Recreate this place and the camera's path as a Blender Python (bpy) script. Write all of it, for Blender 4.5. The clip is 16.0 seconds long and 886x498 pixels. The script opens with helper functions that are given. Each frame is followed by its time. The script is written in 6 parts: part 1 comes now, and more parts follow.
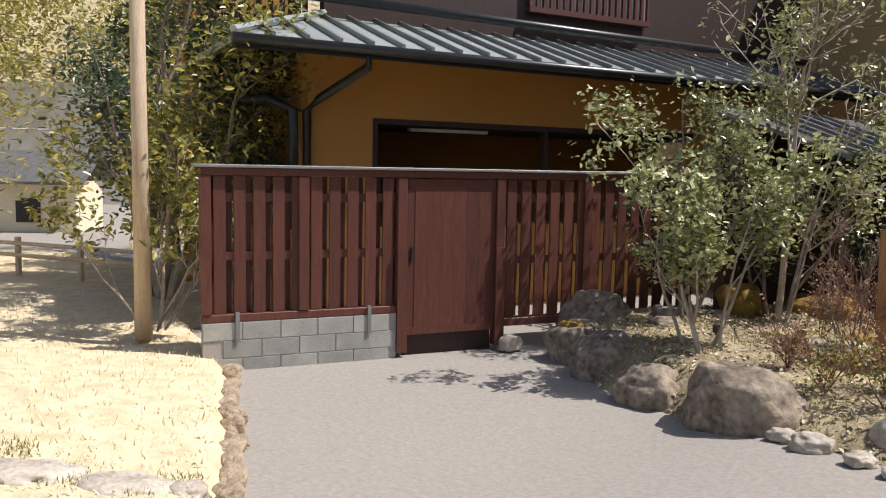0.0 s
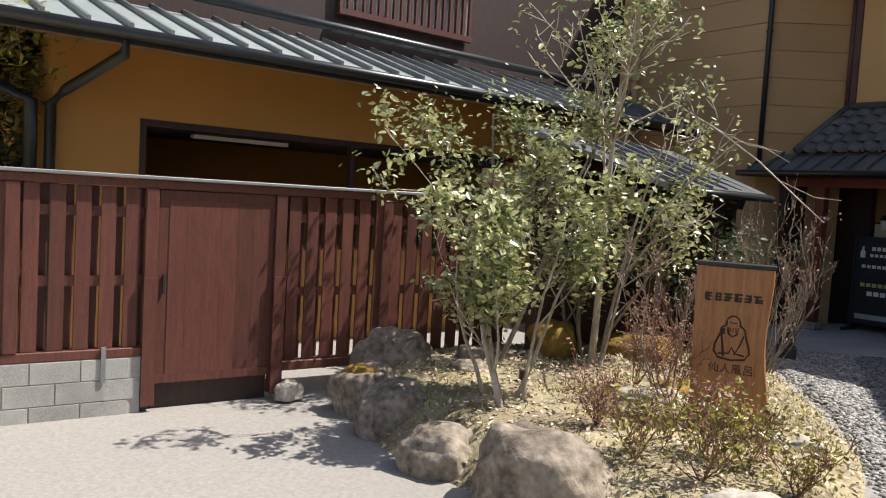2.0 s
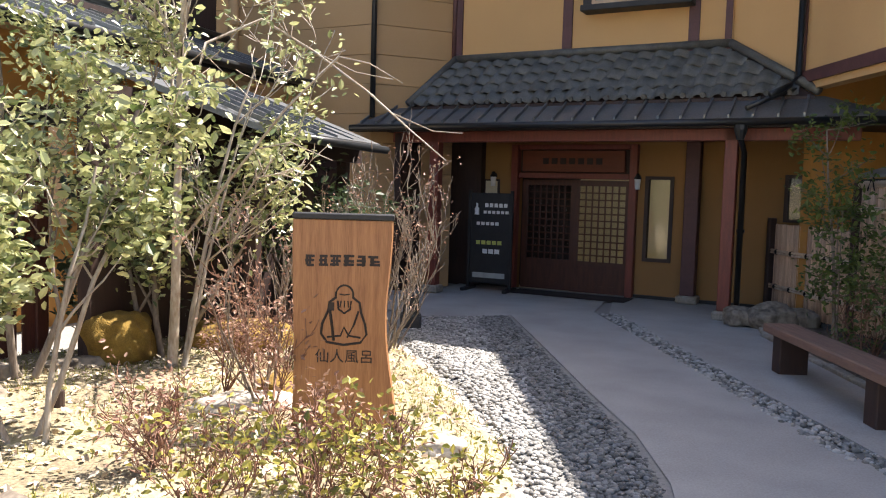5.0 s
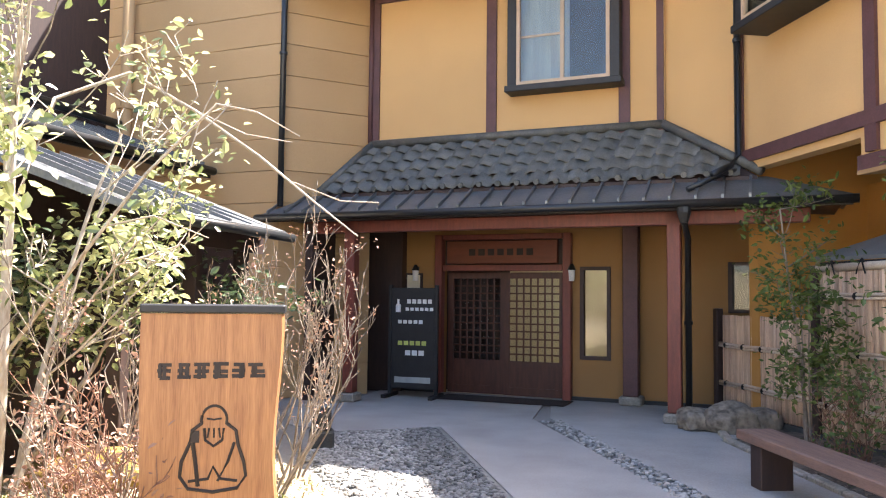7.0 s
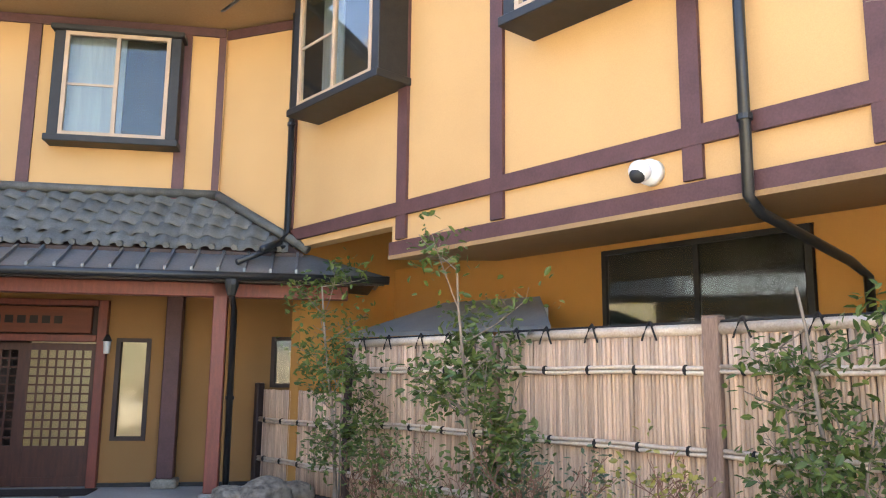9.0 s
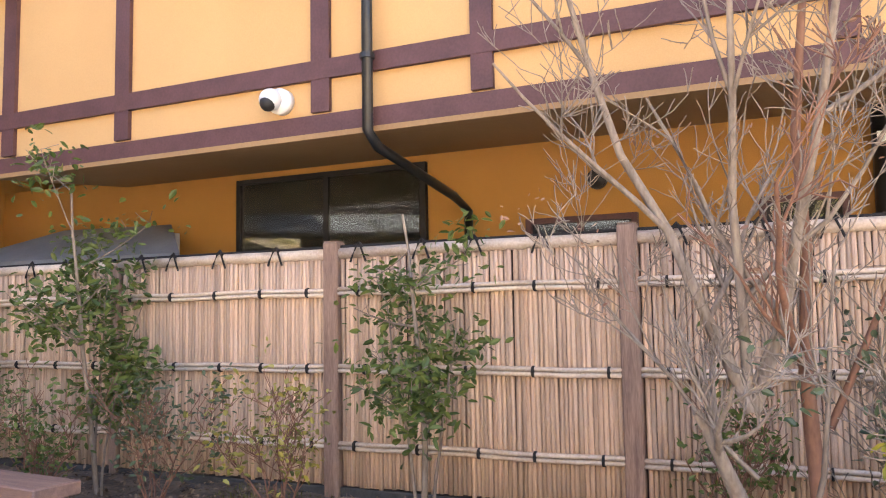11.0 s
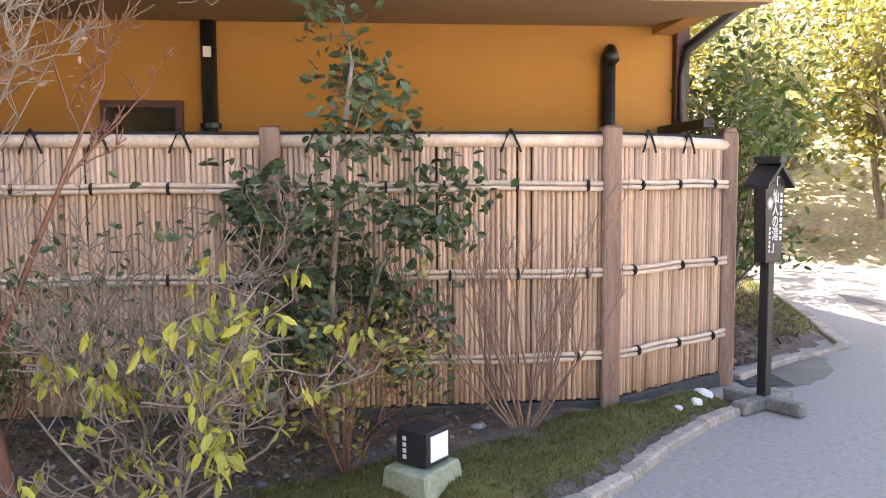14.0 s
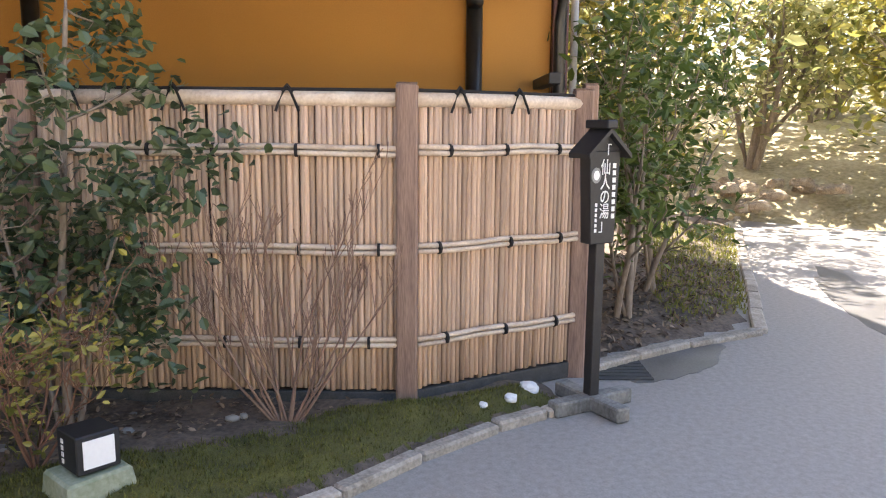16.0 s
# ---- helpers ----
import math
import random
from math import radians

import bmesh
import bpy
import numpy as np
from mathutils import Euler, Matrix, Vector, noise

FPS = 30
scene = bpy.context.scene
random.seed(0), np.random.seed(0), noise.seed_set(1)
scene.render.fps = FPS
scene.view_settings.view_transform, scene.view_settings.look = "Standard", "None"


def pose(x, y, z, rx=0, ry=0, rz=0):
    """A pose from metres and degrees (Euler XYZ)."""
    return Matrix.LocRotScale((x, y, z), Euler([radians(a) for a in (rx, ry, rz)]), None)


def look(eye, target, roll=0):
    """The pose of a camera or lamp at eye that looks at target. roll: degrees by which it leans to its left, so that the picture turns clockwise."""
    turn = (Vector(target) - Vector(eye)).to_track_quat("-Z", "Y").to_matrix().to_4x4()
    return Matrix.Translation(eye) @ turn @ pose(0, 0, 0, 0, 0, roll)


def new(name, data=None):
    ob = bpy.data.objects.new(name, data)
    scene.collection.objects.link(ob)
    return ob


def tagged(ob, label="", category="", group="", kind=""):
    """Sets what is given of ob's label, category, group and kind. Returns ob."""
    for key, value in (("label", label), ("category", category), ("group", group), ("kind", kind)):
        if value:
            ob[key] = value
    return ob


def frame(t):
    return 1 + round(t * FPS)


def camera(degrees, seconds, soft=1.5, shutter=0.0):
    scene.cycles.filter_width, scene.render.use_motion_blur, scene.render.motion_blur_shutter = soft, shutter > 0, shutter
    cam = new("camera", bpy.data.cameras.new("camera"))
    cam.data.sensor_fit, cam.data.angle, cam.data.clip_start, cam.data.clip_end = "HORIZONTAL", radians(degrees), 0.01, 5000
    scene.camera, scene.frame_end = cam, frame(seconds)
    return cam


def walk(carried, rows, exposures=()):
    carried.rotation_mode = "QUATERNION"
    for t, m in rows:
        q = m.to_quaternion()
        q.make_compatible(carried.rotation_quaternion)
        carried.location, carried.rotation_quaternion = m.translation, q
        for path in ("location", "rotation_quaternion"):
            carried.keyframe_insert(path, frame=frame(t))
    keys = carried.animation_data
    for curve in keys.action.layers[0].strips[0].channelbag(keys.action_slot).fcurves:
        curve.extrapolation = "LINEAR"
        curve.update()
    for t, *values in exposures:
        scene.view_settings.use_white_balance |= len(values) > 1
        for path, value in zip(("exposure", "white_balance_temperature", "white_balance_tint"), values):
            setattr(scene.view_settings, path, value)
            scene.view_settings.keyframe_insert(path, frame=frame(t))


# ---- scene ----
cam = camera(58.5, 16.0, 1.1)
PATH = [
    (0, (3.81, -2.144, 1.894), (2.699, -0.494, 1.685), 1.2),
    (0.5, (3.674, -1.862, 1.851), (2.454, -0.304, 1.562), 0.9),
    (1, (3.572, -1.585, 1.823), (2.342, -0.027, 1.578), 2.7),
    (1.5, (3.615, -1.123, 1.847), (2.626, 0.604, 1.651), 3.0),
    (2, (3.657, -0.618, 1.822), (2.887, 1.223, 1.693), 3.4),
    (2.5, (3.672, -0.359, 1.804), (3.094, 1.547, 1.624), 2.2),
    (3, (3.513, 0.095, 1.759), (3.17, 2.052, 1.527), 0.9),
    (3.5, (3.555, 0.456, 1.69), (3.22, 2.421, 1.526), 0.6),
    (4, (3.611, 0.781, 1.667), (3.447, 2.769, 1.516), 1.6),
    (4.2, (3.628, 0.898, 1.656), (3.569, 2.891, 1.504), 2.7),
    (6.3, (3.793, 2.275, 1.479), (4.014, 4.262, 1.465), -0.0),
    (6.5, (3.807, 2.391, 1.49), (3.979, 4.383, 1.534), -0.1),
    (7, (3.813, 2.63, 1.485), (4.13, 4.601, 1.604), 0.6),
    (7.5, (3.781, 2.826, 1.5), (4.417, 4.711, 1.71), 0.1),
    (8, (3.758, 2.852, 1.511), (4.499, 4.687, 1.801), 1.1),
    (8.5, (3.806, 2.741, 1.459), (4.821, 4.437, 1.766), 0.9),
    (9, (3.913, 2.774, 1.455), (5.207, 4.265, 1.776), 0.6),
    (9.2, (3.914, 2.765, 1.415), (5.297, 4.177, 1.725), 0.4),
    (11.5, (3.941, 2.4, 1.337), (5.857, 2.966, 1.431), -1.6),
    (12, (3.75, 2.23, 1.39), (5.736, 2.467, 1.383), -2.1),
    (12.5, (3.823, 2.214, 1.464), (5.821, 2.16, 1.385), -2.3),
    (13, (3.813, 1.707, 1.493), (5.801, 1.496, 1.443), -2.6),
    (13.5, (3.798, 1.24, 1.571), (5.789, 1.106, 1.439), -0.3),
    (14, (3.982, 0.788, 1.565), (5.965, 0.592, 1.392), -0.4),
    (14.5, (4.096, 0.363, 1.553), (6.067, 0.091, 1.352), -0.6),
    (15, (4.199, -0.066, 1.621), (6.178, -0.234, 1.384), -0.8),
    (15.5, (4.348, -0.528, 1.618), (6.327, -0.641, 1.351), -1.2),
    (16, (4.491, -1.01, 1.693), (6.466, -1.009, 1.374), 0.5),
]
EXPOSURES = [(0, 0.3, 6400, 15), (1.5, 0.5, 6400, 13), (2.5, 0.85, 6400, 12), (4.2, 1.4, 6500, 13), (6.3, 2.3, 6500, 18), (7.5, 3.2, 6500, 13), (8.0, 3.5, 6300, 11), (9.0, 3.3, 6500, 12), (12.0, 3.25, 7100, 26), (13, 2.95, 7000, 24), (14, 2.95, 6800, 20), (15, 2.75, 6800, 18), (16, 2.55, 6800, 16)]
walk(cam, [(t, look(eye, target, roll)) for t, eye, target, roll in PATH], EXPOSURES)

# ---- world, sun, exposure ----
SUN_H = Vector((0.854, 0.52, 0)).normalized()
SUN_EL = radians(58)
sun_dir = Vector((SUN_H.x * math.cos(SUN_EL), SUN_H.y * math.cos(SUN_EL), math.sin(SUN_EL)))
world = bpy.data.worlds.new("sky")
scene.world = world
world.use_nodes = True
wn = world.node_tree.nodes
sky = wn.new("ShaderNodeTexSky")
sky.sky_type = 'NISHITA'
sky.sun_disc = False
sky.sun_elevation = SUN_EL
sky.sun_rotation = math.atan2(SUN_H.x, SUN_H.y)
sky.dust_density = 2.0
wn["Background"].inputs[1].default_value = 0.105
world.node_tree.links.new(sky.outputs[0], wn["Background"].inputs[0])
sun = new("sun", bpy.data.lights.new("sun", 'SUN'))
sun.data.energy = 4.8
sun.data.angle = radians(0.55)
sun.data.color = (1.0, 0.95, 0.87)
sun.matrix_world = look(sun_dir * 60, (0, 0, 0))


# ---- materials ----
def material(name, a, b=None, rough=0.7, scale=6.0, bump=0.2, fine=60.0, metal=0.0, stretch=(1, 1, 1), vary=0.0, depth=0.01, spec=0.5, sub=0.0):
    """Two colours mixed by a coarse and a fine noise, with relief; vary: brightness change from object to object."""
    m = bpy.data.materials.new(name)
    m.use_nodes = True
    n, l = m.node_tree.nodes, m.node_tree.links
    p = n["Principled BSDF"]
    b = b or tuple(c * 0.75 for c in a)
    co, mp = n.new("ShaderNodeTexCoord"), n.new("ShaderNodeMapping")
    mp.inputs["Scale"].default_value = stretch
    l.new(co.outputs["Object"], mp.inputs[0])
    if vary:
        oi, sc = n.new("ShaderNodeObjectInfo"), n.new("ShaderNodeVectorMath")
        sc.operation = 'SCALE'
        sc.inputs["Scale"].default_value = 40.0
        sc.inputs[0].default_value = (1, 1, 1)
        l.new(oi.outputs["Random"], sc.inputs["Scale"])
        sc2 = n.new("ShaderNodeVectorMath")
        sc2.operation = 'SCALE'
        sc2.inputs["Scale"].default_value = 40.0
        l.new(sc.outputs[0], sc2.inputs[0])
        l.new(sc2.outputs[0], mp.inputs["Location"])
    n1, n2 = n.new("ShaderNodeTexNoise"), n.new("ShaderNodeTexNoise")
    n1.inputs["Scale"].default_value, n1.inputs["Detail"].default_value = scale, 5
    n2.inputs["Scale"].default_value, n2.inputs["Detail"].default_value = fine, 4
    add = n.new("ShaderNodeMath")
    add.operation = 'MULTIPLY_ADD'
    add.inputs[1].default_value = 0.45
    for x in (n1, n2):
        l.new(mp.outputs[0], x.inputs["Vector"])
    half = n.new("ShaderNodeMath")
    half.operation = 'MULTIPLY'
    half.inputs[1].default_value = 0.55
    l.new(n1.outputs[0], half.inputs[0])
    l.new(n2.outputs[0], add.inputs[0])
    l.new(half.outputs[0], add.inputs[2])
    ramp = n.new("ShaderNodeValToRGB")
    ramp.color_ramp.elements[0].position, ramp.color_ramp.elements[1].position = 0.36, 0.64
    ramp.color_ramp.elements[0].color, ramp.color_ramp.elements[1].color = (*b, 1), (*a, 1)
    l.new(add.outputs[0], ramp.inputs[0])
    col = ramp.outputs[0]
    if vary:
        info, hsv, rng = n.new("ShaderNodeObjectInfo"), n.new("ShaderNodeHueSaturation"), n.new("ShaderNodeMapRange")
        rng.inputs[3].default_value, rng.inputs[4].default_value = 1 - vary, 1 + vary
        l.new(info.outputs["Random"], rng.inputs[0])
        l.new(rng.outputs[0], hsv.inputs["Value"])
        l.new(col, hsv.inputs["Color"])
        col = hsv.outputs[0]
    l.new(col, p.inputs["Base Color"])
    p.inputs["Roughness"].default_value = rough
    p.inputs["Metallic"].default_value = metal
    p.inputs["Specular IOR Level"].default_value = spec
    if bump:
        bp = n.new("ShaderNodeBump")
        bp.inputs["Strength"].default_value, bp.inputs["Distance"].default_value = bump, depth
        l.new(add.outputs[0], bp.inputs["Height"])
        l.new(bp.outputs[0], p.inputs["Normal"])
    return m


def island_material(name, a, b, rough=0.6, spread=1.0, spec=0.4, through_light=0.0):
    """One colour per loose piece of a joined mesh, between a and b."""
    m = bpy.data.materials.new(name)
    m.use_nodes = True
    n, l = m.node_tree.nodes, m.node_tree.links
    p = n["Principled BSDF"]
    g, ramp = n.new("ShaderNodeNewGeometry"), n.new("ShaderNodeValToRGB")
    ramp.color_ramp.elements[0].color, ramp.color_ramp.elements[1].color = (*a, 1), (*b, 1)
    l.new(g.outputs["Random Per Island"], ramp.inputs[0])
    l.new(ramp.outputs[0], p.inputs["Base Color"])
    p.inputs["Roughness"].default_value = rough
    p.inputs["Specular IOR Level"].default_value = spec
    if through_light:
        tr, mix = n.new("ShaderNodeBsdfTranslucent"), n.new("ShaderNodeMixShader")
        mix.inputs[0].default_value = through_light
        l.new(ramp.outputs[0], tr.inputs[0])
        l.new(p.outputs[0], mix.inputs[1])
        l.new(tr.outputs[0], mix.inputs[2])
        l.new(mix.outputs[0], n["Material Output"].inputs[0])
    return m


def glass_material(name, tint=(0.9, 0.95, 0.93)):
    m = bpy.data.materials.new(name)
    m.use_nodes = True
    p = m.node_tree.nodes["Principled BSDF"]
    p.inputs["Base Color"].default_value = (*tint, 1)
    p.inputs["Roughness"].default_value = 0.03
    p.inputs["Transmission Weight"].default_value = 1.0
    p.inputs["IOR"].default_value = 1.45
    return m


def lamp_material(name, colour, strength):
    m = bpy.data.materials.new(name)
    m.use_nodes = True
    p = m.node_tree.nodes["Principled BSDF"]
    p.inputs["Emission Color"].default_value = (*colour, 1)
    p.inputs["Emission Strength"].default_value = strength
    return m


ASPHALT = material("asphalt", (0.325, 0.302, 0.268), (0.235, 0.218, 0.192), 0.88, 26.0, 0.6, 95, depth=0.004)
CONCRETE = material("concrete", (0.42, 0.40, 0.365), (0.30, 0.285, 0.26), 0.85, 1.5, 0.3, 70, depth=0.004)
BLOCK = material("concrete_block", (0.40, 0.40, 0.37), (0.24, 0.24, 0.22), 0.9, 3, 0.4, 80, vary=0.08, depth=0.004)
KERB = material("kerb_stone", (0.45, 0.40, 0.33), (0.20, 0.175, 0.135), 0.9, 4, 0.6, 50, vary=0.1)
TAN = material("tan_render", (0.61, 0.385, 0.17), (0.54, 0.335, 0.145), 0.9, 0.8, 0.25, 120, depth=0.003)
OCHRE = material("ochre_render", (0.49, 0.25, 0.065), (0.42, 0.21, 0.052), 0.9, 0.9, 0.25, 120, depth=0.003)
# Browner ochre, lowered further to put the porch's shade into the paint.
PORCHWALL_SHADED = material("shaded_brown_ochre_render", (0.33, 0.18, 0.065), (0.28, 0.15, 0.053), 0.9, 0.9, 0.25, 120, depth=0.003)
DOORWOOD = material("red_brown_door_wood", (0.10, 0.036, 0.022), (0.055, 0.02, 0.013), 0.5, 5, 0.3, 40, stretch=(5, 5, 0.7), depth=0.003)
SIDING = material("tan_siding", (0.46, 0.295, 0.14), (0.40, 0.25, 0.115), 0.75, 0.7, 0.2, 80, depth=0.003, vary=0.03)
BEAM = material("brown_beam", (0.115, 0.05, 0.05), (0.075, 0.033, 0.033), 0.6, 5, 0.3, 60, stretch=(1, 1, 1), depth=0.003)
REDWOOD = material("red_stained_wood", (0.125, 0.039, 0.025), (0.068, 0.022, 0.015), 0.55, 5, 0.35, 40, stretch=(6, 6, 0.7), vary=0.16, depth=0.003)
REDPOST = material("red_post_wood", (0.23, 0.055, 0.035), (0.14, 0.036, 0.025), 0.5, 5, 0.3, 40, stretch=(5, 5, 0.6), depth=0.003)
DARKWOOD = material("dark_stained_wood", (0.05, 0.026, 0.02), (0.028, 0.016, 0.013), 0.6, 5, 0.3, 40, stretch=(5, 5, 0.7), depth=0.003)
BLACK = material("black_paint", (0.020, 0.020, 0.021), (0.011, 0.011, 0.012), 0.55, 8, 0.15, 60, depth=0.002)
GUTTER = material("black_gutter", (0.02, 0.022, 0.024), (0.012, 0.013, 0.014), 0.35, 6, 0.1, 50, depth=0.002)
ROOFMETAL = material("green_grey_roof_metal", (0.40, 0.45, 0.435), (0.28, 0.325, 0.315), 0.4, 2, 0.1, 40, metal=0.35, depth=0.003, vary=0.06)
DARKMETAL = material("dark_roof_metal", (0.20, 0.208, 0.212), (0.12, 0.126, 0.13), 0.38, 2, 0.15, 40, metal=0.4, depth=0.003, vary=0.08)
TILE = material("grey_roof_tile", (0.125, 0.125, 0.115), (0.06, 0.062, 0.056), 0.55, 6, 0.3, 60, vary=0.18, depth=0.004)
SOFFIT = material("soffit_board", (0.33, 0.21, 0.10), (0.28, 0.17, 0.078), 0.8, 1, 0.15, 50, depth=0.003)
BAMBOO = material("dry_bamboo_cane", (0.65, 0.475, 0.335), (0.35, 0.228, 0.155), 0.55, 3, 0.25, 30, stretch=(14, 14, 0.7), vary=0.28, depth=0.003)
BAMBOORAIL = material("pale_bamboo_rail", (0.68, 0.57, 0.45), (0.45, 0.34, 0.25), 0.5, 4, 0.2, 30, stretch=(2, 2, 2), vary=0.12, depth=0.003)
POSTWOOD = material("weathered_fence_post", (0.33, 0.22, 0.16), (0.16, 0.10, 0.075), 0.85, 4, 0.6, 30, stretch=(6, 6, 0.5), vary=0.12, depth=0.006)
ROPE = material("black_palm_rope", (0.02, 0.016, 0.014), (0.01, 0.009, 0.008), 0.9, 40, 0.4, 200)
FOOT = material("weathered_grey_timber", (0.26, 0.25, 0.22), (0.11, 0.105, 0.09), 0.9, 6, 0.5, 40)
BOARD = material("grey_base_board", (0.075, 0.075, 0.07), (0.04, 0.04, 0.038), 0.85, 5, 0.3, 40, stretch=(3, 0.6, 3))
SIGNWOOD = material("orange_sign_wood", (0.42, 0.20, 0.075), (0.24, 0.10, 0.036), 0.5, 3.0, 0.25, 30, stretch=(9, 9, 0.45), depth=0.003)
INK = material("black_carved_ink", (0.03, 0.02, 0.015), None, 0.7, 10, 0.1)
WHITE = material("white_paint", (0.80, 0.80, 0.78), (0.72, 0.72, 0.70), 0.6, 10, 0.05)
YELLOWPAINT = material("yellow_green_paint", (0.55, 0.60, 0.15), None, 0.6, 10, 0.05)
ROCK = material("brown_garden_rock", (0.37, 0.31, 0.235), (0.085, 0.066, 0.048), 0.9, 3.5, 1.0, 16, depth=0.035)
PALEROCK = material("pale_garden_rock", (0.55, 0.50, 0.42), (0.28, 0.24, 0.19), 0.9, 5, 0.8, 30, depth=0.02)
MOSS = material("golden_moss", (0.30, 0.185, 0.03), (0.15, 0.09, 0.015), 0.95, 7, 1.0, 90, depth=0.02)
SOIL = material("mossy_soil", (0.42, 0.36, 0.21), (0.15, 0.115, 0.07), 0.95, 2.2, 0.9, 40, depth=0.02)
GREENMOSS = material("dark_green_moss", (0.135, 0.125, 0.028), (0.06, 0.06, 0.018), 0.95, 6, 1.0, 120, depth=0.02)
DARKSOIL = material("dark_bed_soil", (0.19, 0.14, 0.10), (0.06, 0.046, 0.034), 0.95, 5, 1.0, 30, depth=0.02)
STRAW = material("dry_straw_turf", (0.74, 0.64, 0.44), (0.50, 0.40, 0.24), 0.9, 5, 0.9, 120, depth=0.015)
HILL = material("hillside_litter", (0.50, 0.42, 0.27), (0.22, 0.18, 0.09), 0.95, 0.8, 0.8, 12, depth=0.1)
BARK = material("grey_bark", (0.31, 0.255, 0.20), (0.155, 0.12, 0.09), 0.85, 12, 0.6, 60, stretch=(1, 1, 0.3), depth=0.006)
PALEBARK = material("pale_peeling_bark", (0.52, 0.47, 0.39), (0.30, 0.23, 0.17), 0.8, 10, 0.5, 60, stretch=(1, 1, 0.3), depth=0.006)
REDBARK = material("red_brown_bark", (0.26, 0.13, 0.08), (0.15, 0.075, 0.05), 0.8, 12, 0.5, 60, stretch=(1, 1, 0.3), depth=0.006)
TWIGBARK = material("brown_twig_bark", (0.33, 0.21, 0.15), (0.20, 0.12, 0.085), 0.8, 12, 0.5, 60, stretch=(1, 1, 0.3), depth=0.006)
POLEWOOD = material("weathered_pole_wood", (0.62, 0.50, 0.36), (0.40, 0.30, 0.20), 0.8, 5, 0.5, 40, stretch=(5, 5, 0.4), depth=0.005)
GREYPOLE = material("concrete_utility_pole", (0.45, 0.45, 0.45), None, 0.8, 3, 0.2)
WINFRAME = material("beige_window_frame", (0.50, 0.36, 0.24), (0.44, 0.31, 0.2), 0.45, 5, 0.05)
CREAM = material("cream_paper", (0.75, 0.68, 0.50), (0.68, 0.60, 0.42), 0.8, 3, 0.1)
# Curtain grey with the garden's reflection put into it; the notice strip borrows it.
REFLECTGREY = material("curtain_reflection_grey", (0.42, 0.44, 0.42), (0.30, 0.32, 0.31), 0.85, 3, 0.3, stretch=(6, 6, 0.5))
# Near-black colour that stands in for the darkness of unlit rooms.
ROOMSHADE = material("unlit_room_shade", (0.05, 0.045, 0.04), None, 0.9, 3, 0.1)
NOREN = material("orange_lintel_board", (0.19, 0.05, 0.022), (0.13, 0.035, 0.016), 0.6, 3, 0.2, stretch=(0.6, 6, 6))
MAT = material("dark_door_mat", (0.03, 0.02, 0.018), None, 0.95, 60, 0.5, 200)
CAMWHITE = material("white_camera_shell", (0.75, 0.75, 0.74), (0.70, 0.70, 0.69), 0.3, 5, 0.0)
AWNING = material("grey_awning_metal", (0.25, 0.255, 0.255), (0.18, 0.185, 0.185), 0.55, 3, 0.1, metal=0.2)
GLASS = glass_material("window_glass")
LAMP = lamp_material("lobby_tube_light", (1.0, 0.93, 0.8), 2.2)
PANEL = material("lantern_paper_panel", (0.85, 0.84, 0.82), (0.8, 0.79, 0.77), 0.6, 10, 0.02)
DARKLITTER = island_material("dark_leaf_litter", (0.07, 0.045, 0.03), (0.30, 0.22, 0.15), 0.85)
EDGING = material("brown_edging_stone", (0.46, 0.37, 0.26), (0.20, 0.15, 0.10), 0.95, 9, 1.0, 50, depth=0.03)
STRANDS = island_material("straw_strands", (0.58, 0.47, 0.28), (0.82, 0.72, 0.52), 0.8)
# Two pebble tones; across the gravel bed they stand for shade and sun.
PEBBLEGREY = island_material("grey_and_shaded_pebbles", (0.09, 0.087, 0.08), (0.30, 0.29, 0.265), 0.75)
PEBBLEWHITE = island_material("pale_and_sunlit_pebbles", (0.14, 0.135, 0.122), (0.48, 0.46, 0.42), 0.75)
LITTER = island_material("leaf_litter", (0.20, 0.13, 0.07), (0.72, 0.62, 0.48), 0.8)
GRASS = island_material("moss_tufts", (0.12, 0.14, 0.025), (0.32, 0.30, 0.07), 0.8, through_light=0.3)
MOSSBLADE = island_material("green_moss_fibres", (0.06, 0.065, 0.012), (0.19, 0.18, 0.04), 0.9, through_light=0.2)
# Pale end of the colour range stands in for sun glints on leaves.
LEAF_GLOSS = island_material("glinting_camellia_leaves", (0.07, 0.11, 0.025), (0.62, 0.62, 0.30), 0.36, spec=1.0, through_light=0.3)
LEAF_OLIVE = island_material("olive_leaves", (0.08, 0.095, 0.018), (0.46, 0.40, 0.085), 0.35, spec=0.6, through_light=0.35)
LEAF_DARK = island_material("dark_evergreen_leaves", (0.035, 0.062, 0.026), (0.11, 0.15, 0.065), 0.35, spec=0.6, through_light=0.2)
LEAF_GREEN = island_material("mid_green_leaves", (0.05, 0.09, 0.02), (0.16, 0.21, 0.05), 0.4, through_light=0.3)
LEAF_YELLOW = island_material("yellow_green_leaves", (0.30, 0.32, 0.05), (0.58, 0.54, 0.10), 0.45, through_light=0.35)
LEAF_BROWN = island_material("brown_red_leaves", (0.22, 0.11, 0.075), (0.44, 0.28, 0.19), 0.6, through_light=0.2)
LEAF_HILL = island_material("hillside_leaves", (0.16, 0.18, 0.05), (0.66, 0.62, 0.32), 0.5, through_light=0.5)
LEAF_BAMBOO = island_material("bamboo_grove_leaves", (0.20, 0.20, 0.04), (0.48, 0.42, 0.13), 0.5, through_light=0.35)


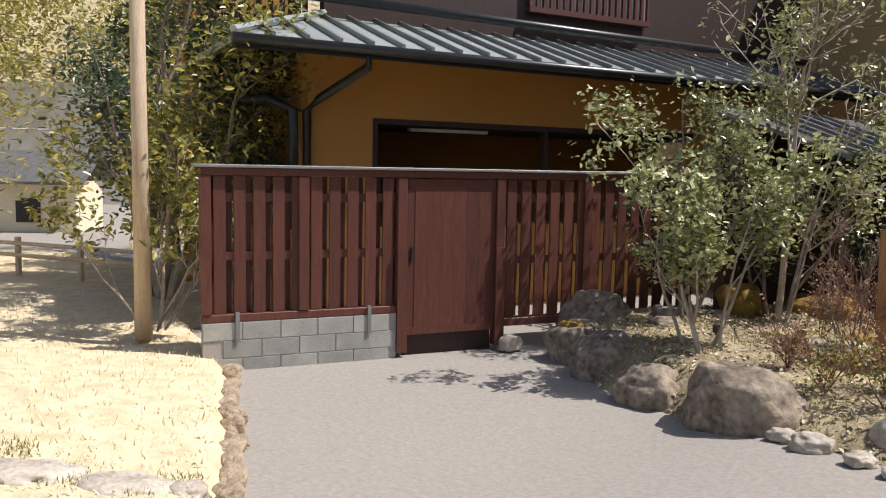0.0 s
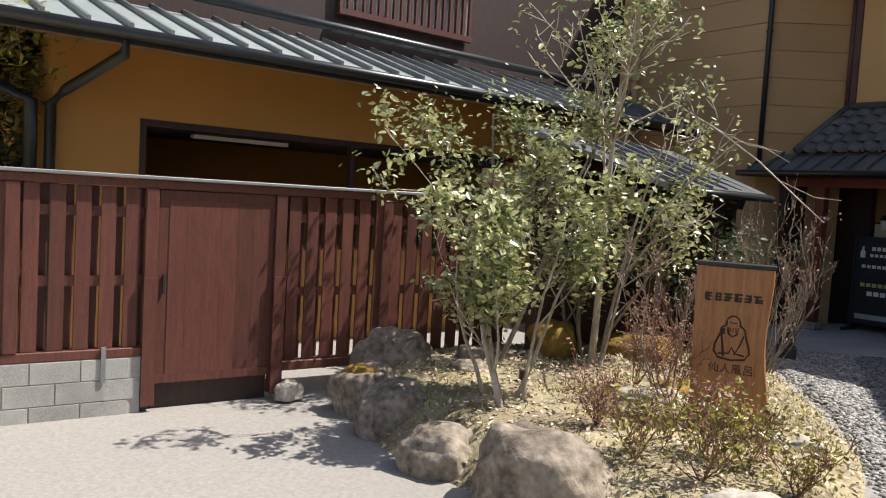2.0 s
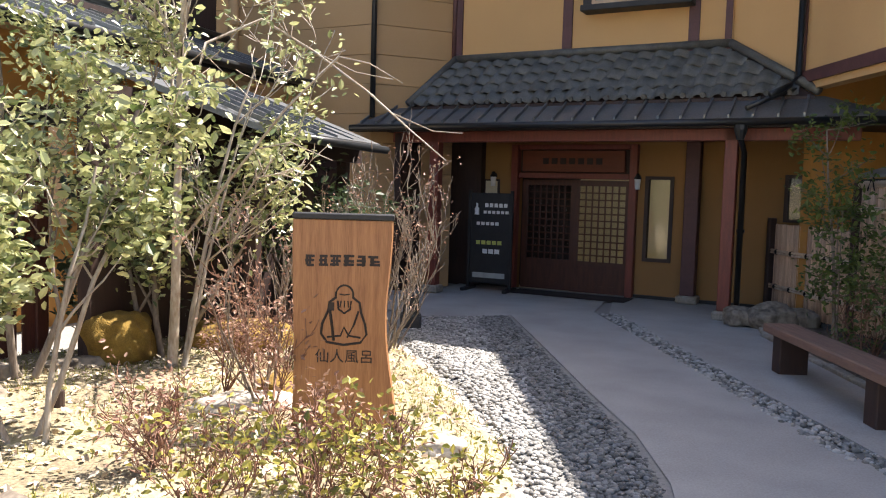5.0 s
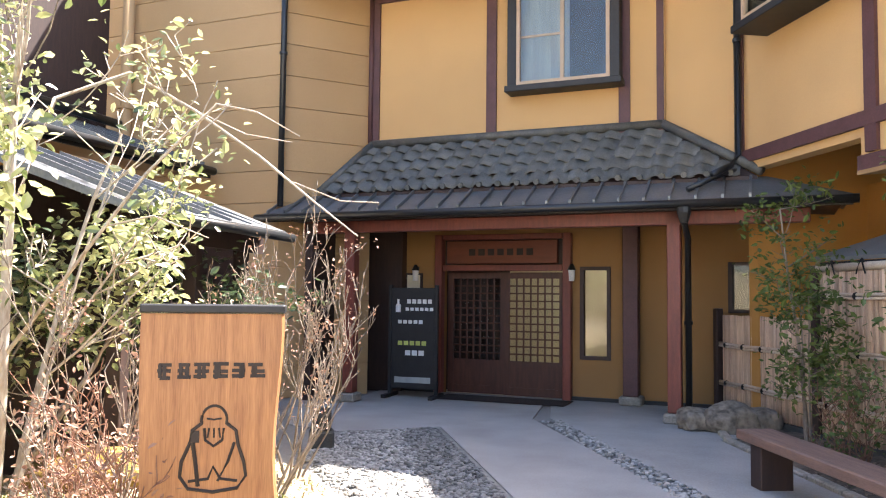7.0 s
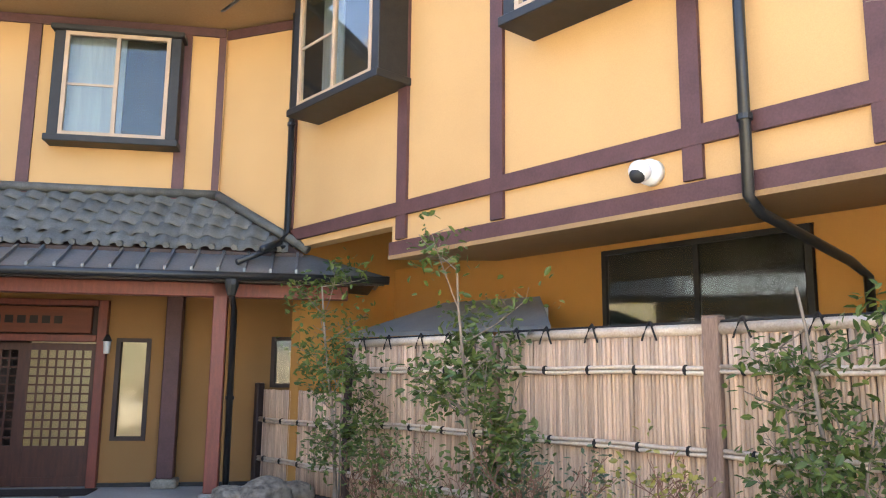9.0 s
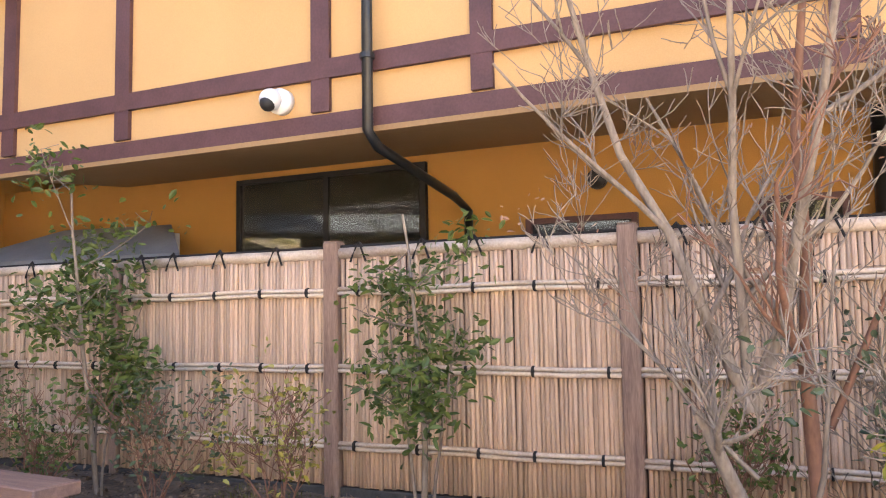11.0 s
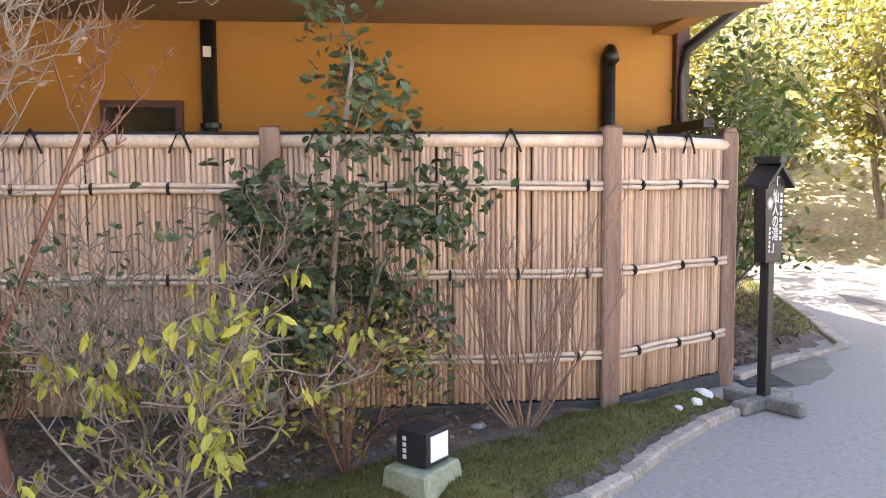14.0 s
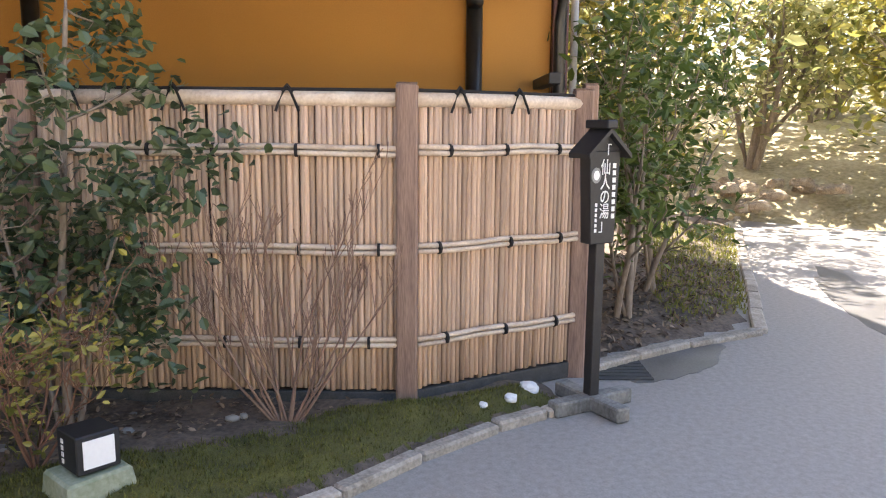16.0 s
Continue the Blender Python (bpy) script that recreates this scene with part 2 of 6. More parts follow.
# ---- builders ----
def finish(name, bm, mat, smooth=False):
    me = bpy.data.meshes.new(name)
    bmesh.ops.recalc_face_normals(bm, faces=bm.faces)
    bm.to_mesh(me)
    bm.free()
    me.materials.append(mat)
    if smooth:
        me.shade_smooth()
    return me


def bevel(bm, w):
    bmesh.ops.bevel(bm, geom=list(bm.edges), offset=w, segments=1, affect='EDGES', clamp_overlap=True)
    return bm


def part(name, bm, mat, parent, label="", smooth=False):
    me = bm if isinstance(bm, bpy.types.Mesh) else finish(name, bm, mat, smooth)
    ob = new(name, me)
    ob.parent = parent
    if label:
        tagged(ob, label)
    return ob


def thing(name, m, label, category, group="", kind=""):
    ob = new(name)
    ob.empty_display_size = 0.1
    ob.matrix_world = m
    return tagged(ob, label, category, group, kind)


def solid(name, bm, mat, m, label, category, kind="", group="", smooth=False):
    ob = new(name, bm if isinstance(bm, bpy.types.Mesh) else finish(name, bm, mat, smooth))
    ob.matrix_world = m
    return tagged(ob, label, category, group, kind)


I4 = Matrix.Identity(4)


def flat(x, y, deg, z=0.0):
    return Matrix.Translation((x, y, z)) @ Matrix.Rotation(radians(deg), 4, 'Z')


def box(bm, x0, x1, y0, y1, z0, z1, m=None):
    v = [bm.verts.new((x, y, z)) for z in (z0, z1) for x, y in ((x0, y0), (x1, y0), (x1, y1), (x0, y1))]
    for f in ((3, 2, 1, 0), (4, 5, 6, 7), (0, 1, 5, 4), (1, 2, 6, 5), (2, 3, 7, 6), (3, 0, 4, 7)):
        bm.faces.new([v[i] for i in f])
    if m is not None:
        for p in v:
            p.co = m @ p.co
    return bm


def boxes(*rows):
    bm = bmesh.new()
    for r in rows:
        box(bm, *r)
    return bm


def hexa(bm, bottom, top):
    """A solid between two four-cornered faces."""
    v = [bm.verts.new(p) for p in (*bottom, *top)]
    for f in ((3, 2, 1, 0), (4, 5, 6, 7), (0, 1, 5, 4), (1, 2, 6, 5), (2, 3, 7, 6), (3, 0, 4, 7)):
        bm.faces.new([v[i] for i in f])
    return bm


def slab(bm, corners, t):
    """A sloping sheet through four corners, t thick downwards."""
    return hexa(bm, [(x, y, z - t) for x, y, z in corners], corners)


def tube(bm, pts, radii, sides=6, cap=True):
    pts = [Vector(p) for p in pts]
    if not hasattr(radii, "__len__"):
        radii = [radii] * len(pts)
    rings = []
    for i, p in enumerate(pts):
        d = (pts[min(i + 1, len(pts) - 1)] - pts[max(i - 1, 0)]).normalized()
        a = d.cross(Vector((0, 0, 1)) if abs(d.z) < 0.9 else Vector((1, 0, 0))).normalized()
        b = d.cross(a)
        rings.append([bm.verts.new(p + (a * math.cos(k * math.tau / sides) + b * math.sin(k * math.tau / sides)) * radii[i]) for k in range(sides)])
    for r, q in zip(rings, rings[1:]):
        for k in range(sides):
            bm.faces.new((r[k], r[(k + 1) % sides], q[(k + 1) % sides], q[k]))
    if cap:
        bm.faces.new(rings[0][::-1])
        bm.faces.new(rings[-1])
    return bm


def prism(bm, outline, z0, z1):
    lo, hi = [bm.verts.new((x, y, z0)) for x, y in outline], [bm.verts.new((x, y, z1)) for x, y in outline]
    n = len(outline)
    bm.faces.new(lo[::-1])
    bm.faces.new(hi)
    for i in range(n):
        bm.faces.new((lo[i], lo[(i + 1) % n], hi[(i + 1) % n], hi[i]))
    return bm


def raw_mesh(name, verts, faces, mat, smooth=False):
    me = bpy.data.meshes.new(name)
    me.from_pydata(verts, [], faces)
    me.materials.append(mat)
    if smooth:
        me.shade_smooth()
    return me


def leaf_mesh(name, centres, size, mat, rng, aspect=0.45, droop=0.0, up=0.45):
    """Many small folded leaves at the given places."""
    c = np.asarray(centres, float)
    n = len(c)
    d = rng.normal(size=(n, 3))
    d[:, 2] = d[:, 2] * 0.6 - droop
    d /= np.linalg.norm(d, axis=1, keepdims=True)
    k = rng.normal(size=(n, 3))
    k[:, 2] += up * 3
    s = np.cross(d, k)
    s /= np.linalg.norm(s, axis=1, keepdims=True) + 1e-9
    nn = np.cross(s, d)
    L = size * rng.uniform(0.65, 1.25, (n, 1))
    W = L * aspect * 0.5
    fold = W * 0.35
    p0, p1 = c, c + d * L
    m1, m2 = c + d * L * 0.3, c + d * L * 0.7
    v = np.stack([p0, m1 + s * W + nn * fold, m2 + s * W * 0.85 + nn * fold, p1, m2 - s * W * 0.85 + nn * fold, m1 - s * W + nn * fold], 1).reshape(-1, 3)
    f = []
    for i in range(n):
        o = 6 * i
        f.append((o, o + 1, o + 2, o + 3))
        f.append((o, o + 3, o + 4, o + 5))
    return raw_mesh(name, v.tolist(), f, mat)


ICO_T = (1 + 5 ** 0.5) / 2
ICO_V = np.array([(-1, ICO_T, 0), (1, ICO_T, 0), (-1, -ICO_T, 0), (1, -ICO_T, 0), (0, -1, ICO_T), (0, 1, ICO_T), (0, -1, -ICO_T), (0, 1, -ICO_T), (ICO_T, 0, -1), (ICO_T, 0, 1), (-ICO_T, 0, -1), (-ICO_T, 0, 1)]) / 1.9
ICO_F = [(0, 11, 5), (0, 5, 1), (0, 1, 7), (0, 7, 10), (0, 10, 11), (1, 5, 9), (5, 11, 4), (11, 10, 2), (10, 7, 6), (7, 1, 8), (3, 9, 4), (3, 4, 2), (3, 2, 6), (3, 6, 8), (3, 8, 9), (4, 9, 5), (2, 4, 11), (6, 2, 10), (8, 6, 7), (9, 8, 1)]


def pebble_mesh(name, centres, sizes, mat, rng):
    v, f = [], []
    for c, s in zip(centres, sizes):
        a = rng.uniform(0, math.tau)
        sc = np.array([1.0, rng.uniform(0.6, 0.95), rng.uniform(0.4, 0.7)]) * s
        q = ICO_V * (1 + rng.normal(0, 0.08, (12, 1))) * sc
        r = np.stack([q[:, 0] * math.cos(a) - q[:, 1] * math.sin(a), q[:, 0] * math.sin(a) + q[:, 1] * math.cos(a), q[:, 2]], 1) + np.asarray(c)
        o = len(v)
        v.extend(r.tolist())
        f.extend([(o + i, o + j, o + k) for i, j, k in ICO_F])
    return raw_mesh(name, v, f, mat, True)


def inside(x, y, poly):
    hit = False
    j = len(poly) - 1
    for i in range(len(poly)):
        (xi, yi), (xj, yj) = poly[i], poly[j]
        if (yi > y) != (yj > y) and x < (xj - xi) * (y - yi) / (yj - yi) + xi:
            hit = not hit
        j = i
    return hit


def edge_gap(x, y, poly):
    best = 9e9
    for i in range(len(poly)):
        (ax, ay), (bx, by) = poly[i - 1], poly[i]
        dx, dy = bx - ax, by - ay
        k = max(0, min(1, ((x - ax) * dx + (y - ay) * dy) / (dx * dx + dy * dy + 1e-9)))
        best = min(best, math.hypot(x - ax - k * dx, y - ay - k * dy))
    return best


def step(a, b, v):
    k = max(0.0, min(1.0, (v - a) / (b - a)))
    return k * k * (3 - 2 * k)


def ground_z(x, y):
    return -0.28 * step(3.6, 1.0, x) * step(-0.5, 3.4, y) + 0.14 * step(1.0, -2.5, y) * step(7.5, 5.5, x)


def sample(poly, count, rng):
    xs, ys = [p[0] for p in poly], [p[1] for p in poly]
    out = []
    while len(out) < count:
        x, y = rng.uniform(min(xs), max(xs)), rng.uniform(min(ys), max(ys))
        if inside(x, y, poly):
            out.append((x, y))
    return out


def bed(name, poly, rise, mat, label, category, rough_z=0.02, shoulder=0.35, cell=0.14, seed=0.0, base=-0.05, top=None):
    """A raised planted bed over an outline: a height field whose rim runs down under the ground; top: one level for the middle."""
    xs, ys = [p[0] for p in poly], [p[1] for p in poly]
    x0, y0 = min(xs) - 0.05, min(ys) - 0.05
    nx, ny = int((max(xs) - x0 + 0.1) / cell) + 2, int((max(ys) - y0 + 0.1) / cell) + 2

    def height(x, y):
        g = edge_gap(x, y, poly)
        if not inside(x, y, poly):
            return ground_z(x, y) + base - g * 0.8
        k = step(0, shoulder, g)
        n = noise.noise((x * 1.3, y * 1.3, seed)) * rough_z * 1.5 + noise.noise((x * 5, y * 5, seed)) * rough_z
        if top is not None:
            return ground_z(x, y) * (1 - k) + base * (1 - step(0, 0.12, g)) + (top + n) * k
        return ground_z(x, y) + base * (1 - step(0, 0.12, g)) + 0.012 * step(0, 0.1, g) + (rise + n) * k

    v = [(x0 + i * cell, y0 + j * cell, height(x0 + i * cell, y0 + j * cell)) for j in range(ny) for i in range(nx)]
    f = []
    for j in range(ny - 1):
        for i in range(nx - 1):
            q = (j * nx + i, j * nx + i + 1, (j + 1) * nx + i + 1, (j + 1) * nx + i)
            if any(inside(v[k][0], v[k][1], poly) or edge_gap(v[k][0], v[k][1], poly) < cell for k in q):
                f.append(q)
    ob = solid(name, raw_mesh(name, v, f, mat, True), None, I4, label, category, "structure")
    return height


def blades(name, spots, heights, size, mat, rng, lean=0.6):
    """Thin upright or lying blades: one triangle each."""
    v, f = [], []
    for (x, y), z in zip(spots, heights):
        a, l = rng.uniform(0, math.tau), size * rng.uniform(0.5, 1.3)
        dx, dy = math.cos(a), math.sin(a)
        w = l * 0.09
        o = len(v)
        tip = rng.uniform(0.2, lean)
        v += [(x - dy * w, y + dx * w, z), (x + dy * w, y - dx * w, z), (x + dx * l * tip, y + dy * l * tip, z + l * (1 - tip * 0.85))]
        f.append((o, o + 1, o + 2))
    return raw_mesh(name, v, f, mat)


def rock_mesh(name, sx, sy, sz, seed, mat):
    bm = bmesh.new()
    bmesh.ops.create_icosphere(bm, subdivisions=4, radius=1.0)
    for p in bm.verts:
        q = p.co.copy()
        k = 1 + 0.26 * noise.noise(q * 1.1 + Vector((seed, 0, 0))) + 0.15 * noise.noise(q * 2.7 + Vector((0, seed, 0))) + 0.04 * noise.noise(q * 7 + Vector((0, 0, seed)))
        q = Vector((math.copysign(abs(q.x) ** 0.85, q.x), math.copysign(abs(q.y) ** 0.85, q.y), math.copysign(abs(q.z) ** 0.8, q.z)))
        p.co = Vector((q.x * sx * k, q.y * sy * k, max(q.z, -0.45) * sz * k))
    return finish(name, bm, mat, True)


def lettering(text, size, m, mat, parent, name="lettering"):
    cu = bpy.data.curves.new(name, 'FONT')
    cu.body, cu.size, cu.extrude, cu.align_x, cu.align_y = text, size, 0.002, 'CENTER', 'CENTER'
    cu.resolution_u = 3
    tmp = new("tmp_text", cu)
    bpy.context.view_layer.update()
    me = bpy.data.meshes.new_from_object(tmp.evaluated_get(bpy.context.evaluated_depsgraph_get()))
    bpy.data.objects.remove(tmp)
    me.materials.clear()
    me.materials.append(mat)
    ob = new(name, me)
    ob.parent = parent
    ob.matrix_local = m
    return ob


def grow(start, way, length, radius, depth, rng, spread=0.6, lift=0.15, wiggle=0.12, kids=(2, 4), shrink=0.62, steps=5, limbs=None, tips=None, level=0):
    """A branch that bends and forks; gathers its limbs and the places of its twigs."""
    p, d = Vector(start), Vector(way).normalized()
    pts, rad = [p.copy()], [radius]
    for i in range(steps):
        d = (d + Vector((rng.normal(0, wiggle), rng.normal(0, wiggle), rng.normal(0, wiggle) + lift * 0.3))).normalized()
        p = p + d * (length / steps)
        pts.append(p.copy())
        rad.append(radius * (1 - 0.62 * (i + 1) / steps))
    limbs.append((pts, rad))
    if level >= depth:
        tips.extend((q, d) for q in pts[2:])
        return
    for k in range(rng.integers(kids[0], kids[1] + 1)):
        i = rng.integers(max(1, steps // 2 - 1), steps + 1)
        side = Vector((rng.normal(), rng.normal(), rng.normal() * 0.5)).normalized()
        nd = (d * (1 - spread) + side * spread + Vector((0, 0, lift))).normalized()
        grow(pts[i], nd, length * shrink * rng.uniform(0.75, 1.15), rad[i] * 0.68, depth, rng, spread, lift, wiggle, kids, shrink, steps, limbs, tips, level + 1)


def plant(name, label, category, base, stems, rng, bark, leaf=None, count=0, size=0.06, aspect=0.45, clump=0.12, depth=3, spread=0.6, lift=0.15, wiggle=0.12, kids=(2, 4), shrink=0.62, droop=0.0, low=0.0, group="", trunk="trunk", crown="crown", min_r=0.0025, steps=5):
    """A shrub or tree: stems are (offset, direction, length, radius); leaves sit in small clumps round the twigs."""
    root = thing(name, Matrix.Translation(base), label, category, group)
    limbs, tips = [], []
    for off, way, length, radius in stems:
        grow(off, way, length, radius, depth, rng, spread, lift, wiggle, kids, shrink, steps, limbs, tips)
    bm = bmesh.new()
    for pts, rad in limbs:
        tube(bm, pts, [max(r, min_r) for r in rad], 7 if rad[0] > 0.02 else 4, False)
    part(trunk, bm, bark, root, "", True)
    if leaf and tips:
        spots = []
        tips = [t for t in tips if t[0].z > low] or tips
        while len(spots) < count:
            q, d = tips[rng.integers(len(tips))]
            c = q + Vector(rng.normal(0, clump * 0.5, 3))
            for _ in range(int(rng.integers(3, 7))):
                spots.append(c + Vector(rng.normal(0, clump * 0.35, 3)))
        part(crown, leaf_mesh(crown, [tuple(s) for s in spots[:count]], size, leaf, rng, aspect, droop), leaf, root)
    return root


# ---- ground ----
def ground_sheet():
    xs = sorted({*np.arange(-8, 14, 0.5), -400, -120, -40, -20, -12, 18, 25, 40, 120, 400})
    ys = sorted({*np.arange(-8, 14, 0.5), -400, -120, -40, -20, -12, 18, 25, 40, 120, 400})
    v = [(float(x), float(y), ground_z(x, y)) for y in ys for x in xs]
    n = len(xs)
    f = [(j * n + i, j * n + i + 1, (j + 1) * n + i + 1, (j + 1) * n + i) for j in range(len(ys) - 1) for i in range(n - 1)]
    solid("ground", raw_mesh("ground", v, f, ASPHALT, True), None, I4, "pale grey worn asphalt forecourt and drive", "ground", "structure")


ground_sheet()

STRAW_EDGE = [(-4.5, 4.35), (-2.75, 3.5), (-2.35, 3.2), (-1.6, 2.5), (-0.75, 1.82), (0.2, 0.98), (0.75, 0.45), (1.4, -0.5), (1.75, -2.2), (1.85, -5)]
STRAW_POLY = STRAW_EDGE + [(-13, -5), (-14, 7.5), (-6.5, 7.5), (-4.6, 5.0)]
straw_h = bed("straw_lawn", STRAW_POLY, 0.16, STRAW, "sunlit dry straw-coloured lawn bed", "lawn", 0.02, 0.16, 0.16, 3.0)
GARDEN = [(-0.5, 7.5), (-0.35, 6.6), (0.05, 5.9), (0.55, 5.3), (1.1, 4.85), (1.9, 4.35), (2.6, 4.0), (3.4, 3.55), (4.0, 3.6), (4.4, 4.6), (4.5, 6.2), (4.2, 8.0), (3.8, 9.6), (3.3, 10.3), (2.4, 10.0), (1.2, 9.4), (0.2, 8.4)]
garden_h = bed("garden_mound", GARDEN, 0.16, SOIL, "mossy garden mound with leaf litter", "garden bed", 0.03, 0.6, 0.12, 1.0, top=0.13)
GRAVEL = [(3.7, 3.2), (4.6, 3.15), (4.95, 3.7), (5.02, 4.8), (5.22, 5.6), (5.3, 6.5), (5.27, 7.6), (5.25, 9.8), (5.22, 11.5), (4.1, 11.3), (3.6, 10.2), (4.0, 8.6), (4.3, 7.0), (4.4, 5.4), (4.25, 4.2)]
gravel_h = bed("gravel_bed", GRAVEL, 0.02, PEBBLEGREY, "bed of grey gravel beside the path", "gravel bed", 0.008, 0.2, 0.12, 2.0, -0.02)
KERB_LINE = [(9.12, -1.88), (8.89, -1.6), (8.67, -1.3), (8.27, -0.89), (7.86, -0.54), (7.58, -0.25), (7.36, 0.2), (7.22, 0.9), (7.25, 2.5), (7.5, 5.0), (7.75, 7.6), (8.05, 10.3), (8.4, 11.2)]
BED = KERB_LINE + [(10.2, 11.0), (10.2, -1.2), (9.5, -1.75)]
bed_h = bed("fence_bed", BED, 0.05, DARKSOIL, "dark soil bed below the bamboo fence", "garden bed", 0.03, 0.4, 0.14, 5.0)
CARPET = [(9.14, -1.8), (8.93, -1.53), (8.71, -1.23), (8.31, -0.82), (7.9, -0.47), (7.63, -0.18), (7.43, 0.25), (7.3, 0.9), (7.3, 1.6), (7.9, 1.5), (8.3, 0.7), (8.5, 0.25), (8.92, -0.3), (9.12, -0.9), (9.4, -1.5)]
carpet_h = bed("moss_carpet", CARPET, 0.085, GREENMOSS, "carpet of yellow-green moss along the kerb", "moss", 0.03, 0.3, 0.1, 5.5, -0.01)

bm = prism(bmesh.new(), [(5.0, 3.6), (6.6, 3.2), (6.62, 5.2), (6.52, 8), (6.44, 12.0), (7.2, 13.9), (4.9, 15.2), (4.2, 13.6), (3.5, 13.2), (3.55, 11.9), (4.1, 11.35), (5.24, 11.55), (5.27, 9.8), (5.29, 7.7), (5.33, 6.5), (5.25, 5.6), (5.05, 4.8)], -0.1, 0.016)
solid("path_slab", bm, CONCRETE, I4, "smooth pale concrete entrance path", "path", "structure")
bm = prism(bmesh.new(), [(6.78, 4.0), (7.3, 4.0), (7.62, 7.0), (8.0, 10.4), (9.9, 11.0), (9.9, 12.2), (7.25, 13.88), (6.66, 12.0), (6.74, 8)], -0.1, 0.02)
solid("porch_slab", bm, CONCRETE, I4, "grey concrete porch floor", "floor", "structure")
bm = boxes((6.4, 6.8, 3.8, 11.9, -0.08, 0.004))
solid("pebble_channel", bm, PEBBLEGREY, I4, "shallow drain channel filled with pale pebbles", "drain", "structure")

# kerb stones along the moss bed, each a piece
kerb = tagged(new("kerb"), "weathered stone kerb round the moss bed", "kerb", "", "structure")
rng = np.random.default_rng(11)


def kerb_stones(line, parent, w=0.095, top=0.05, length=0.5):
    for (ax, ay), (bx, by) in zip(line, line[1:]):
        d = math.hypot(bx - ax, by - ay)
        n = max(1, round(d / length))
        for i in range(n):
            k = (i + 0.5) / n
            bmk = bevel(boxes((-d / n / 2 + 0.006, d / n / 2 - 0.006, -w / 2, w / 2, -0.08, top)), 0.014)
            ob = part("kerb_stone", bmk, KERB, parent)
            x, y = ax + (bx - ax) * k, ay + (by - ay) * k
            ob.matrix_local = Matrix.Translation((x, y, ground_z(x, y) + rng.normal(0, 0.006))) @ Matrix.Rotation(math.atan2(by - ay, bx - ax) + rng.normal(0, 0.03), 4, 'Z')


kerb_stones(KERB_LINE, kerb)
KERB2 = [(9.75, -2.05), (10.05, -2.4), (10.38, -2.88), (10.78, -3.6), (12.2, -4.1), (13.9, -4.65), (17.6, -5.9), (21, -7.2)]
kerb2 = tagged(new("kerb"), "low stone kerb along the shaded road", "kerb", "", "structure")
kerb_stones(KERB2, kerb2, 0.12, 0.05, 0.7)
ROADSIDE = KERB2 + [(26, -4), (26, 6), (11.2, 6), (11.2, -1.6), (10.1, -1.7)]
road_h = bed("roadside_bed", ROADSIDE, 0.12, DARKSOIL, "leaf-strewn roadside bed with moss", "garden bed", 0.04, 1.0, 0.3, 8.0)

WET = material("damp_asphalt", (0.13, 0.125, 0.12), (0.075, 0.072, 0.068), 0.45, 2.5, 0.5, 60, depth=0.004)
rng = np.random.default_rng(77)


def damp(cx, cy, rx, ry, turn, seed, label):
    out = []
    for k in range(40):
        a = k / 40 * math.tau
        r = 1 + 0.35 * noise.noise((math.cos(a) * 1.5 + seed, math.sin(a) * 1.5, seed)) + 0.12 * noise.noise((math.cos(a) * 5, math.sin(a) * 5, seed))
        x, y = rx * r * math.cos(a), ry * r * math.sin(a)
        out.append((cx + x * math.cos(turn) - y * math.sin(turn), cy + x * math.sin(turn) + y * math.cos(turn)))
    solid("damp_patch", prism(bmesh.new(), out, -0.02, 0.004), WET, I4, label, "stain", "structure")


damp(10.05, -2.7, 0.62, 0.26, -0.7, 1.0, "damp dark patch on the asphalt by the drain")
damp(12.1, -5.1, 1.6, 0.28, -0.25, 2.0, "damp dark streak across the road")

# hills that close the place
def hill(name, centre_line, width, height, seed, label):
    pts = [Vector((x, y, 0)) for x, y in centre_line]
    v, f, n, cols = [], [], 14, 0
    for i, p in enumerate(pts):
        d = (pts[min(i + 1, len(pts) - 1)] - pts[max(i - 1, 0)]).normalized()
        s = Vector((d.y, -d.x, 0))
        for k in range(n):
            u = k / (n - 1)
            q = p + s * (u * width)
            z = height * (u ** 0.75) + noise.noise((q.x * 0.35, q.y * 0.35, seed)) * 0.7 * u - 0.05
            v.append((q.x, q.y, z))
    for i in range(len(pts) - 1):
        for k in range(n - 1):
            f.append((i * n + k, i * n + k + 1, (i + 1) * n + k + 1, (i + 1) * n + k))
    solid(name, raw_mesh(name, v, f, HILL, True), None, I4, label, "hillside", "structure")


hill("hillside_east", [(19.5, 2), (18.6, -2), (17.9, -5.0), (18.3, -6.2), (17.0, -8.2), (14.0, -8.6), (10, -9.4), (4, -10), (-6, -11), (-16, -11)][::-1], 26, 5, 3.3, "sunlit leaf-strewn wooded bank beyond the road")
hill("hillside_west", [(-14, -16), (-24, -6), (-32, 6), (-36, 16), (-30, 32), (-8, 40), (10, 42)], -34, 18, 7.7, "wooded hillside behind the inn")

# ---- bamboo-side wing: upper storey, soffit, lower wall ----
bm = boxes((8.87, 9.05, -1.75, 9.30, 2.70, 6.3), (8.87, 9.05, 9.30, 11.45, 3.02, 6.3))
solid("wall_east_upper", bm, TAN, I4, "light tan rendered upper storey wall", "wall", "structure")
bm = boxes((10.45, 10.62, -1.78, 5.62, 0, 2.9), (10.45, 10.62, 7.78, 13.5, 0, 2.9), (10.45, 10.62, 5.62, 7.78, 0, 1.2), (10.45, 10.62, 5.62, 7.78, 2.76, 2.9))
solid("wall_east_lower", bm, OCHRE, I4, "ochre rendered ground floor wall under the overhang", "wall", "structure")
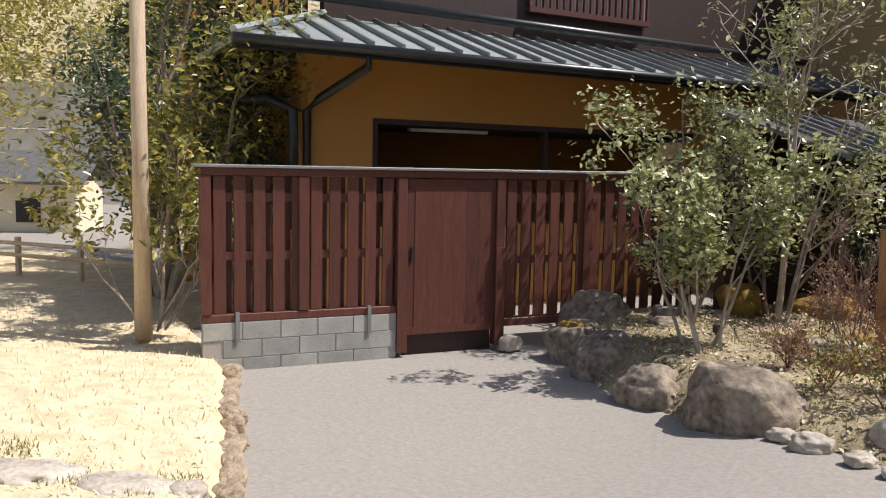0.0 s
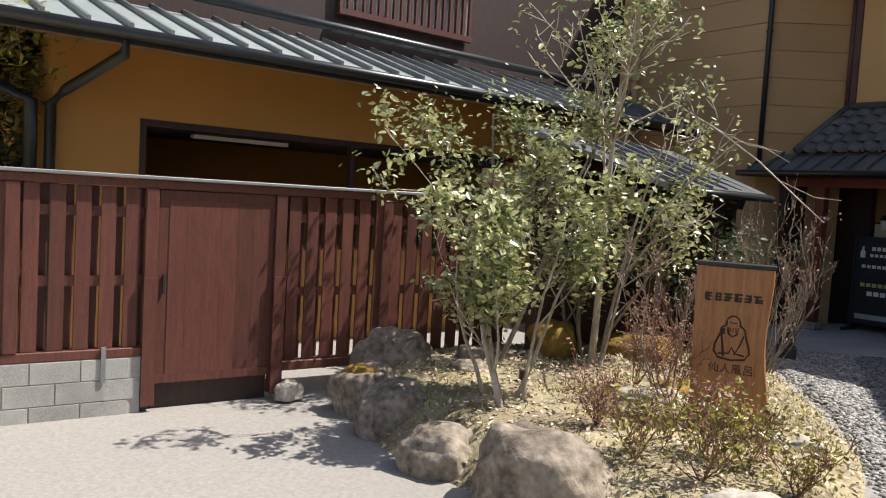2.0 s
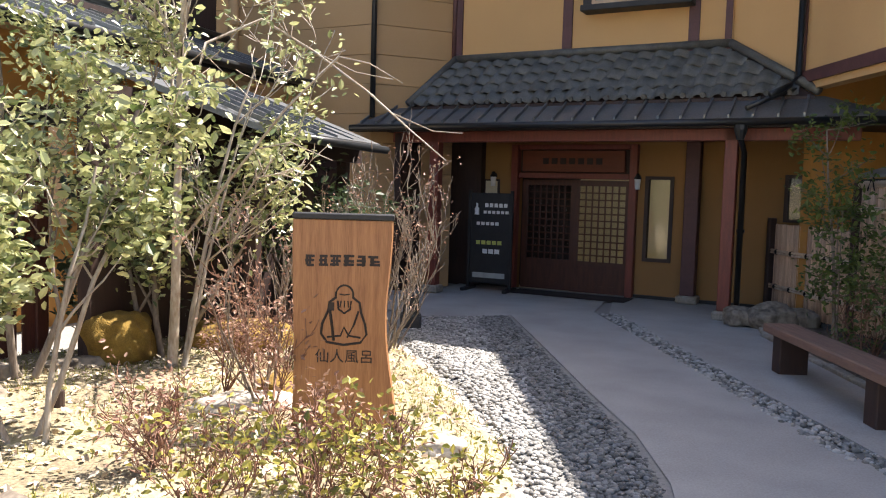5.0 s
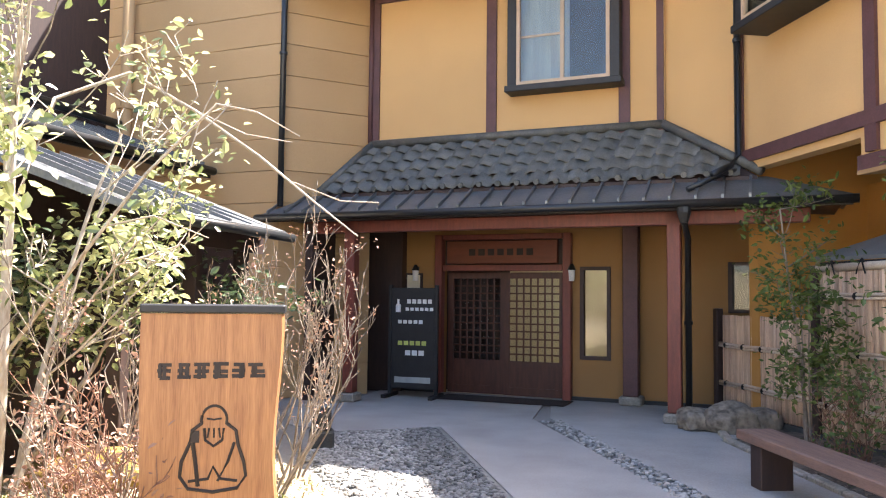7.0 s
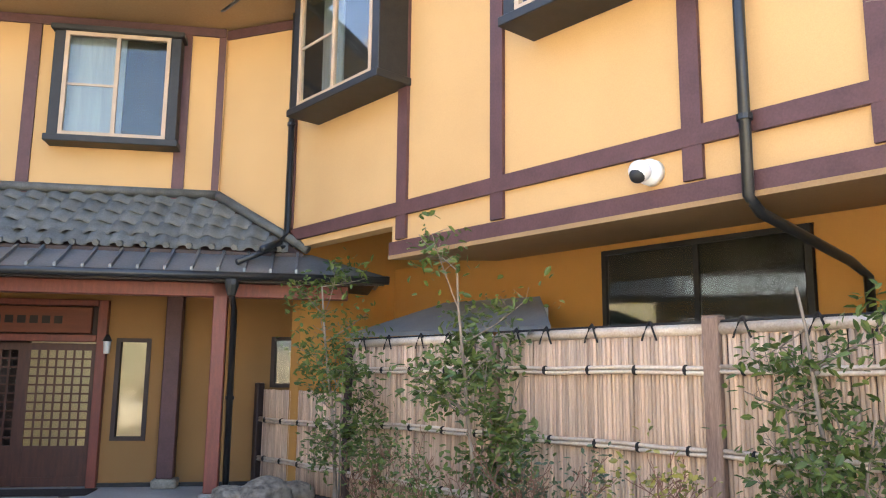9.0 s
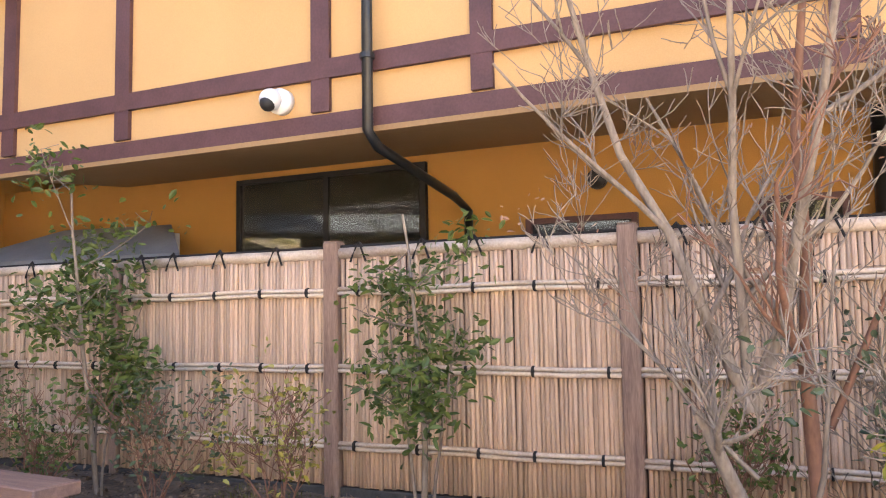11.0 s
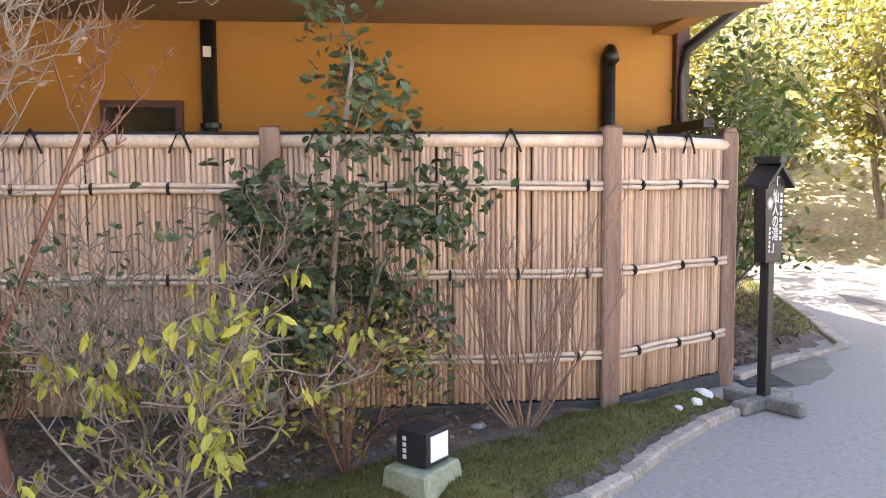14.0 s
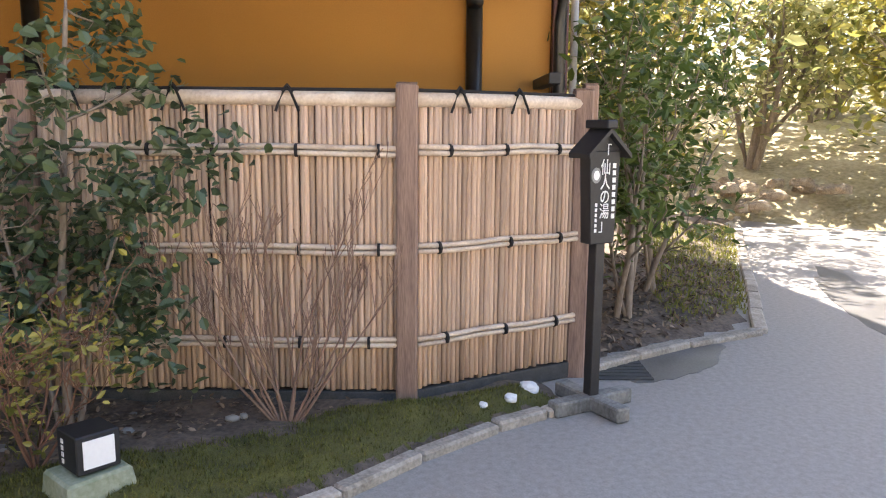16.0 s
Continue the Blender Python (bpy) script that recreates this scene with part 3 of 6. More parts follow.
bm = slab(bmesh.new(), [(8.82, -1.78, 2.70), (10.46, -1.78, 2.86), (10.46, 9.3, 2.86), (8.82, 9.3, 2.70)], 0.04)
solid("soffit_east", bm, SOFFIT, I4, "flat board soffit under the overhanging storey", "ceiling", "structure")
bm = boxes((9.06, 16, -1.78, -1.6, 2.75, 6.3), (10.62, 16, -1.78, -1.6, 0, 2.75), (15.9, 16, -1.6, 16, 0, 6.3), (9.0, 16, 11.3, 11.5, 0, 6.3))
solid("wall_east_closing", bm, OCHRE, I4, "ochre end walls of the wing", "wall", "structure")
bm = slab(bmesh.new(), [(8.0, -2.5, 6.25), (12.5, -2.5, 7.9), (12.5, 12.2, 7.9), (8.0, 11.9, 6.25)], 0.18)
slab(bm, [(12.5, -2.5, 7.9), (16.8, -2.5, 6.25), (16.8, 12.2, 6.25), (12.5, 12.2, 7.9)], 0.18)
solid("roof_east", bm, DARKMETAL, I4, "dark metal roof over the upper storey", "roof", "structure")
timber = tagged(new("trim_east"), "dark brown half-timber trim on the upper wall", "trim", "", "structure")
for y in (9.12, 7.72, 5.74, 4.45, 2.25, 0.2, -1.67):
    part("beam", boxes((8.83, 8.868, y - 0.08, y + 0.08, 2.862, 6.2)), BEAM, timber)
for z0, z1, ye in ((2.68, 2.84, 9.3), (3.11, 3.255, 11.42)):
    part("beam", boxes((8.826, 8.868, -1.78, ye, z0, z1)), BEAM, timber)
part("beam", boxes((8.84, 8.868, 11.34, 11.46, 3.02, 6.2)), BEAM, timber)


def bay_window(m, w, h, d, label, curtain_reflection=0.5, group="bay windows"):
    """A boxed-out window: front at local -y, hood and sill boards, two sliding sashes."""
    b = thing("bay_window", m, label, "window", group)
    part("side_panel", bevel(boxes((-w / 2, -w / 2 + 0.13, -d, 0, 0.0, h)), 0.006), BLACK, b)
    part("side_panel", bevel(boxes((w / 2 - 0.13, w / 2, -d, 0, 0.0, h)), 0.006), BLACK, b)
    part("sill", bevel(boxes((-w / 2 - 0.03, w / 2 + 0.03, -d - 0.04, 0, -0.09, -0.003)), 0.008), BLACK, b)
    part("hood", bevel(boxes((-w / 2 - 0.04, w / 2 + 0.04, -d - 0.06, 0, h + 0.003, h + 0.07)), 0.008), BLACK, b)
    x0, x1 = -w / 2 + 0.133, w / 2 - 0.133
    fr = part("window_frame", boxes((x0, x0 + 0.05, -d + 0.0, -d + 0.06, 0, h), (x1 - 0.05, x1, -d, -d + 0.06, 0, h), (x0 + 0.05, x1 - 0.05, -d, -d + 0.06, 0, 0.05), (x0 + 0.05, x1 - 0.05, -d, -d + 0.06, h - 0.05, h), (-0.025, 0.025, -d + 0.005, -d + 0.05, 0.05, h - 0.05)), WINFRAME, b, "beige aluminium frame")
    part("glazing_bar", boxes((x0 + 0.05, -0.026, -d + 0.02, -d + 0.04, h * 0.48, h * 0.48 + 0.03)), WINFRAME, fr)
    for a, c in ((x0 + 0.05, -0.025), (0.025, x1 - 0.05)):
        g = part("pane", boxes((a, c, -d + 0.027, -d + 0.033, 0.05, h - 0.05)), GLASS, fr)
        g.visible_shadow = False
    # Flat sheet behind the sashes, coloured as curtain and mirrored garden.
    part("curtain_reflection", boxes((x0, x0 + (x1 - x0) * curtain_reflection, -0.08, -0.06, 0.0, h)), REFLECTGREY, b)
    # Near-black sheet in place of the unlit room behind the sashes.
    part("shade_backing", boxes((x0, x1, -0.05, -0.01, 0.0, h)), ROOMSHADE, b)
    return b


bay_window(flat(8.868, 9.92, -90, 4.58), 1.75, 1.45, 0.42, "black boxed bay window with beige sashes on the upper wall", 0.3)
bay_window(flat(8.868, 6.3, -90, 4.5), 1.9, 1.45, 0.42, "black boxed bay window with beige sashes on the upper wall", 0.6)


def downpipe(name, pts, r, label, m=I4, mat=None, clips=()):
    d = thing(name, m, label, "drainpipe", "drainpipes")
    part("pipe", tube(bmesh.new(), pts, r, 10), mat or GUTTER, d, "", True)
    for p in clips:
        part("bracket", tube(bmesh.new(), [(p[0], p[1], p[2] - 0.02), (p[0], p[1], p[2] + 0.02)], r * 1.35, 10), mat or GUTTER, d)
    return d


downpipe("downpipe", [(8.77, 5.30, 6.2), (8.77, 5.30, 2.66), (8.88, 5.28, 2.56), (10.1, 5.22, 2.36), (10.36, 5.19, 2.26), (10.38, 5.19, 0.0)], 0.04, "black drainpipe bending under the overhang", clips=[(8.77, 5.3, 3.2), (8.77, 5.3, 4.6)])
downpipe("downpipe", [(8.77, 11.32, 6.2), (8.77, 11.32, 3.2), (8.6, 11.2, 3.05), (8.25, 10.95, 2.9)], 0.04, "black drainpipe at the wall corner", clips=[(8.77, 11.32, 4.6)])
downpipe("downpipe", [(10.36, 1.97, 2.85), (10.36, 1.97, 0.0)], 0.062, "thick black drainpipe on the ochre wall", clips=[(10.36, 1.97, 2.0)])
part("label_plate", boxes((10.29, 10.296, 1.94, 2.0, 2.52, 2.6)), WHITE, bpy.data.objects["downpipe.002"], "small white label")
downpipe("vent_pipe", [(10.4, -1.22, 0.0), (10.4, -1.22, 2.55), (10.36, -1.22, 2.6), (10.3, -1.22, 2.52)], 0.06, "black vent pipe with a hooked end on the ochre wall")
downpipe("downpipe", [(9.6, -3.0, 3.62), (10.35, -1.86, 2.62), (10.38, -1.84, 2.4), (10.38, -1.84, 0.0)], 0.045, "black drainpipe slanting down to the wall corner")
downpipe("conduit", [(10.75, -2.0, 0.0), (10.75, -2.0, 4.2)], 0.03, "grey steel conduit standing at the wall corner", mat=GREYPOLE)
solid("corner_post", bevel(boxes((10.38, 10.5, -1.9, -1.785, 0, 2.86)), 0.006), BEAM, I4, "dark brown corner post of the wing", "post", "structure")

camera_dome = thing("security_camera", Matrix.Translation((8.83, 6.09, 2.98)), "white dome security camera on the tan wall", "security camera")
part("base_ring", tube(bmesh.new(), [(0.04, 0, 0), (-0.03, 0, 0)], 0.10, 20), CAMWHITE, camera_dome, "", True)
bm = bmesh.new()
bmesh.ops.create_uvsphere(bm, u_segments=20, v_segments=12, radius=0.085)
bmesh.ops.translate(bm, verts=bm.verts, vec=(-0.09, 0.03, 0.0))
part("housing", bm, CAMWHITE, camera_dome, "", True)
bm = bmesh.new()
bmesh.ops.create_uvsphere(bm, u_segments=20, v_segments=12, radius=0.062)
bmesh.ops.translate(bm, verts=bm.verts, vec=(-0.12, 0.03, -0.035))
part("lens_dome", bm, BLACK, camera_dome, "black lens dome", True)


def wall_window(name, m, w, h, label, panes=2, frame_mat=None, deep=0.5):
    """A framed window in an opening or on a wall, with a near-black sheet behind it for the unlit room; front at local
    -y.
    """
    b = thing(name, m, label, "window")
    fm = frame_mat or BLACK
    fr = part("window_frame", boxes((-w / 2, -w / 2 + 0.05, -0.06, 0, 0, h), (w / 2 - 0.05, w / 2, -0.06, 0, 0, h), (-w / 2 + 0.05, w / 2 - 0.05, -0.06, 0, 0, 0.05), (-w / 2 + 0.05, w / 2 - 0.05, -0.06, 0, h - 0.05, h)), fm, b)
    for i in range(panes):
        a = -w / 2 + 0.05 + (w - 0.1) * i / panes
        c = -w / 2 + 0.05 + (w - 0.1) * (i + 1) / panes
        if i:
            part("mullion", boxes((a - 0.025, a + 0.025, -0.055, -0.005, 0.05, h - 0.05)), fm, fr)
        g = part("pane", boxes((a + 0.026, c - 0.026, -0.033, -0.027, 0.052, h - 0.052)), GLASS, fr)
        g.visible_shadow = False
    part("shade_backing", boxes((-w / 2 + 0.05, w / 2 - 0.05, -0.02, -0.005, 0.05, h - 0.05)), ROOMSHADE, b)
    return b


wall_window("window_1", flat(10.46, 6.70, -90, 1.2), 2.14, 1.55, "wide black-framed window under the overhang", 2)
wall_window("window_2", flat(10.446, 4.2, -90, 1.6), 0.95, 0.55, "small brown-framed window above the bamboo fence", 2, BEAM)
wall_window("window_3", flat(10.446, 2.5, -90, 1.6), 0.62, 0.6, "small brown-framed window above the bamboo fence", 1, BEAM)
vent = thing("wall_vent", Matrix.Translation((10.44, 4.05, 2.45)), "round black vent on the ochre wall", "vent")
part("ring", tube(bmesh.new(), [(0.0, 0, 0), (-0.05, 0, 0)], 0.085, 18), BLACK, vent)
part("cap", tube(bmesh.new(), [(-0.055, 0, 0), (-0.09, 0, 0.0)], [0.075, 0.03], 18), BLACK, vent)
aw = thing("awning", Matrix.Translation((9.75, 9.1, 0)), "grey metal awning roof behind the bamboo fence", "awning")
bm = bmesh.new()
slab(bm, [(-0.45, -1.6, 1.93), (0.3, -0.8, 2.30), (0.3, 0.7, 2.33), (-0.45, 1.65, 1.95)], 0.04)
part("canopy", bm, AWNING, aw)
for y in (-0.9, 0.9):
    part("leg", boxes((0.22, 0.28, y - 0.03, y + 0.03, 0.05, 2.2)), GREYPOLE, aw)

# ---- entrance front: upper wall, soffit, oblique corner ----
E = flat(0, 0, -31.6)
bm = boxes((-3.75, 0.62, 14.9, 15.08, 2.9, 6.2))
solid("wall_entrance_upper", bm, TAN, E, "light tan rendered wall above the entrance roof", "wall", "structure")
trim = tagged(new("trim_entrance"), "dark brown trim round the entrance upper wall", "trim", "", "structure")
trim.matrix_world = E
for x in (-3.68, -1.80, 0.09, 0.56):
    w = 0.045 if x > 0.5 else 0.075
    part("beam", boxes((x - w, x + w, 14.862, 14.898, 3.6, 5.96)), BEAM, trim)
part("beam", boxes((-3.75, 0.6, 14.855, 14.898, 5.963, 6.08)), BEAM, trim)
bay_window(E @ flat(-0.71, 14.898, 0, 4.42), 1.56, 1.38, 0.26, "boxed window with beige sashes above the entrance roof", 0.55)
# oblique wall between the entrance front and the wing
ax, ay = (E @ Vector((0.6, 14.95, 0))).xy
obl = math.degrees(math.atan2(11.42 - ay, 8.87 - ax))
ol = math.hypot(11.42 - ay, 8.87 - ax)
solid("wall_oblique", boxes((0, ol, 0.0, 0.18, 2.7, 6.2)), TAN, flat(ax, ay, obl), "tan rendered wall turning the corner", "wall", "structure")
solid("trim_oblique", boxes((0, ol, -0.04, -0.003, 5.95, 6.07)), BEAM, flat(ax, ay, obl), "dark brown top trim of the corner wall", "trim", "structure")
bm = prism(bmesh.new(), [(3.0, 14.2), (8.12, 11.05), (8.12, -2.4), (9.1, -2.4), (9.1, 11.6), (8.6, 12.6), (4.6, 15.2), (3.6, 15.0)], 6.09, 6.16)
solid("soffit_upper", bm, SOFFIT, I4, "pale board soffit of the main eaves", "ceiling", "structure")
bm = slab(bmesh.new(), [(-4.9, 13.62, 6.2), (1.3, 13.62, 6.2), (1.9, 16.5, 7.5), (-4.9, 16.5, 7.5)], 0.15)
solid("roof_entrance_upper", bm, DARKMETAL, E, "dark roof over the entrance wing", "roof", "structure")
bm = tube(bmesh.new(), [(-4.9, 13.58, 6.14), (1.2, 13.58, 6.14)], 0.06, 8)
solid("gutter_upper", bm, GUTTER, E, "black gutter of the main eaves", "gutter", "structure")

# tan siding tower beside it
A, C1, RL = Vector((-3.6, 18.5, 0)), Vector((3.27, 14.27, 0)), Vector((4.62, 14.72, 0))


def siding_wall(name, p, q, z0, z1, label, band=0.47):
    d = q - p
    w = tagged(new(name), label, "wall", "", "structure")
    w.matrix_world = flat(p.x, p.y, math.degrees(math.atan2(d.y, d.x)))
    part("backing_wall", boxes((0, d.length, 0.03, 0.2, z0, z1)), SIDING, w)
    z = z0
    while z < z1 - 0.05:
        part("panel", bevel(boxes((0.0, d.length, 0.0, 0.028, z + 0.004, min(z + band, z1) - 0.004)), 0.004), SIDING, w)
        z += band


siding_wall("wall_tower_front", A, C1, 0.0, 8.0, "tan horizontal siding wall of the tower")
siding_wall("wall_tower_side", C1, RL, 0.0, 8.0, "tan horizontal siding side wall of the tower")
dwn = (RL - C1).normalized()
downpipe("downpipe", [(C1.x + 0.02, C1.y - 0.06, 8.0), (C1.x + 0.02, C1.y - 0.06, 2.75)], 0.045, "black drainpipe on the tower corner", clips=[(C1.x + 0.02, C1.y - 0.06, 5.0)])
downpipe("downpipe", [(RL.x - 0.02, RL.y - 0.1, 6.1), (RL.x - 0.02, RL.y - 0.1, 3.7)], 0.04, "brown drainpipe in the wall corner", mat=BEAM)
downpipe("downpipe", [(0.80, 15.62, 8.0), (0.80, 15.62, 0.0)], 0.09, "thick tan-painted drainpipe on the tower", mat=SIDING, clips=[(0.80, 15.62, 4.4)])

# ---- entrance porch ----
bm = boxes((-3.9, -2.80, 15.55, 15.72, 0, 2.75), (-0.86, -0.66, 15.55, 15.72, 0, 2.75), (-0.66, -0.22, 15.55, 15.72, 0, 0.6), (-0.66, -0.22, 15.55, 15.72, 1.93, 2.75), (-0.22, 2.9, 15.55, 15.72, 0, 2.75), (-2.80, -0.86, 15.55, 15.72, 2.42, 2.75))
solid("wall_entrance", bm, PORCHWALL_SHADED, E, "ochre rendered wall of the entrance porch, darkened for its shade", "wall", "structure")
# Second box is a return wall added to shade the porch's left end.
solid("wall_porch_left", boxes((-5.6, -3.42, 15.38, 15.54, 0, 2.52), (-4.25, -4.13, 13.9, 15.38, 0, 2.5)), DARKWOOD, E, "dark timber wall left of the porch, with a return added to shade it", "wall", "structure")
solid("door_transom", boxes((-2.77, -0.89, 15.56, 15.60, 1.87, 2.42)), DARKWOOD, E, "dark panel above the sliding doors", "panel", "structure")
solid("baseboard", boxes((-3.9, -2.85, 15.50, 15.548, 0.0, 0.07), (-0.80, 2.9, 15.50, 15.548, 0.0, 0.07)), BLACK, E, "dark skirting along the porch wall", "baseboard", "structure")
solid("porch_ceiling", boxes((-4.4, 2.6, 13.75, 15.6, 2.52, 2.56)), DARKWOOD, E, "dark timber porch ceiling", "ceiling", "structure")
# lobby behind the doors
bm = boxes((-3.8, 1.0, 18.6, 18.7, 0, 2.6), (-3.9, -3.8, 15.72, 18.7, 0, 2.6), (1.0, 1.1, 15.72, 18.7, 0, 2.6), (-3.9, 1.1, 15.72, 18.7, -0.05, 0.02))
solid("lobby_walls", bm, CREAM, E, "cream walls of the lobby behind the doors", "wall", "structure")
solid("lobby_ceiling", boxes((-3.9, 1.1, 15.72, 18.7, 2.6, 2.7)), CREAM, E, "cream lobby ceiling", "ceiling", "structure")
lt = thing("ceiling_light", E @ Matrix.Translation((-1.3, 17.0, 2.5)), "lit fluorescent ceiling light in the lobby", "ceiling light")
part("housing", boxes((-0.7, 0.7, -0.12, 0.12, 0.06, 0.1)), WHITE, lt)
part("tube", boxes((-0.65, 0.65, -0.09, 0.09, 0.02, 0.058)), LAMP, lt)


def lattice_door(m, label, w=0.94, h=1.83):
    d = thing("door_1", m, label, "door", "sliding doors", "structure")
    part("frame", boxes((-w / 2, -w / 2 + 0.09, 0, 0.04, 0, h), (w / 2 - 0.09, w / 2, 0, 0.04, 0, h), (-w / 2 + 0.09, w / 2 - 0.09, 0, 0.04, h - 0.09, h), (-w / 2 + 0.09, w / 2 - 0.09, 0, 0.04, 0, 0.12)), DOORWOOD, d)
    part("lower_panel", boxes((-w / 2 + 0.09, w / 2 - 0.09, 0.01, 0.03, 0.12, 0.5)), DOORWOOD, d)
    part("paper", boxes((-w / 2 + 0.09, w / 2 - 0.09, 0.034, 0.038, 0.5, h - 0.09)), GLASS, d).visible_shadow = False
    for i in range(1, 7):
        x = -w / 2 + 0.09 + (w - 0.18) * i / 7
        part("lattice_bar", boxes((x - 0.011, x + 0.011, 0.0, 0.024, 0.5, h - 0.09)), DOORWOOD, d)
    for i in range(0, 11):
        z = 0.5 + (h - 0.59) * i / 11
        part("lattice_bar", boxes((-w / 2 + 0.09, w / 2 - 0.09, 0.002, 0.022, z - 0.011, z + 0.011)), DOORWOOD, d)
    return d


lattice_door(E @ flat(-1.36, 15.60, 0, 0.02), "dark wooden sliding door with a square lattice")
lattice_door(E @ flat(-2.28, 15.65, 0, 0.02), "dark wooden sliding door with a square lattice")
# Panel added behind the left door so its lattice stays unlit.
solid("lobby_light_block", boxes((-3.0, -1.85, 15.9, 15.96, 0.02, 2.2)), DARKWOOD, E, "added dark panel behind the left door, blocking the lobby light", "screen")
dframe = tagged(new("door_frame"), "red-brown timber frame round the entrance doors", "door frame", "", "structure")
dframe.matrix_world = E
for x in (-2.83, -0.83):
    part("jamb", bevel(boxes((x - 0.06, x + 0.06, 15.42, 15.55, 0.02, 2.42)), 0.006), REDPOST, dframe)
part("lintel", bevel(boxes((-2.76, -0.90, 15.44, 15.54, 1.87, 1.96)), 0.006), REDPOST, dframe)
part("head", bevel(boxes((-2.76, -0.90, 15.44, 15.54, 2.34, 2.42)), 0.006), REDPOST, dframe)
board = thing("name_board", E @ Matrix.Translation((-1.83, 15.46, 1.98)), "orange-brown carved name board over the entrance doors", "sign")
part("panel", bevel(boxes((-0.86, 0.86, -0.03, 0.04, 0, 0.34)), 0.006), NOREN, board)
for i in range(7):
    part("lettering_bar", boxes((-0.5 + i * 0.15, -0.4 + i * 0.15, -0.036, -0.029, 0.12, 0.22)), INK, board)
solid("door_mat", bevel(boxes((-2.6, -0.7, 14.75, 15.3, 0.022, 0.035)), 0.004), MAT, E, "dark rubber door mat on the porch", "door mat")

slit = thing("window_4", E @ Matrix.Translation((-0.44, 15.55, 0.6)), "narrow vertical entrance window with dark frame", "window", "", "structure")
fr = part("window_frame", boxes((-0.22, -0.165, -0.03, 0.1, 0, 1.33), (0.165, 0.22, -0.03, 0.1, 0, 1.33), (-0.165, 0.165, -0.03, 0.1, 0, 0.05), (-0.165, 0.165, -0.03, 0.1, 1.28, 1.33)), DARKWOOD, slit)
part("pane", boxes((-0.165, 0.165, 0.03, 0.036, 0.05, 1.28)), GLASS, fr).visible_shadow = False
for sx, gname in ((-3.22, "lantern"), (-0.76, "lantern")):
    lan = thing("wall_lantern", E @ Matrix.Translation((sx, 15.44, 1.78)), "small black wall lantern with a white shade beside the door", "wall lamp", "porch lanterns")
    part("bracket", boxes((-0.02, 0.02, 0.0, 0.1, 0.12, 0.16)), BLACK, lan)
    part("cap", tube(bmesh.new(), [(0, 0, 0.1), (0, 0, 0.19)], [0.065, 0.02], 10), BLACK, lan)
    part("shade", tube(bmesh.new(), [(0, 0, -0.06), (0, 0, 0.098)], [0.04, 0.05], 10), WHITE, lan, "white glass shade")
mb = thing("wall_notice", E @ Matrix.Translation((-3.28, 15.53, 1.5)), "small framed notice on the porch wall", "notice")
part("frame", boxes((-0.14, 0.14, -0.02, 0.015, 0, 0.34)), DARKWOOD, mb)
part("paper", boxes((-0.11, 0.11, -0.026, -0.021, 0.03, 0.31)), CREAM, mb)


def pillar(m, w, h, mat, label):
    p = thing("porch_post", m, label, "post", "porch posts")
    part("shaft", bevel(boxes((-w / 2, w / 2, -w / 2, w / 2, 0.12, h)), 0.01), mat, p)
    part("base_stone", bevel(boxes((-w / 2 - 0.05, w / 2 + 0.05, -w / 2 - 0.05, w / 2 + 0.05, 0, 0.118)), 0.02), KERB, p, "rough stone base")


pillar(E @ Matrix.Translation((0.09, 15.40, 0.02)), 0.21, 2.5, BEAM, "thick dark brown porch post on a stone base")
pillar(E @ Matrix.Translation((0.82, 14.0, 0.02)), 0.16, 2.5, REDPOST, "red-brown porch post on a stone base")
pillar(E @ Matrix.Translation((-3.55, 14.0, 0.02)), 0.16, 2.5, REDPOST, "red-brown porch post on a stone base")
solid("porch_beam", bevel(boxes((-4.3, 2.3, 13.92, 14.08, 2.36, 2.52)), 0.008), REDPOST, E, "red-brown beam under the porch eaves", "beam", "structure")
wall_window("window_5", E @ flat(1.8, 15.546, 0, 1.3), 0.9, 0.68, "dark shuttered window on the porch wall", 1, DARKWOOD)

# chalk board in the porch
cb = thing("notice_board", E @ flat(-2.93, 14.75, 4, 0.02) @ Matrix.Diagonal((1.15, 1, 1.04, 1)), "black standing notice board with white and yellow writing", "notice board")
part("panel", bevel(boxes((-0.29, 0.29, -0.02, 0.02, 0.12, 1.52)), 0.006), BLACK, cb)
for x in (-0.31, 0.31):
    part("leg", bevel(boxes((x - 0.02, x + 0.02, -0.03, 0.03, 0.05, 1.56)), 0.004), BLACK, cb)
    part("foot", bevel(boxes((x - 0.03, x + 0.03, -0.26, 0.26, 0.0, 0.05)), 0.004), BLACK, cb)
for z, x0, n, w, h, mt in ((1.30, -0.08, 5, 0.05, 0.06, WHITE), (1.20, -0.1, 6, 0.045, 0.045, WHITE), (1.02, -0.2, 5, 0.05, 0.05, WHITE), (0.72, -0.2, 5, 0.06, 0.06, YELLOWPAINT), (0.58, -0.1, 3, 0.07, 0.07, WHITE)):
    for i in range(n):
        part("lettering_bar", boxes((x0 + i * (w + 0.02), x0 + i * (w + 0.02) + w, -0.026, -0.021, z, z + h)), mt, cb)
part("bottle_drawing", tube(bmesh.new(), [(-0.2, -0.024, 1.18), (-0.2, -0.024, 1.28), (-0.2, -0.024, 1.30), (-0.2, -0.024, 1.36)], [0.035, 0.035, 0.015, 0.015], 8), WHITE, cb)
part("notice_strip", boxes((-0.24, 0.24, -0.028, -0.021, 0.2, 0.28)), REFLECTGREY, cb, "pale printed strip")

# ---- porch roof: tiles above, ribbed metal below ----
roof = thing("porch_roof", E, "grey tiled porch roof with a dark ribbed metal skirt", "roof", "", "structure")
bm = bmesh.new()
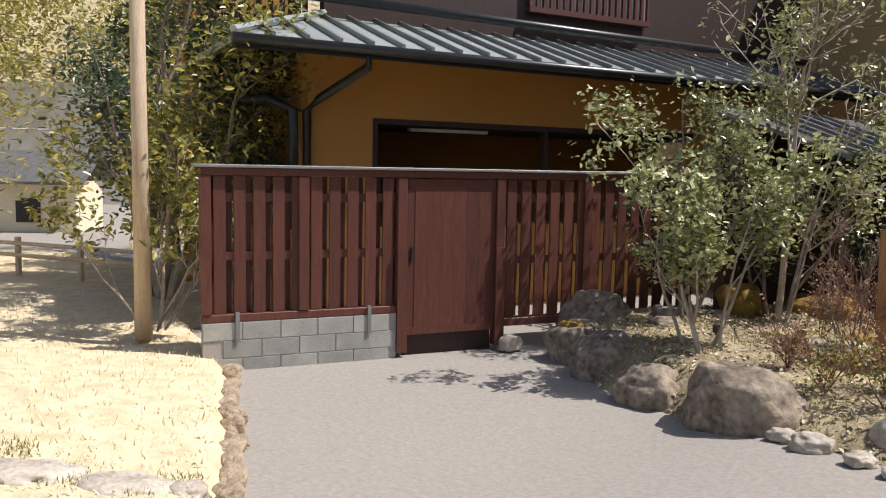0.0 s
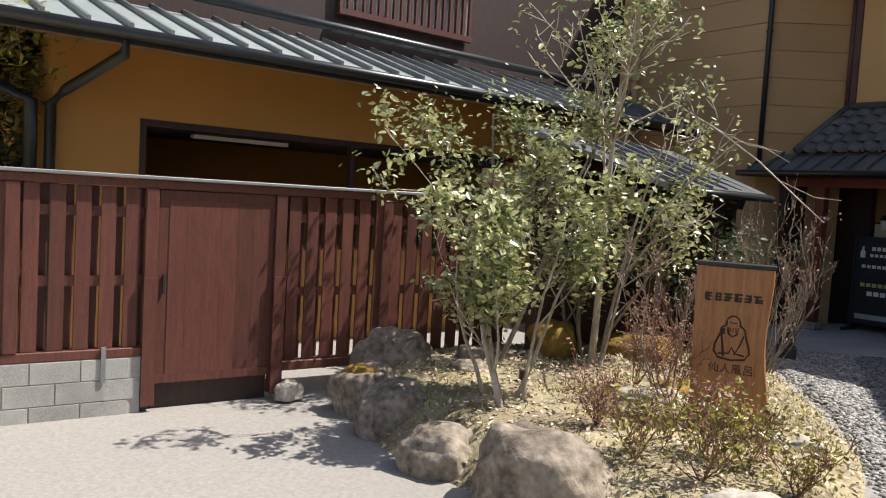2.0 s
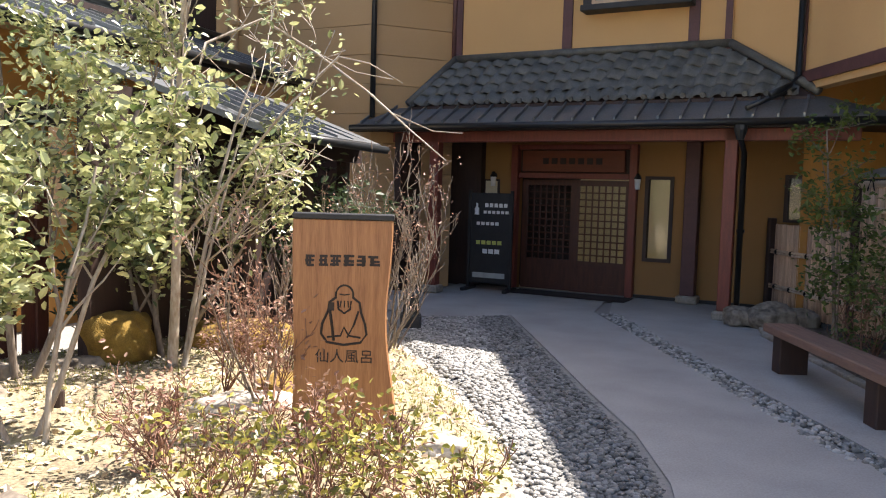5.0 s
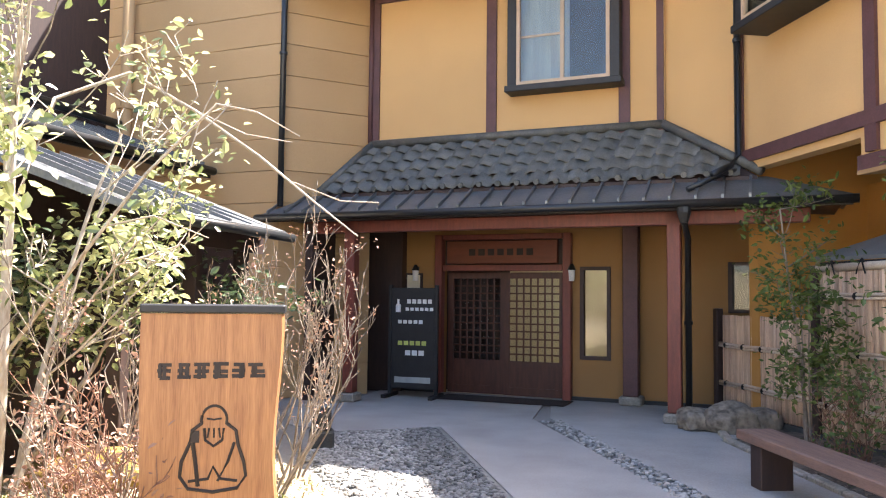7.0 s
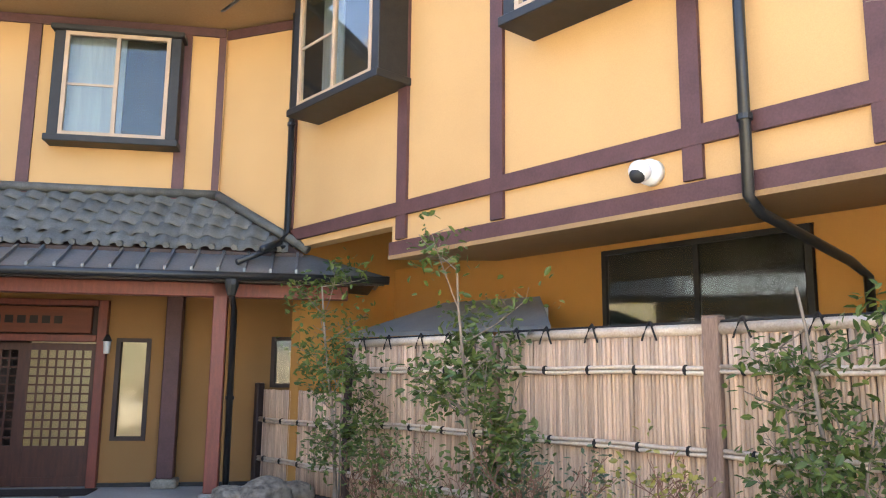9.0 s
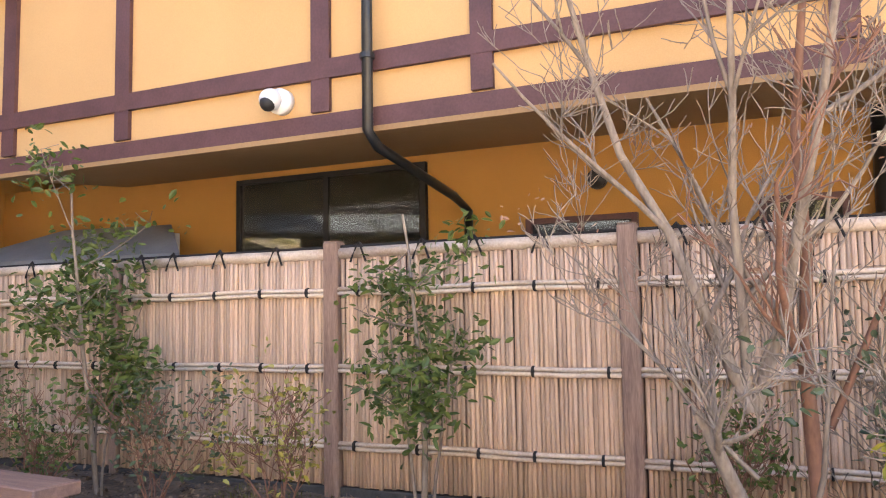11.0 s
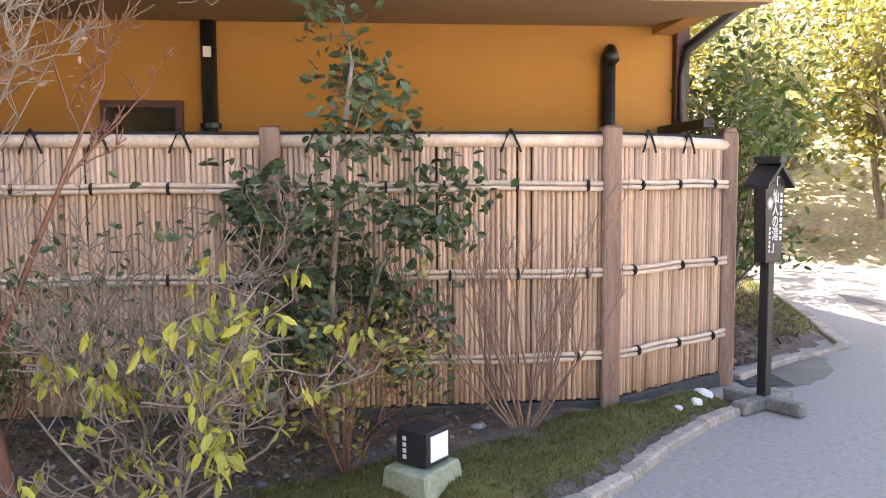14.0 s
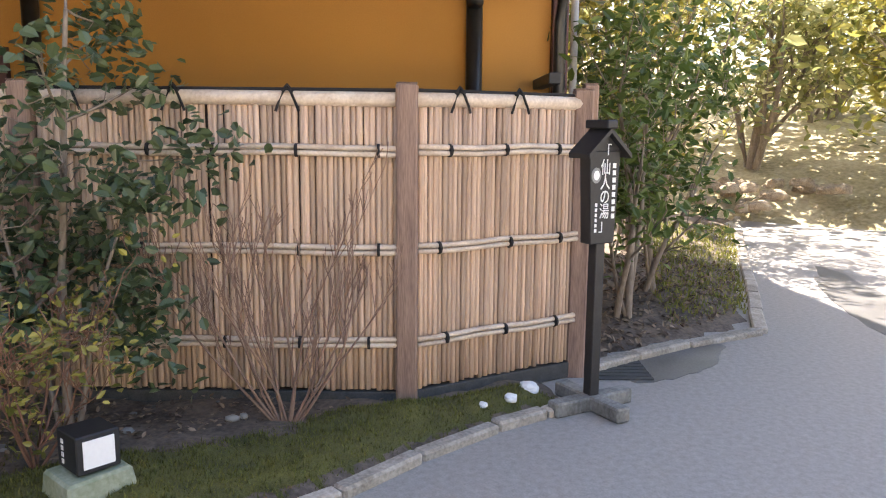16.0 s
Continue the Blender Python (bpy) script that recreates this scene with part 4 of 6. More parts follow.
slab(bm, [(-4.1, 14.12, 2.93), (1.75, 14.12, 2.93), (0.6, 14.9, 3.72), (-3.7, 14.9, 3.72)], 0.06)
part("roof_deck", bm, DARKWOOD, roof)
bm = bmesh.new()
slab(bm, [(-4.8, 13.6, 2.62), (2.7, 13.6, 2.62), (1.85, 14.2, 2.93), (-4.35, 14.2, 2.93)], 0.03)
slab(bm, [(2.7, 13.6, 2.62), (2.7, 15.5, 2.62), (1.85, 15.5, 2.93), (1.85, 14.2, 2.93)], 0.03)
slab(bm, [(-4.8, 15.0, 2.62), (-4.8, 13.6, 2.62), (-4.35, 14.2, 2.93), (-4.35, 15.0, 2.93)], 0.03)
part("metal_skirt", bm, DARKMETAL, roof, "dark ribbed metal skirt roof")
for i in range(24):
    x = -4.7 + i * 0.29
    bm = bmesh.new()
    if x < 1.85:
        hexa(bm, [(x - 0.015, 13.59, 2.62), (x + 0.015, 13.59, 2.62), (x + 0.015, 14.2, 2.935), (x - 0.015, 14.2, 2.935)], [(x - 0.015, 13.59, 2.665), (x + 0.015, 13.59, 2.665), (x + 0.015, 14.2, 2.98), (x - 0.015, 14.2, 2.98)])
        part("seam_rib", bm, DARKMETAL, roof)
part("fascia", boxes((-4.8, 2.7, 13.57, 13.60, 2.50, 2.6)), BLACK, roof)
part("gutter", tube(bmesh.new(), [(-4.85, 13.52, 2.56), (2.75, 13.52, 2.56)], 0.05, 8), GUTTER, roof, "", True)
# ridge and hip rolls
for pts in ([(-3.7, 14.86, 3.78), (0.6, 14.86, 3.78)], [(0.6, 14.86, 3.78), (1.8, 14.1, 2.98)], [(-3.7, 14.86, 3.78), (-4.15, 14.1, 2.98)]):
    part("ridge_roll", tube(bmesh.new(), pts, 0.06, 8), TILE, roof, "", True)
# right hip face behind the roll
bm = slab(bmesh.new(), [(1.75, 14.12, 2.93), (1.75, 15.5, 2.93), (0.65, 15.5, 3.72), (0.62, 14.9, 3.72)], 0.05)
part("hip_face", bm, TILE, roof)


def tile_mesh():
    bm = bmesh.new()
    n, w, l = 8, 0.27, 0.27
    rows = []
    for j in (0, 1):
        for k in range(n + 1):
            x = w * k / n
            z = 0.028 * math.sin(k / n * math.tau * 0.95) + (0.02 if j == 0 else 0.0)
            rows.append(bm.verts.new((x, j * l, z)))
    lo = [bm.verts.new((p.co.x, p.co.y, p.co.z - 0.018)) for p in rows]
    for k in range(n):
        bm.faces.new((rows[k], rows[k + 1], rows[n + 2 + k], rows[n + 1 + k]))
        bm.faces.new((lo[k + 1], lo[k], rows[k], rows[k + 1]))
    return finish("tile", bm, TILE, True)


tile = tile_mesh()
slope = math.atan2(3.72 - 2.93, 14.9 - 14.12)
rl = math.hypot(0.79, 0.78)
for j in range(5):
    v = j * 0.225
    k = v / rl
    xa, xb = -4.1 + 0.4 * k, 1.75 - 1.15 * k - 0.2
    n = int((xb - xa) / 0.255)
    for i in range(n):
        ob = part("tile", tile, TILE, roof)
        ob.matrix_local = Matrix.Translation((xa + i * (xb - xa) / n, 14.1 + v * math.cos(slope), 2.955 + v * math.sin(slope))) @ Matrix.Rotation(slope, 4, 'X')
for i in range(22):
    x = -4.05 + i * 0.262
    ob = part("eave_knob", tube(bmesh.new(), [(x, 14.06, 2.97), (x, 14.13, 2.985)], 0.038, 8), TILE, roof)
downpipe("downpipe", [(0.98, 13.52, 2.5), (0.98, 13.55, 2.35), (0.98, 13.95, 2.2), (0.98, 13.98, 0.02)], 0.038, "black drainpipe beside the red porch post", m=E, clips=[(0.98, 13.98, 1.2)])
hop = thing("rain_hopper", E @ Matrix.Translation((0.98, 13.52, 2.44)), "black rain hopper under the porch gutter", "hopper")
part("bowl", tube(bmesh.new(), [(0, 0, -0.1), (0, 0, 0.02), (0, 0, 0.08)], [0.045, 0.08, 0.08], 10), GUTTER, hop)
downpipe("downpipe", [(1.0, 13.75, 2.75), (1.35, 14.0, 2.95), (1.62, 14.35, 3.05)], 0.035, "black drainpipe lying across the porch roof", m=E)

# ---- gate-side building ----
F = flat(-2.17, 8.92, 62)
bm = boxes((-3.5, -2.55, 0.0, 0.18, -0.3, 3.5), (-2.55, 3.6, 0.0, 0.18, 2.55, 3.5), (-2.55, 3.6, 0.0, 0.18, -0.3, 1.0), (3.6, 5.6, 0.0, 0.18, -0.3, 3.5))
solid("wall_gate_house", bm, OCHRE, F, "ochre rendered wall with a long dark opening", "wall", "structure")
bm = boxes((-3.5, -3.32, 0.18, 6.0, -0.3, 3.5), (-4.6, -3.5, 3.0, 3.18, -0.3, 6.0), (-3.3, 5.6, 3.0, 3.1, -0.3, 3.4))
solid("wall_gate_house_inner", bm, OCHRE, F, "shaded ochre side and inner walls of the gate house", "wall", "structure")
solid("opening_frame", boxes((-2.55, 3.6, 0.0, 0.1, 2.47, 2.548), (-2.55, -2.47, 0.0, 0.1, 1.0, 2.47), (0.4, 0.48, 0.0, 0.1, 1.0, 2.47)), DARKWOOD, F, "dark timber frame of the long opening", "window frame", "structure")
tl = thing("ceiling_light", F @ Matrix.Translation((-0.9, 0.8, 2.42)), "unlit white tube light in the dark opening", "ceiling light")
part("housing", boxes((-0.7, 0.7, -0.06, 0.06, 0.0, 0.05)), WHITE, tl)
# Ceiling coloured near-black for the shade inside the opening.
solid("gate_house_room_ceiling", boxes((-3.3, 5.6, 0.18, 3.0, 2.5, 2.54)), ROOMSHADE, F, "near-black ceiling, the opening's shade put into its colour", "ceiling", "structure")
bm = slab(bmesh.new(), [(-4.7, -1.1, 3.24), (7.2, -1.1, 3.24), (7.2, 0.1, 3.4), (-3.5, 0.1, 3.4)], 0.03)
solid("soffit_gate_house", bm, SOFFIT, F, "ochre soffit under the gate house eaves", "ceiling", "structure")
groof = thing("gate_house_roof", F, "grey-green standing seam metal roof of the gate house", "roof", "", "structure")
bm = slab(bmesh.new(), [(-4.75, -1.15, 3.36), (7.2, -1.15, 3.36), (7.2, 0.8, 4.02), (-3.0, 0.8, 4.02)], 0.08)
part("roof_sheet", bm, ROOFMETAL, groof)
bm = slab(bmesh.new(), [(-4.75, 2.8, 3.36), (-4.75, -1.15, 3.36), (-3.0, 0.8, 4.02), (-3.0, 2.8, 4.02)], 0.08)
part("hip_sheet", bm, ROOFMETAL, groof)
for i in range(28):
    x = -4.3 + i * 0.42
    t0 = 1.0 if x > -3.0 else max(0.05, (x + 4.75) / 1.75)
    bm = bmesh.new()
    y1, z1 = -1.15 + 1.95 * t0, 3.36 + 0.66 * t0
    hexa(bm, [(x - 0.02, -1.16, 3.36), (x + 0.02, -1.16, 3.36), (x + 0.02, y1, z1), (x - 0.02, y1, z1)], [(x - 0.02, -1.16, 3.42), (x + 0.02, -1.16, 3.42), (x + 0.02, y1, z1 + 0.06), (x - 0.02, y1, z1 + 0.06)])
    part("seam_rib", bm, DARKMETAL, groof)
part("ridge_cap", tube(bmesh.new(), [(-4.78, -1.18, 3.40), (-3.0, 0.8, 4.08)], 0.05, 6), ROOFMETAL, groof)
part("gutter", tube(bmesh.new(), [(-4.8, -1.22, 3.30), (7.2, -1.22, 3.30)], 0.065, 8), GUTTER, groof, "black gutter", True)
part("fascia", boxes((-4.75, 7.2, -1.17, -1.13, 3.2, 3.29)), BLACK, groof)
bm = boxes((-3.0, 7.2, 0.8, 0.98, 3.9, 7.0))
solid("wall_gate_house_upper", bm, DARKWOOD, F, "dark timber upper storey wall", "wall", "structure")
downpipe("upper_pipe", [(-3.4, 0.55, 4.25), (7.2, 0.55, 4.12)], 0.07, "black horizontal pipe along the upper wall", m=F, clips=[])
downpipe("downpipe", [(-3.1, -1.2, 3.3), (-3.1, -1.15, 3.1), (-3.45, -0.35, 2.75), (-3.55, -0.1, 2.6), (-3.55, -0.1, -0.3)], 0.06, "black drainpipe bending to the wall corner", m=F)
downpipe("downpipe", [(-4.5, 1.8, 2.75), (-4.0, 0.1, 2.75), (-3.75, -0.12, 2.6), (-3.75, -0.12, 1.0)], 0.07, "thick black pipe under the eaves", m=F)
bw = thing("window_railing", F @ Matrix.Translation((1.8, 0.8, 4.45)), "dark red slatted railing below an upper window", "railing")
part("rail", boxes((-1.3, 1.3, -0.14, -0.03, 0, 0.09)), REDWOOD, bw)
part("rail", boxes((-1.3, 1.3, -0.12, -0.05, 0.75, 0.82)), REDWOOD, bw)
for i in range(19):
    x = -1.26 + i * 0.14
    part("slat", boxes((x - 0.025, x + 0.025, -0.11, -0.06, 0.092, 0.748)), REDWOOD, bw)
part("pane", boxes((-1.25, 1.25, -0.03, -0.02, 0.05, 1.6)), REFLECTGREY, bw)
# lower wing roof on the left with balcony above
solid("wall_wing_upper", boxes((-4.6, -3.1, 2.2, 2.4, 3.4, 7.0)), OCHRE, F, "ochre upper wall of the rear wing", "wall", "structure")
bl = thing("balcony_railing", F @ Matrix.Translation((-3.9, 1.6, 4.0)), "dark timber balcony railing of the rear wing", "railing")
for z in (0.0, 0.9):
    part("rail", boxes((-0.7, 1.1, -0.05, 0.05, z, z + 0.1)), DARKWOOD, bl)
for i in range(9):
    part("slat", boxes((-0.6 + i * 0.18, -0.53 + i * 0.18, -0.03, 0.03, 0.1, 0.9)), REDWOOD, bl)
for x in (-4.55, -3.2):
    solid("balcony_post", boxes((x - 0.08, x + 0.08, 1.5, 1.66, 0.0, 6.5)), DARKWOOD, F, "dark timber balcony post", "post", "structure")
solid("balcony_floor", boxes((-4.6, -3.1, 1.5, 2.3, 3.85, 3.99)), DARKWOOD, F, "dark timber balcony floor", "floor", "structure")

# corridor roof behind the garden
H = flat(2.1, 7.3, 71)
cor = thing("corridor_roof", H, "low black metal corridor roof behind the garden", "roof", "", "structure")
part("roof_sheet", slab(bmesh.new(), [(1.3, 0.0, 2.12), (3.75, -0.2, 2.12), (4.6, 1.6, 2.75), (0.6, 1.6, 2.75)], 0.06), DARKMETAL, cor)
for i in range(6):
    x = 1.35 + i * 0.44
    part("seam_rib", hexa(bmesh.new(), [(x, -0.1, 2.1), (x + 0.03, -0.1, 2.1), (x + 0.03, 1.6, 2.75), (x, 1.6, 2.75)], [(x, -0.1, 2.15), (x + 0.03, -0.1, 2.15), (x + 0.03, 1.6, 2.79), (x, 1.6, 2.79)]), DARKMETAL, cor)
part("gutter", tube(bmesh.new(), [(1.3, -0.05, 2.06), (3.8, -0.25, 2.06)], 0.045, 8), GUTTER, cor, "", True)
part("fascia", boxes((1.3, 3.9, 0.1, 0.14, 1.9, 2.06)), DARKWOOD, cor)
solid("wall_corridor", boxes((0.3, 5.6, 1.0, 1.12, -0.2, 2.4)), DARKWOOD, H, "dark timber corridor wall in deep shade", "wall", "structure")
for x in (1.5, 2.6, 3.6):
    solid("corridor_post", bevel(boxes((x - 0.06, x + 0.06, 0.15, 0.27, -0.1, 2.05)), 0.005), DARKWOOD, H, "dark timber corridor post", "post", "", "corridor posts")


# ---- red slatted gate fence ----
G = flat(-1.51, 4.97, 57)
GZ = -0.22


def gate_fence():
    fence = thing("gate_fence", G, "red-brown staggered board fence with a metal coping", "fence")
    b1, b2 = boxes((-0.05, 0.05, -0.012, 0.012, 0.0, 1.0)), boxes((-0.062, 0.062, -0.012, 0.012, 0.0, 1.0))
    m1, m2 = finish("slat", bevel(b1, 0.003), REDWOOD), finish("slat", bevel(b2, 0.003), REDWOOD)

    def run(x0, x1, zb, zt):
        for z in (zb + 0.42 * (zt - zb), zt - 0.22):
            part("rail", boxes((x0, x1, 0.0, 0.05, z - 0.045, z + 0.045)), REDWOOD, fence)
        for x in (x0 + 0.02, x1 - 0.02):
            o = part("slat", m1, REDWOOD, fence)
            o.matrix_local = Matrix.LocRotScale((x, 0.075, zb), None, (0.8, 1, zt - zb))
        n = round((x1 - x0) / 0.195)
        for i in range(n):
            x = x0 + (i + 0.5) * (x1 - x0) / n
            o = part("slat", m2, REDWOOD, fence)
            o.matrix_local = Matrix.LocRotScale((x, -0.014, zb), None, (1, 1, zt - zb))
            if i < n - 1:
                o = part("slat", m1, REDWOOD, fence)
                o.matrix_local = Matrix.LocRotScale((x + 0.0975, 0.075, zb), None, (0.8, 1, zt - zb))

    run(-2.12, -0.10, 0.32, 1.75)
    run(1.247, 4.0, 0.10, 1.75)
    part("sill_beam", bevel(boxes((-2.2, -0.10, -0.05, 0.09, 0.235, 0.318)), 0.006), REDWOOD, fence)
    part("sill_beam", bevel(boxes((1.26, 4.06, -0.05, 0.09, 0.0, 0.095)), 0.006), REDWOOD, fence)
    part("top_beam", bevel(boxes((-2.2, 4.06, -0.05, 0.10, 1.755, 1.83)), 0.006), REDWOOD, fence)
    part("coping", bevel(boxes((-2.28, 4.14, -0.09, 0.14, 1.833, 1.865)), 0.006), AWNING, fence, "thin grey metal coping")
    for x in (-2.16, -1.15, -0.04, 1.19, 2.4, 4.0):
        zb = GZ if -0.1 < x < 1.3 else 0.1 if x > 0 else 0.32
        part("post", bevel(boxes((x - 0.055, x + 0.055, -0.06, 0.06, zb, 1.754)), 0.006), REDWOOD, fence)
    gate = part("gate_leaf", bevel(boxes((0.018, 1.132, -0.02, 0.02, -0.03, 1.745)), 0.004), REDWOOD, fence, "plain red-brown gate leaf")
    part("gate_rail", boxes((0.03, 1.12, -0.032, -0.021, 1.655, 1.742)), REDWOOD, gate)
    part("gate_rail", boxes((0.03, 1.12, -0.032, -0.021, -0.03, 0.05)), REDWOOD, gate)
    for i in range(6):
        x = 0.12 + i * 0.16
        part("plank", boxes((x, x + 0.1585, -0.026, -0.0205, 0.052, 1.655)), REDWOOD, gate)
    # Dark board added for the black shade in the gap under the leaf.
    part("gap_shade_board", boxes((0.02, 1.13, 0.05, 0.1, -0.35, -0.02)), DARKWOOD, fence)
    part("handle", boxes((0.07, 0.09, -0.05, -0.027, 0.8, 0.98)), BLACK, gate, "small black handle")
    for x in (-1.85, -0.42):
        br = bmesh.new()
        box(br, x - 0.02, x + 0.02, -0.075, -0.065, 0.02, 0.34)
        box(br, x - 0.02, x + 0.02, -0.065, -0.0515, 0.30, 0.34)
        part("strap", br, AWNING, fence, "grey steel strap")
    for x in (-0.04, 1.19):
        part("jamb_block", boxes((x - 0.06, x + 0.06, -0.085, -0.062, GZ, 0.95)), REDWOOD, fence)


gate_fence()
plinth = tagged(new("block_plinth"), "low wall of grey concrete blocks under the fence", "low wall", "", "structure")
plinth.matrix_world = G
part("mortar_core", boxes((-2.2, -0.10, -0.045, 0.085, -0.5, 0.232)), CONCRETE, plinth)
blk = finish("block", bevel(boxes((0.005, 0.395, -0.056, -0.046, 0.004, 0.186)), 0.003), BLOCK)
for j in range(3):
    for i in range(6):
        x = -2.2 + i * 0.4 - (0.2 if j % 2 else 0)
        if -2.25 < x and x + 0.39 < 0.12:
            part("block", blk, BLOCK, plinth).matrix_local = Matrix.Translation((min(x, -0.50), 0, 0.042 - 0.19 * j))
solid("threshold_rock", rock_mesh("threshold_rock", 0.14, 0.11, 0.12, 4.2, PALEROCK), None, G @ Matrix.Translation((1.3, -0.16, -0.2)), "small pale rock beside the gate post", "rock")

# ---- bamboo fence ----
rng = np.random.default_rng(5)


def cane_mesh(r, nodes):
    bm, pts, rad = bmesh.new(), [], []
    z = 0.0
    for k in nodes + [1.0]:
        if k < 1.0:
            pts += [(0, 0, k - 0.012), (0, 0, k), (0, 0, k + 0.012)]
            rad += [r, r * 1.14, r]
    pts, rad = [(0, 0, 0)] + pts + [(0, 0, 1)], [r] + rad + [r]
    tube(bm, pts, rad, 7)
    return finish("cane", bm, BAMBOO, True)


CANES = [cane_mesh(0.0175, [0.18 + 0.07 * i, 0.50 + 0.05 * i, 0.80 - 0.03 * i]) for i in range(3)] + [cane_mesh(0.0145, [0.3, 0.66]), cane_mesh(0.0205, [0.22, 0.58, 0.9])]


def bamboo_panel(x0, y0, x1, y1, z0, z1, rails, label, skip_top=False):
    d = math.hypot(x1 - x0, y1 - y0)
    m = flat(x0, y0, math.degrees(math.atan2(y1 - y0, x1 - x0)))
    p = thing("bamboo_fence_panel", m, label, "fence", "bamboo fence panels")
    x, i = 0.07, 0
    while x < d - 0.06:
        k = rng.choice(5, p=[0.24, 0.24, 0.24, 0.14, 0.14])
        r = (0.0175, 0.0175, 0.0175, 0.0145, 0.0205)[k]
        o = part("cane", CANES[k], BAMBOO, p)
        o.matrix_local = Matrix.LocRotScale((x + r, rng.normal(0, 0.004), z0 + rng.normal(0, 0.006)), Euler((0, rng.normal(0, 0.003), rng.uniform(0, 6))), (1, 1, z1 - z0))
        x += 2 * r - 0.0015
    part("backing_board", boxes((0.05, d - 0.05, 0.03, 0.042, z0 + 0.01, z1 - 0.02)), DARKWOOD, p)
    part("base_board", bevel(boxes((0.05, d - 0.05, -0.03, 0.028, z0 - 0.115, z0 - 0.012)), 0.004), BOARD, p)
    for z in rails:
        for dz in (-0.017, 0.017):
            pts = [(0.05 + (d - 0.1) * k / 6, -0.04 + 0.003 * math.sin(k * 3 + z), z + dz + 0.006 * math.sin(k * 1.7 + z * 9)) for k in range(7)]
            part("rail", tube(bmesh.new(), pts, 0.0165, 7), BAMBOORAIL, p, "", True)
        n = max(2, round(d / 0.42))
        for k in range(n):
            tx = 0.22 + (d - 0.4) * k / max(1, n - 1) + rng.normal(0, 0.02)
            part("rope_tie", tube(bmesh.new(), [(tx - 0.008, -0.04, z), (tx + 0.008, -0.04, z)], 0.038, 8), ROPE, p)
    if not skip_top:
        part("top_rail", tube(bmesh.new(), [(0.04, -0.005, z1 + 0.012), (d * 0.5, -0.004, z1 + 0.016), (d - 0.04, -0.005, z1 + 0.01)], 0.043, 10), BAMBOORAIL, p, "thick pale top rail", True)
        part("top_rail", tube(bmesh.new(), [(0.04, 0.0, z1 + 0.062), (d - 0.04, 0.0, z1 + 0.06)], 0.014, 6), ROPE, p)
        n = max(2, round(d / 0.62))
        for k in range(n):
            tx = 0.2 + (d - 0.4) * (k + 0.2) / n + rng.normal(0, 0.03)
            bm = bmesh.new()
            for s in (-1, 1):
                tube(bm, [(tx, -0.03, z1 + 0.075), (tx + s * 0.02, -0.055, z1 + 0.05), (tx + s * 0.05, -0.06, z1 - 0.02), (tx + s * 0.065, -0.058, z1 - 0.06)], 0.008, 5)
            tube(bm, [(tx - 0.03, -0.05, z1 + 0.05), (tx, -0.04, z1 + 0.085), (tx + 0.03, -0.05, z1 + 0.05)], 0.011, 5)
            part("rope_knot", bm, ROPE, p)
    return p


def fence_post(x, y, h, w, label, mat=None):
    p = thing("fence_post", Matrix.Translation((x, y, 0)), label, "post", "bamboo fence posts")
    bm = bevel(boxes((-w / 2, w / 2, -w / 2, w / 2, -0.05, h)), 0.012)
    part("shaft", bm, mat or POSTWOOD, p)
    part("weathered_cap", bevel(boxes((-w / 2 + 0.004, w / 2 - 0.004, -w / 2 + 0.004, w / 2 - 0.004, h + 0.0005, h + 0.006)), 0.002), POSTWOOD, p)


RAILS = (0.412, 0.962, 1.526)
POSTS = [(9.0, 5.73), (9.0, 3.54), (9.0, 1.36), (9.0, -0.80), (9.66, -1.90)]
PLBL = "upright dry bamboo cane fence panel tied with black rope"
for (ax, ay), (bx, by) in zip([(9.0, 7.9)] + POSTS, POSTS):
    bamboo_panel(ax, ay, bx, by, 0.12, 1.80, RAILS, PLBL)
bamboo_panel(9.0, 10.2, 9.0, 7.9, 0.12, 1.80, RAILS, PLBL)
bamboo_panel(9.02, 12.25, 9.02, 10.22, 0.12, 1.28, (0.42, 0.9), "lower tan bamboo fence panel beside the porch", True)
for x, y in POSTS:
    fence_post(x, y, 1.90, 0.125, "square weathered timber post of the bamboo fence")
fence_post(9.80, -1.97, 1.94, 0.10, "weathered timber end post of the bamboo fence")
fence_post(9.0, 7.9, 1.80, 0.08, "slim timber post of the bamboo fence")
fence_post(9.0, 10.2, 1.84, 0.1, "dark timber post where the bamboo fence steps down", DARKWOOD)
fence_post(9.02, 12.3, 1.36, 0.1, "dark timber post ending the low bamboo fence", DARKWOOD)
solid("fence_footing", boxes((8.96, 9.12, -0.7, 7.9, -0.05, 0.02)), CONCRETE, I4, "low concrete footing under the bamboo fence", "footing", "structure")
lb = thing("low_roof_beam", Matrix.Translation((9.85, -1.7, 1.93)), "black beam end resting behind the fence corner", "beam")
part("beam", bevel(boxes((-0.3, 0.75, -0.04, 0.04, 0.0, 0.07)), 0.006, ), BLACK, lb)

# ---- carved wooden sign ----
SGN = flat(3.39, 6.15, -2, 0.02)


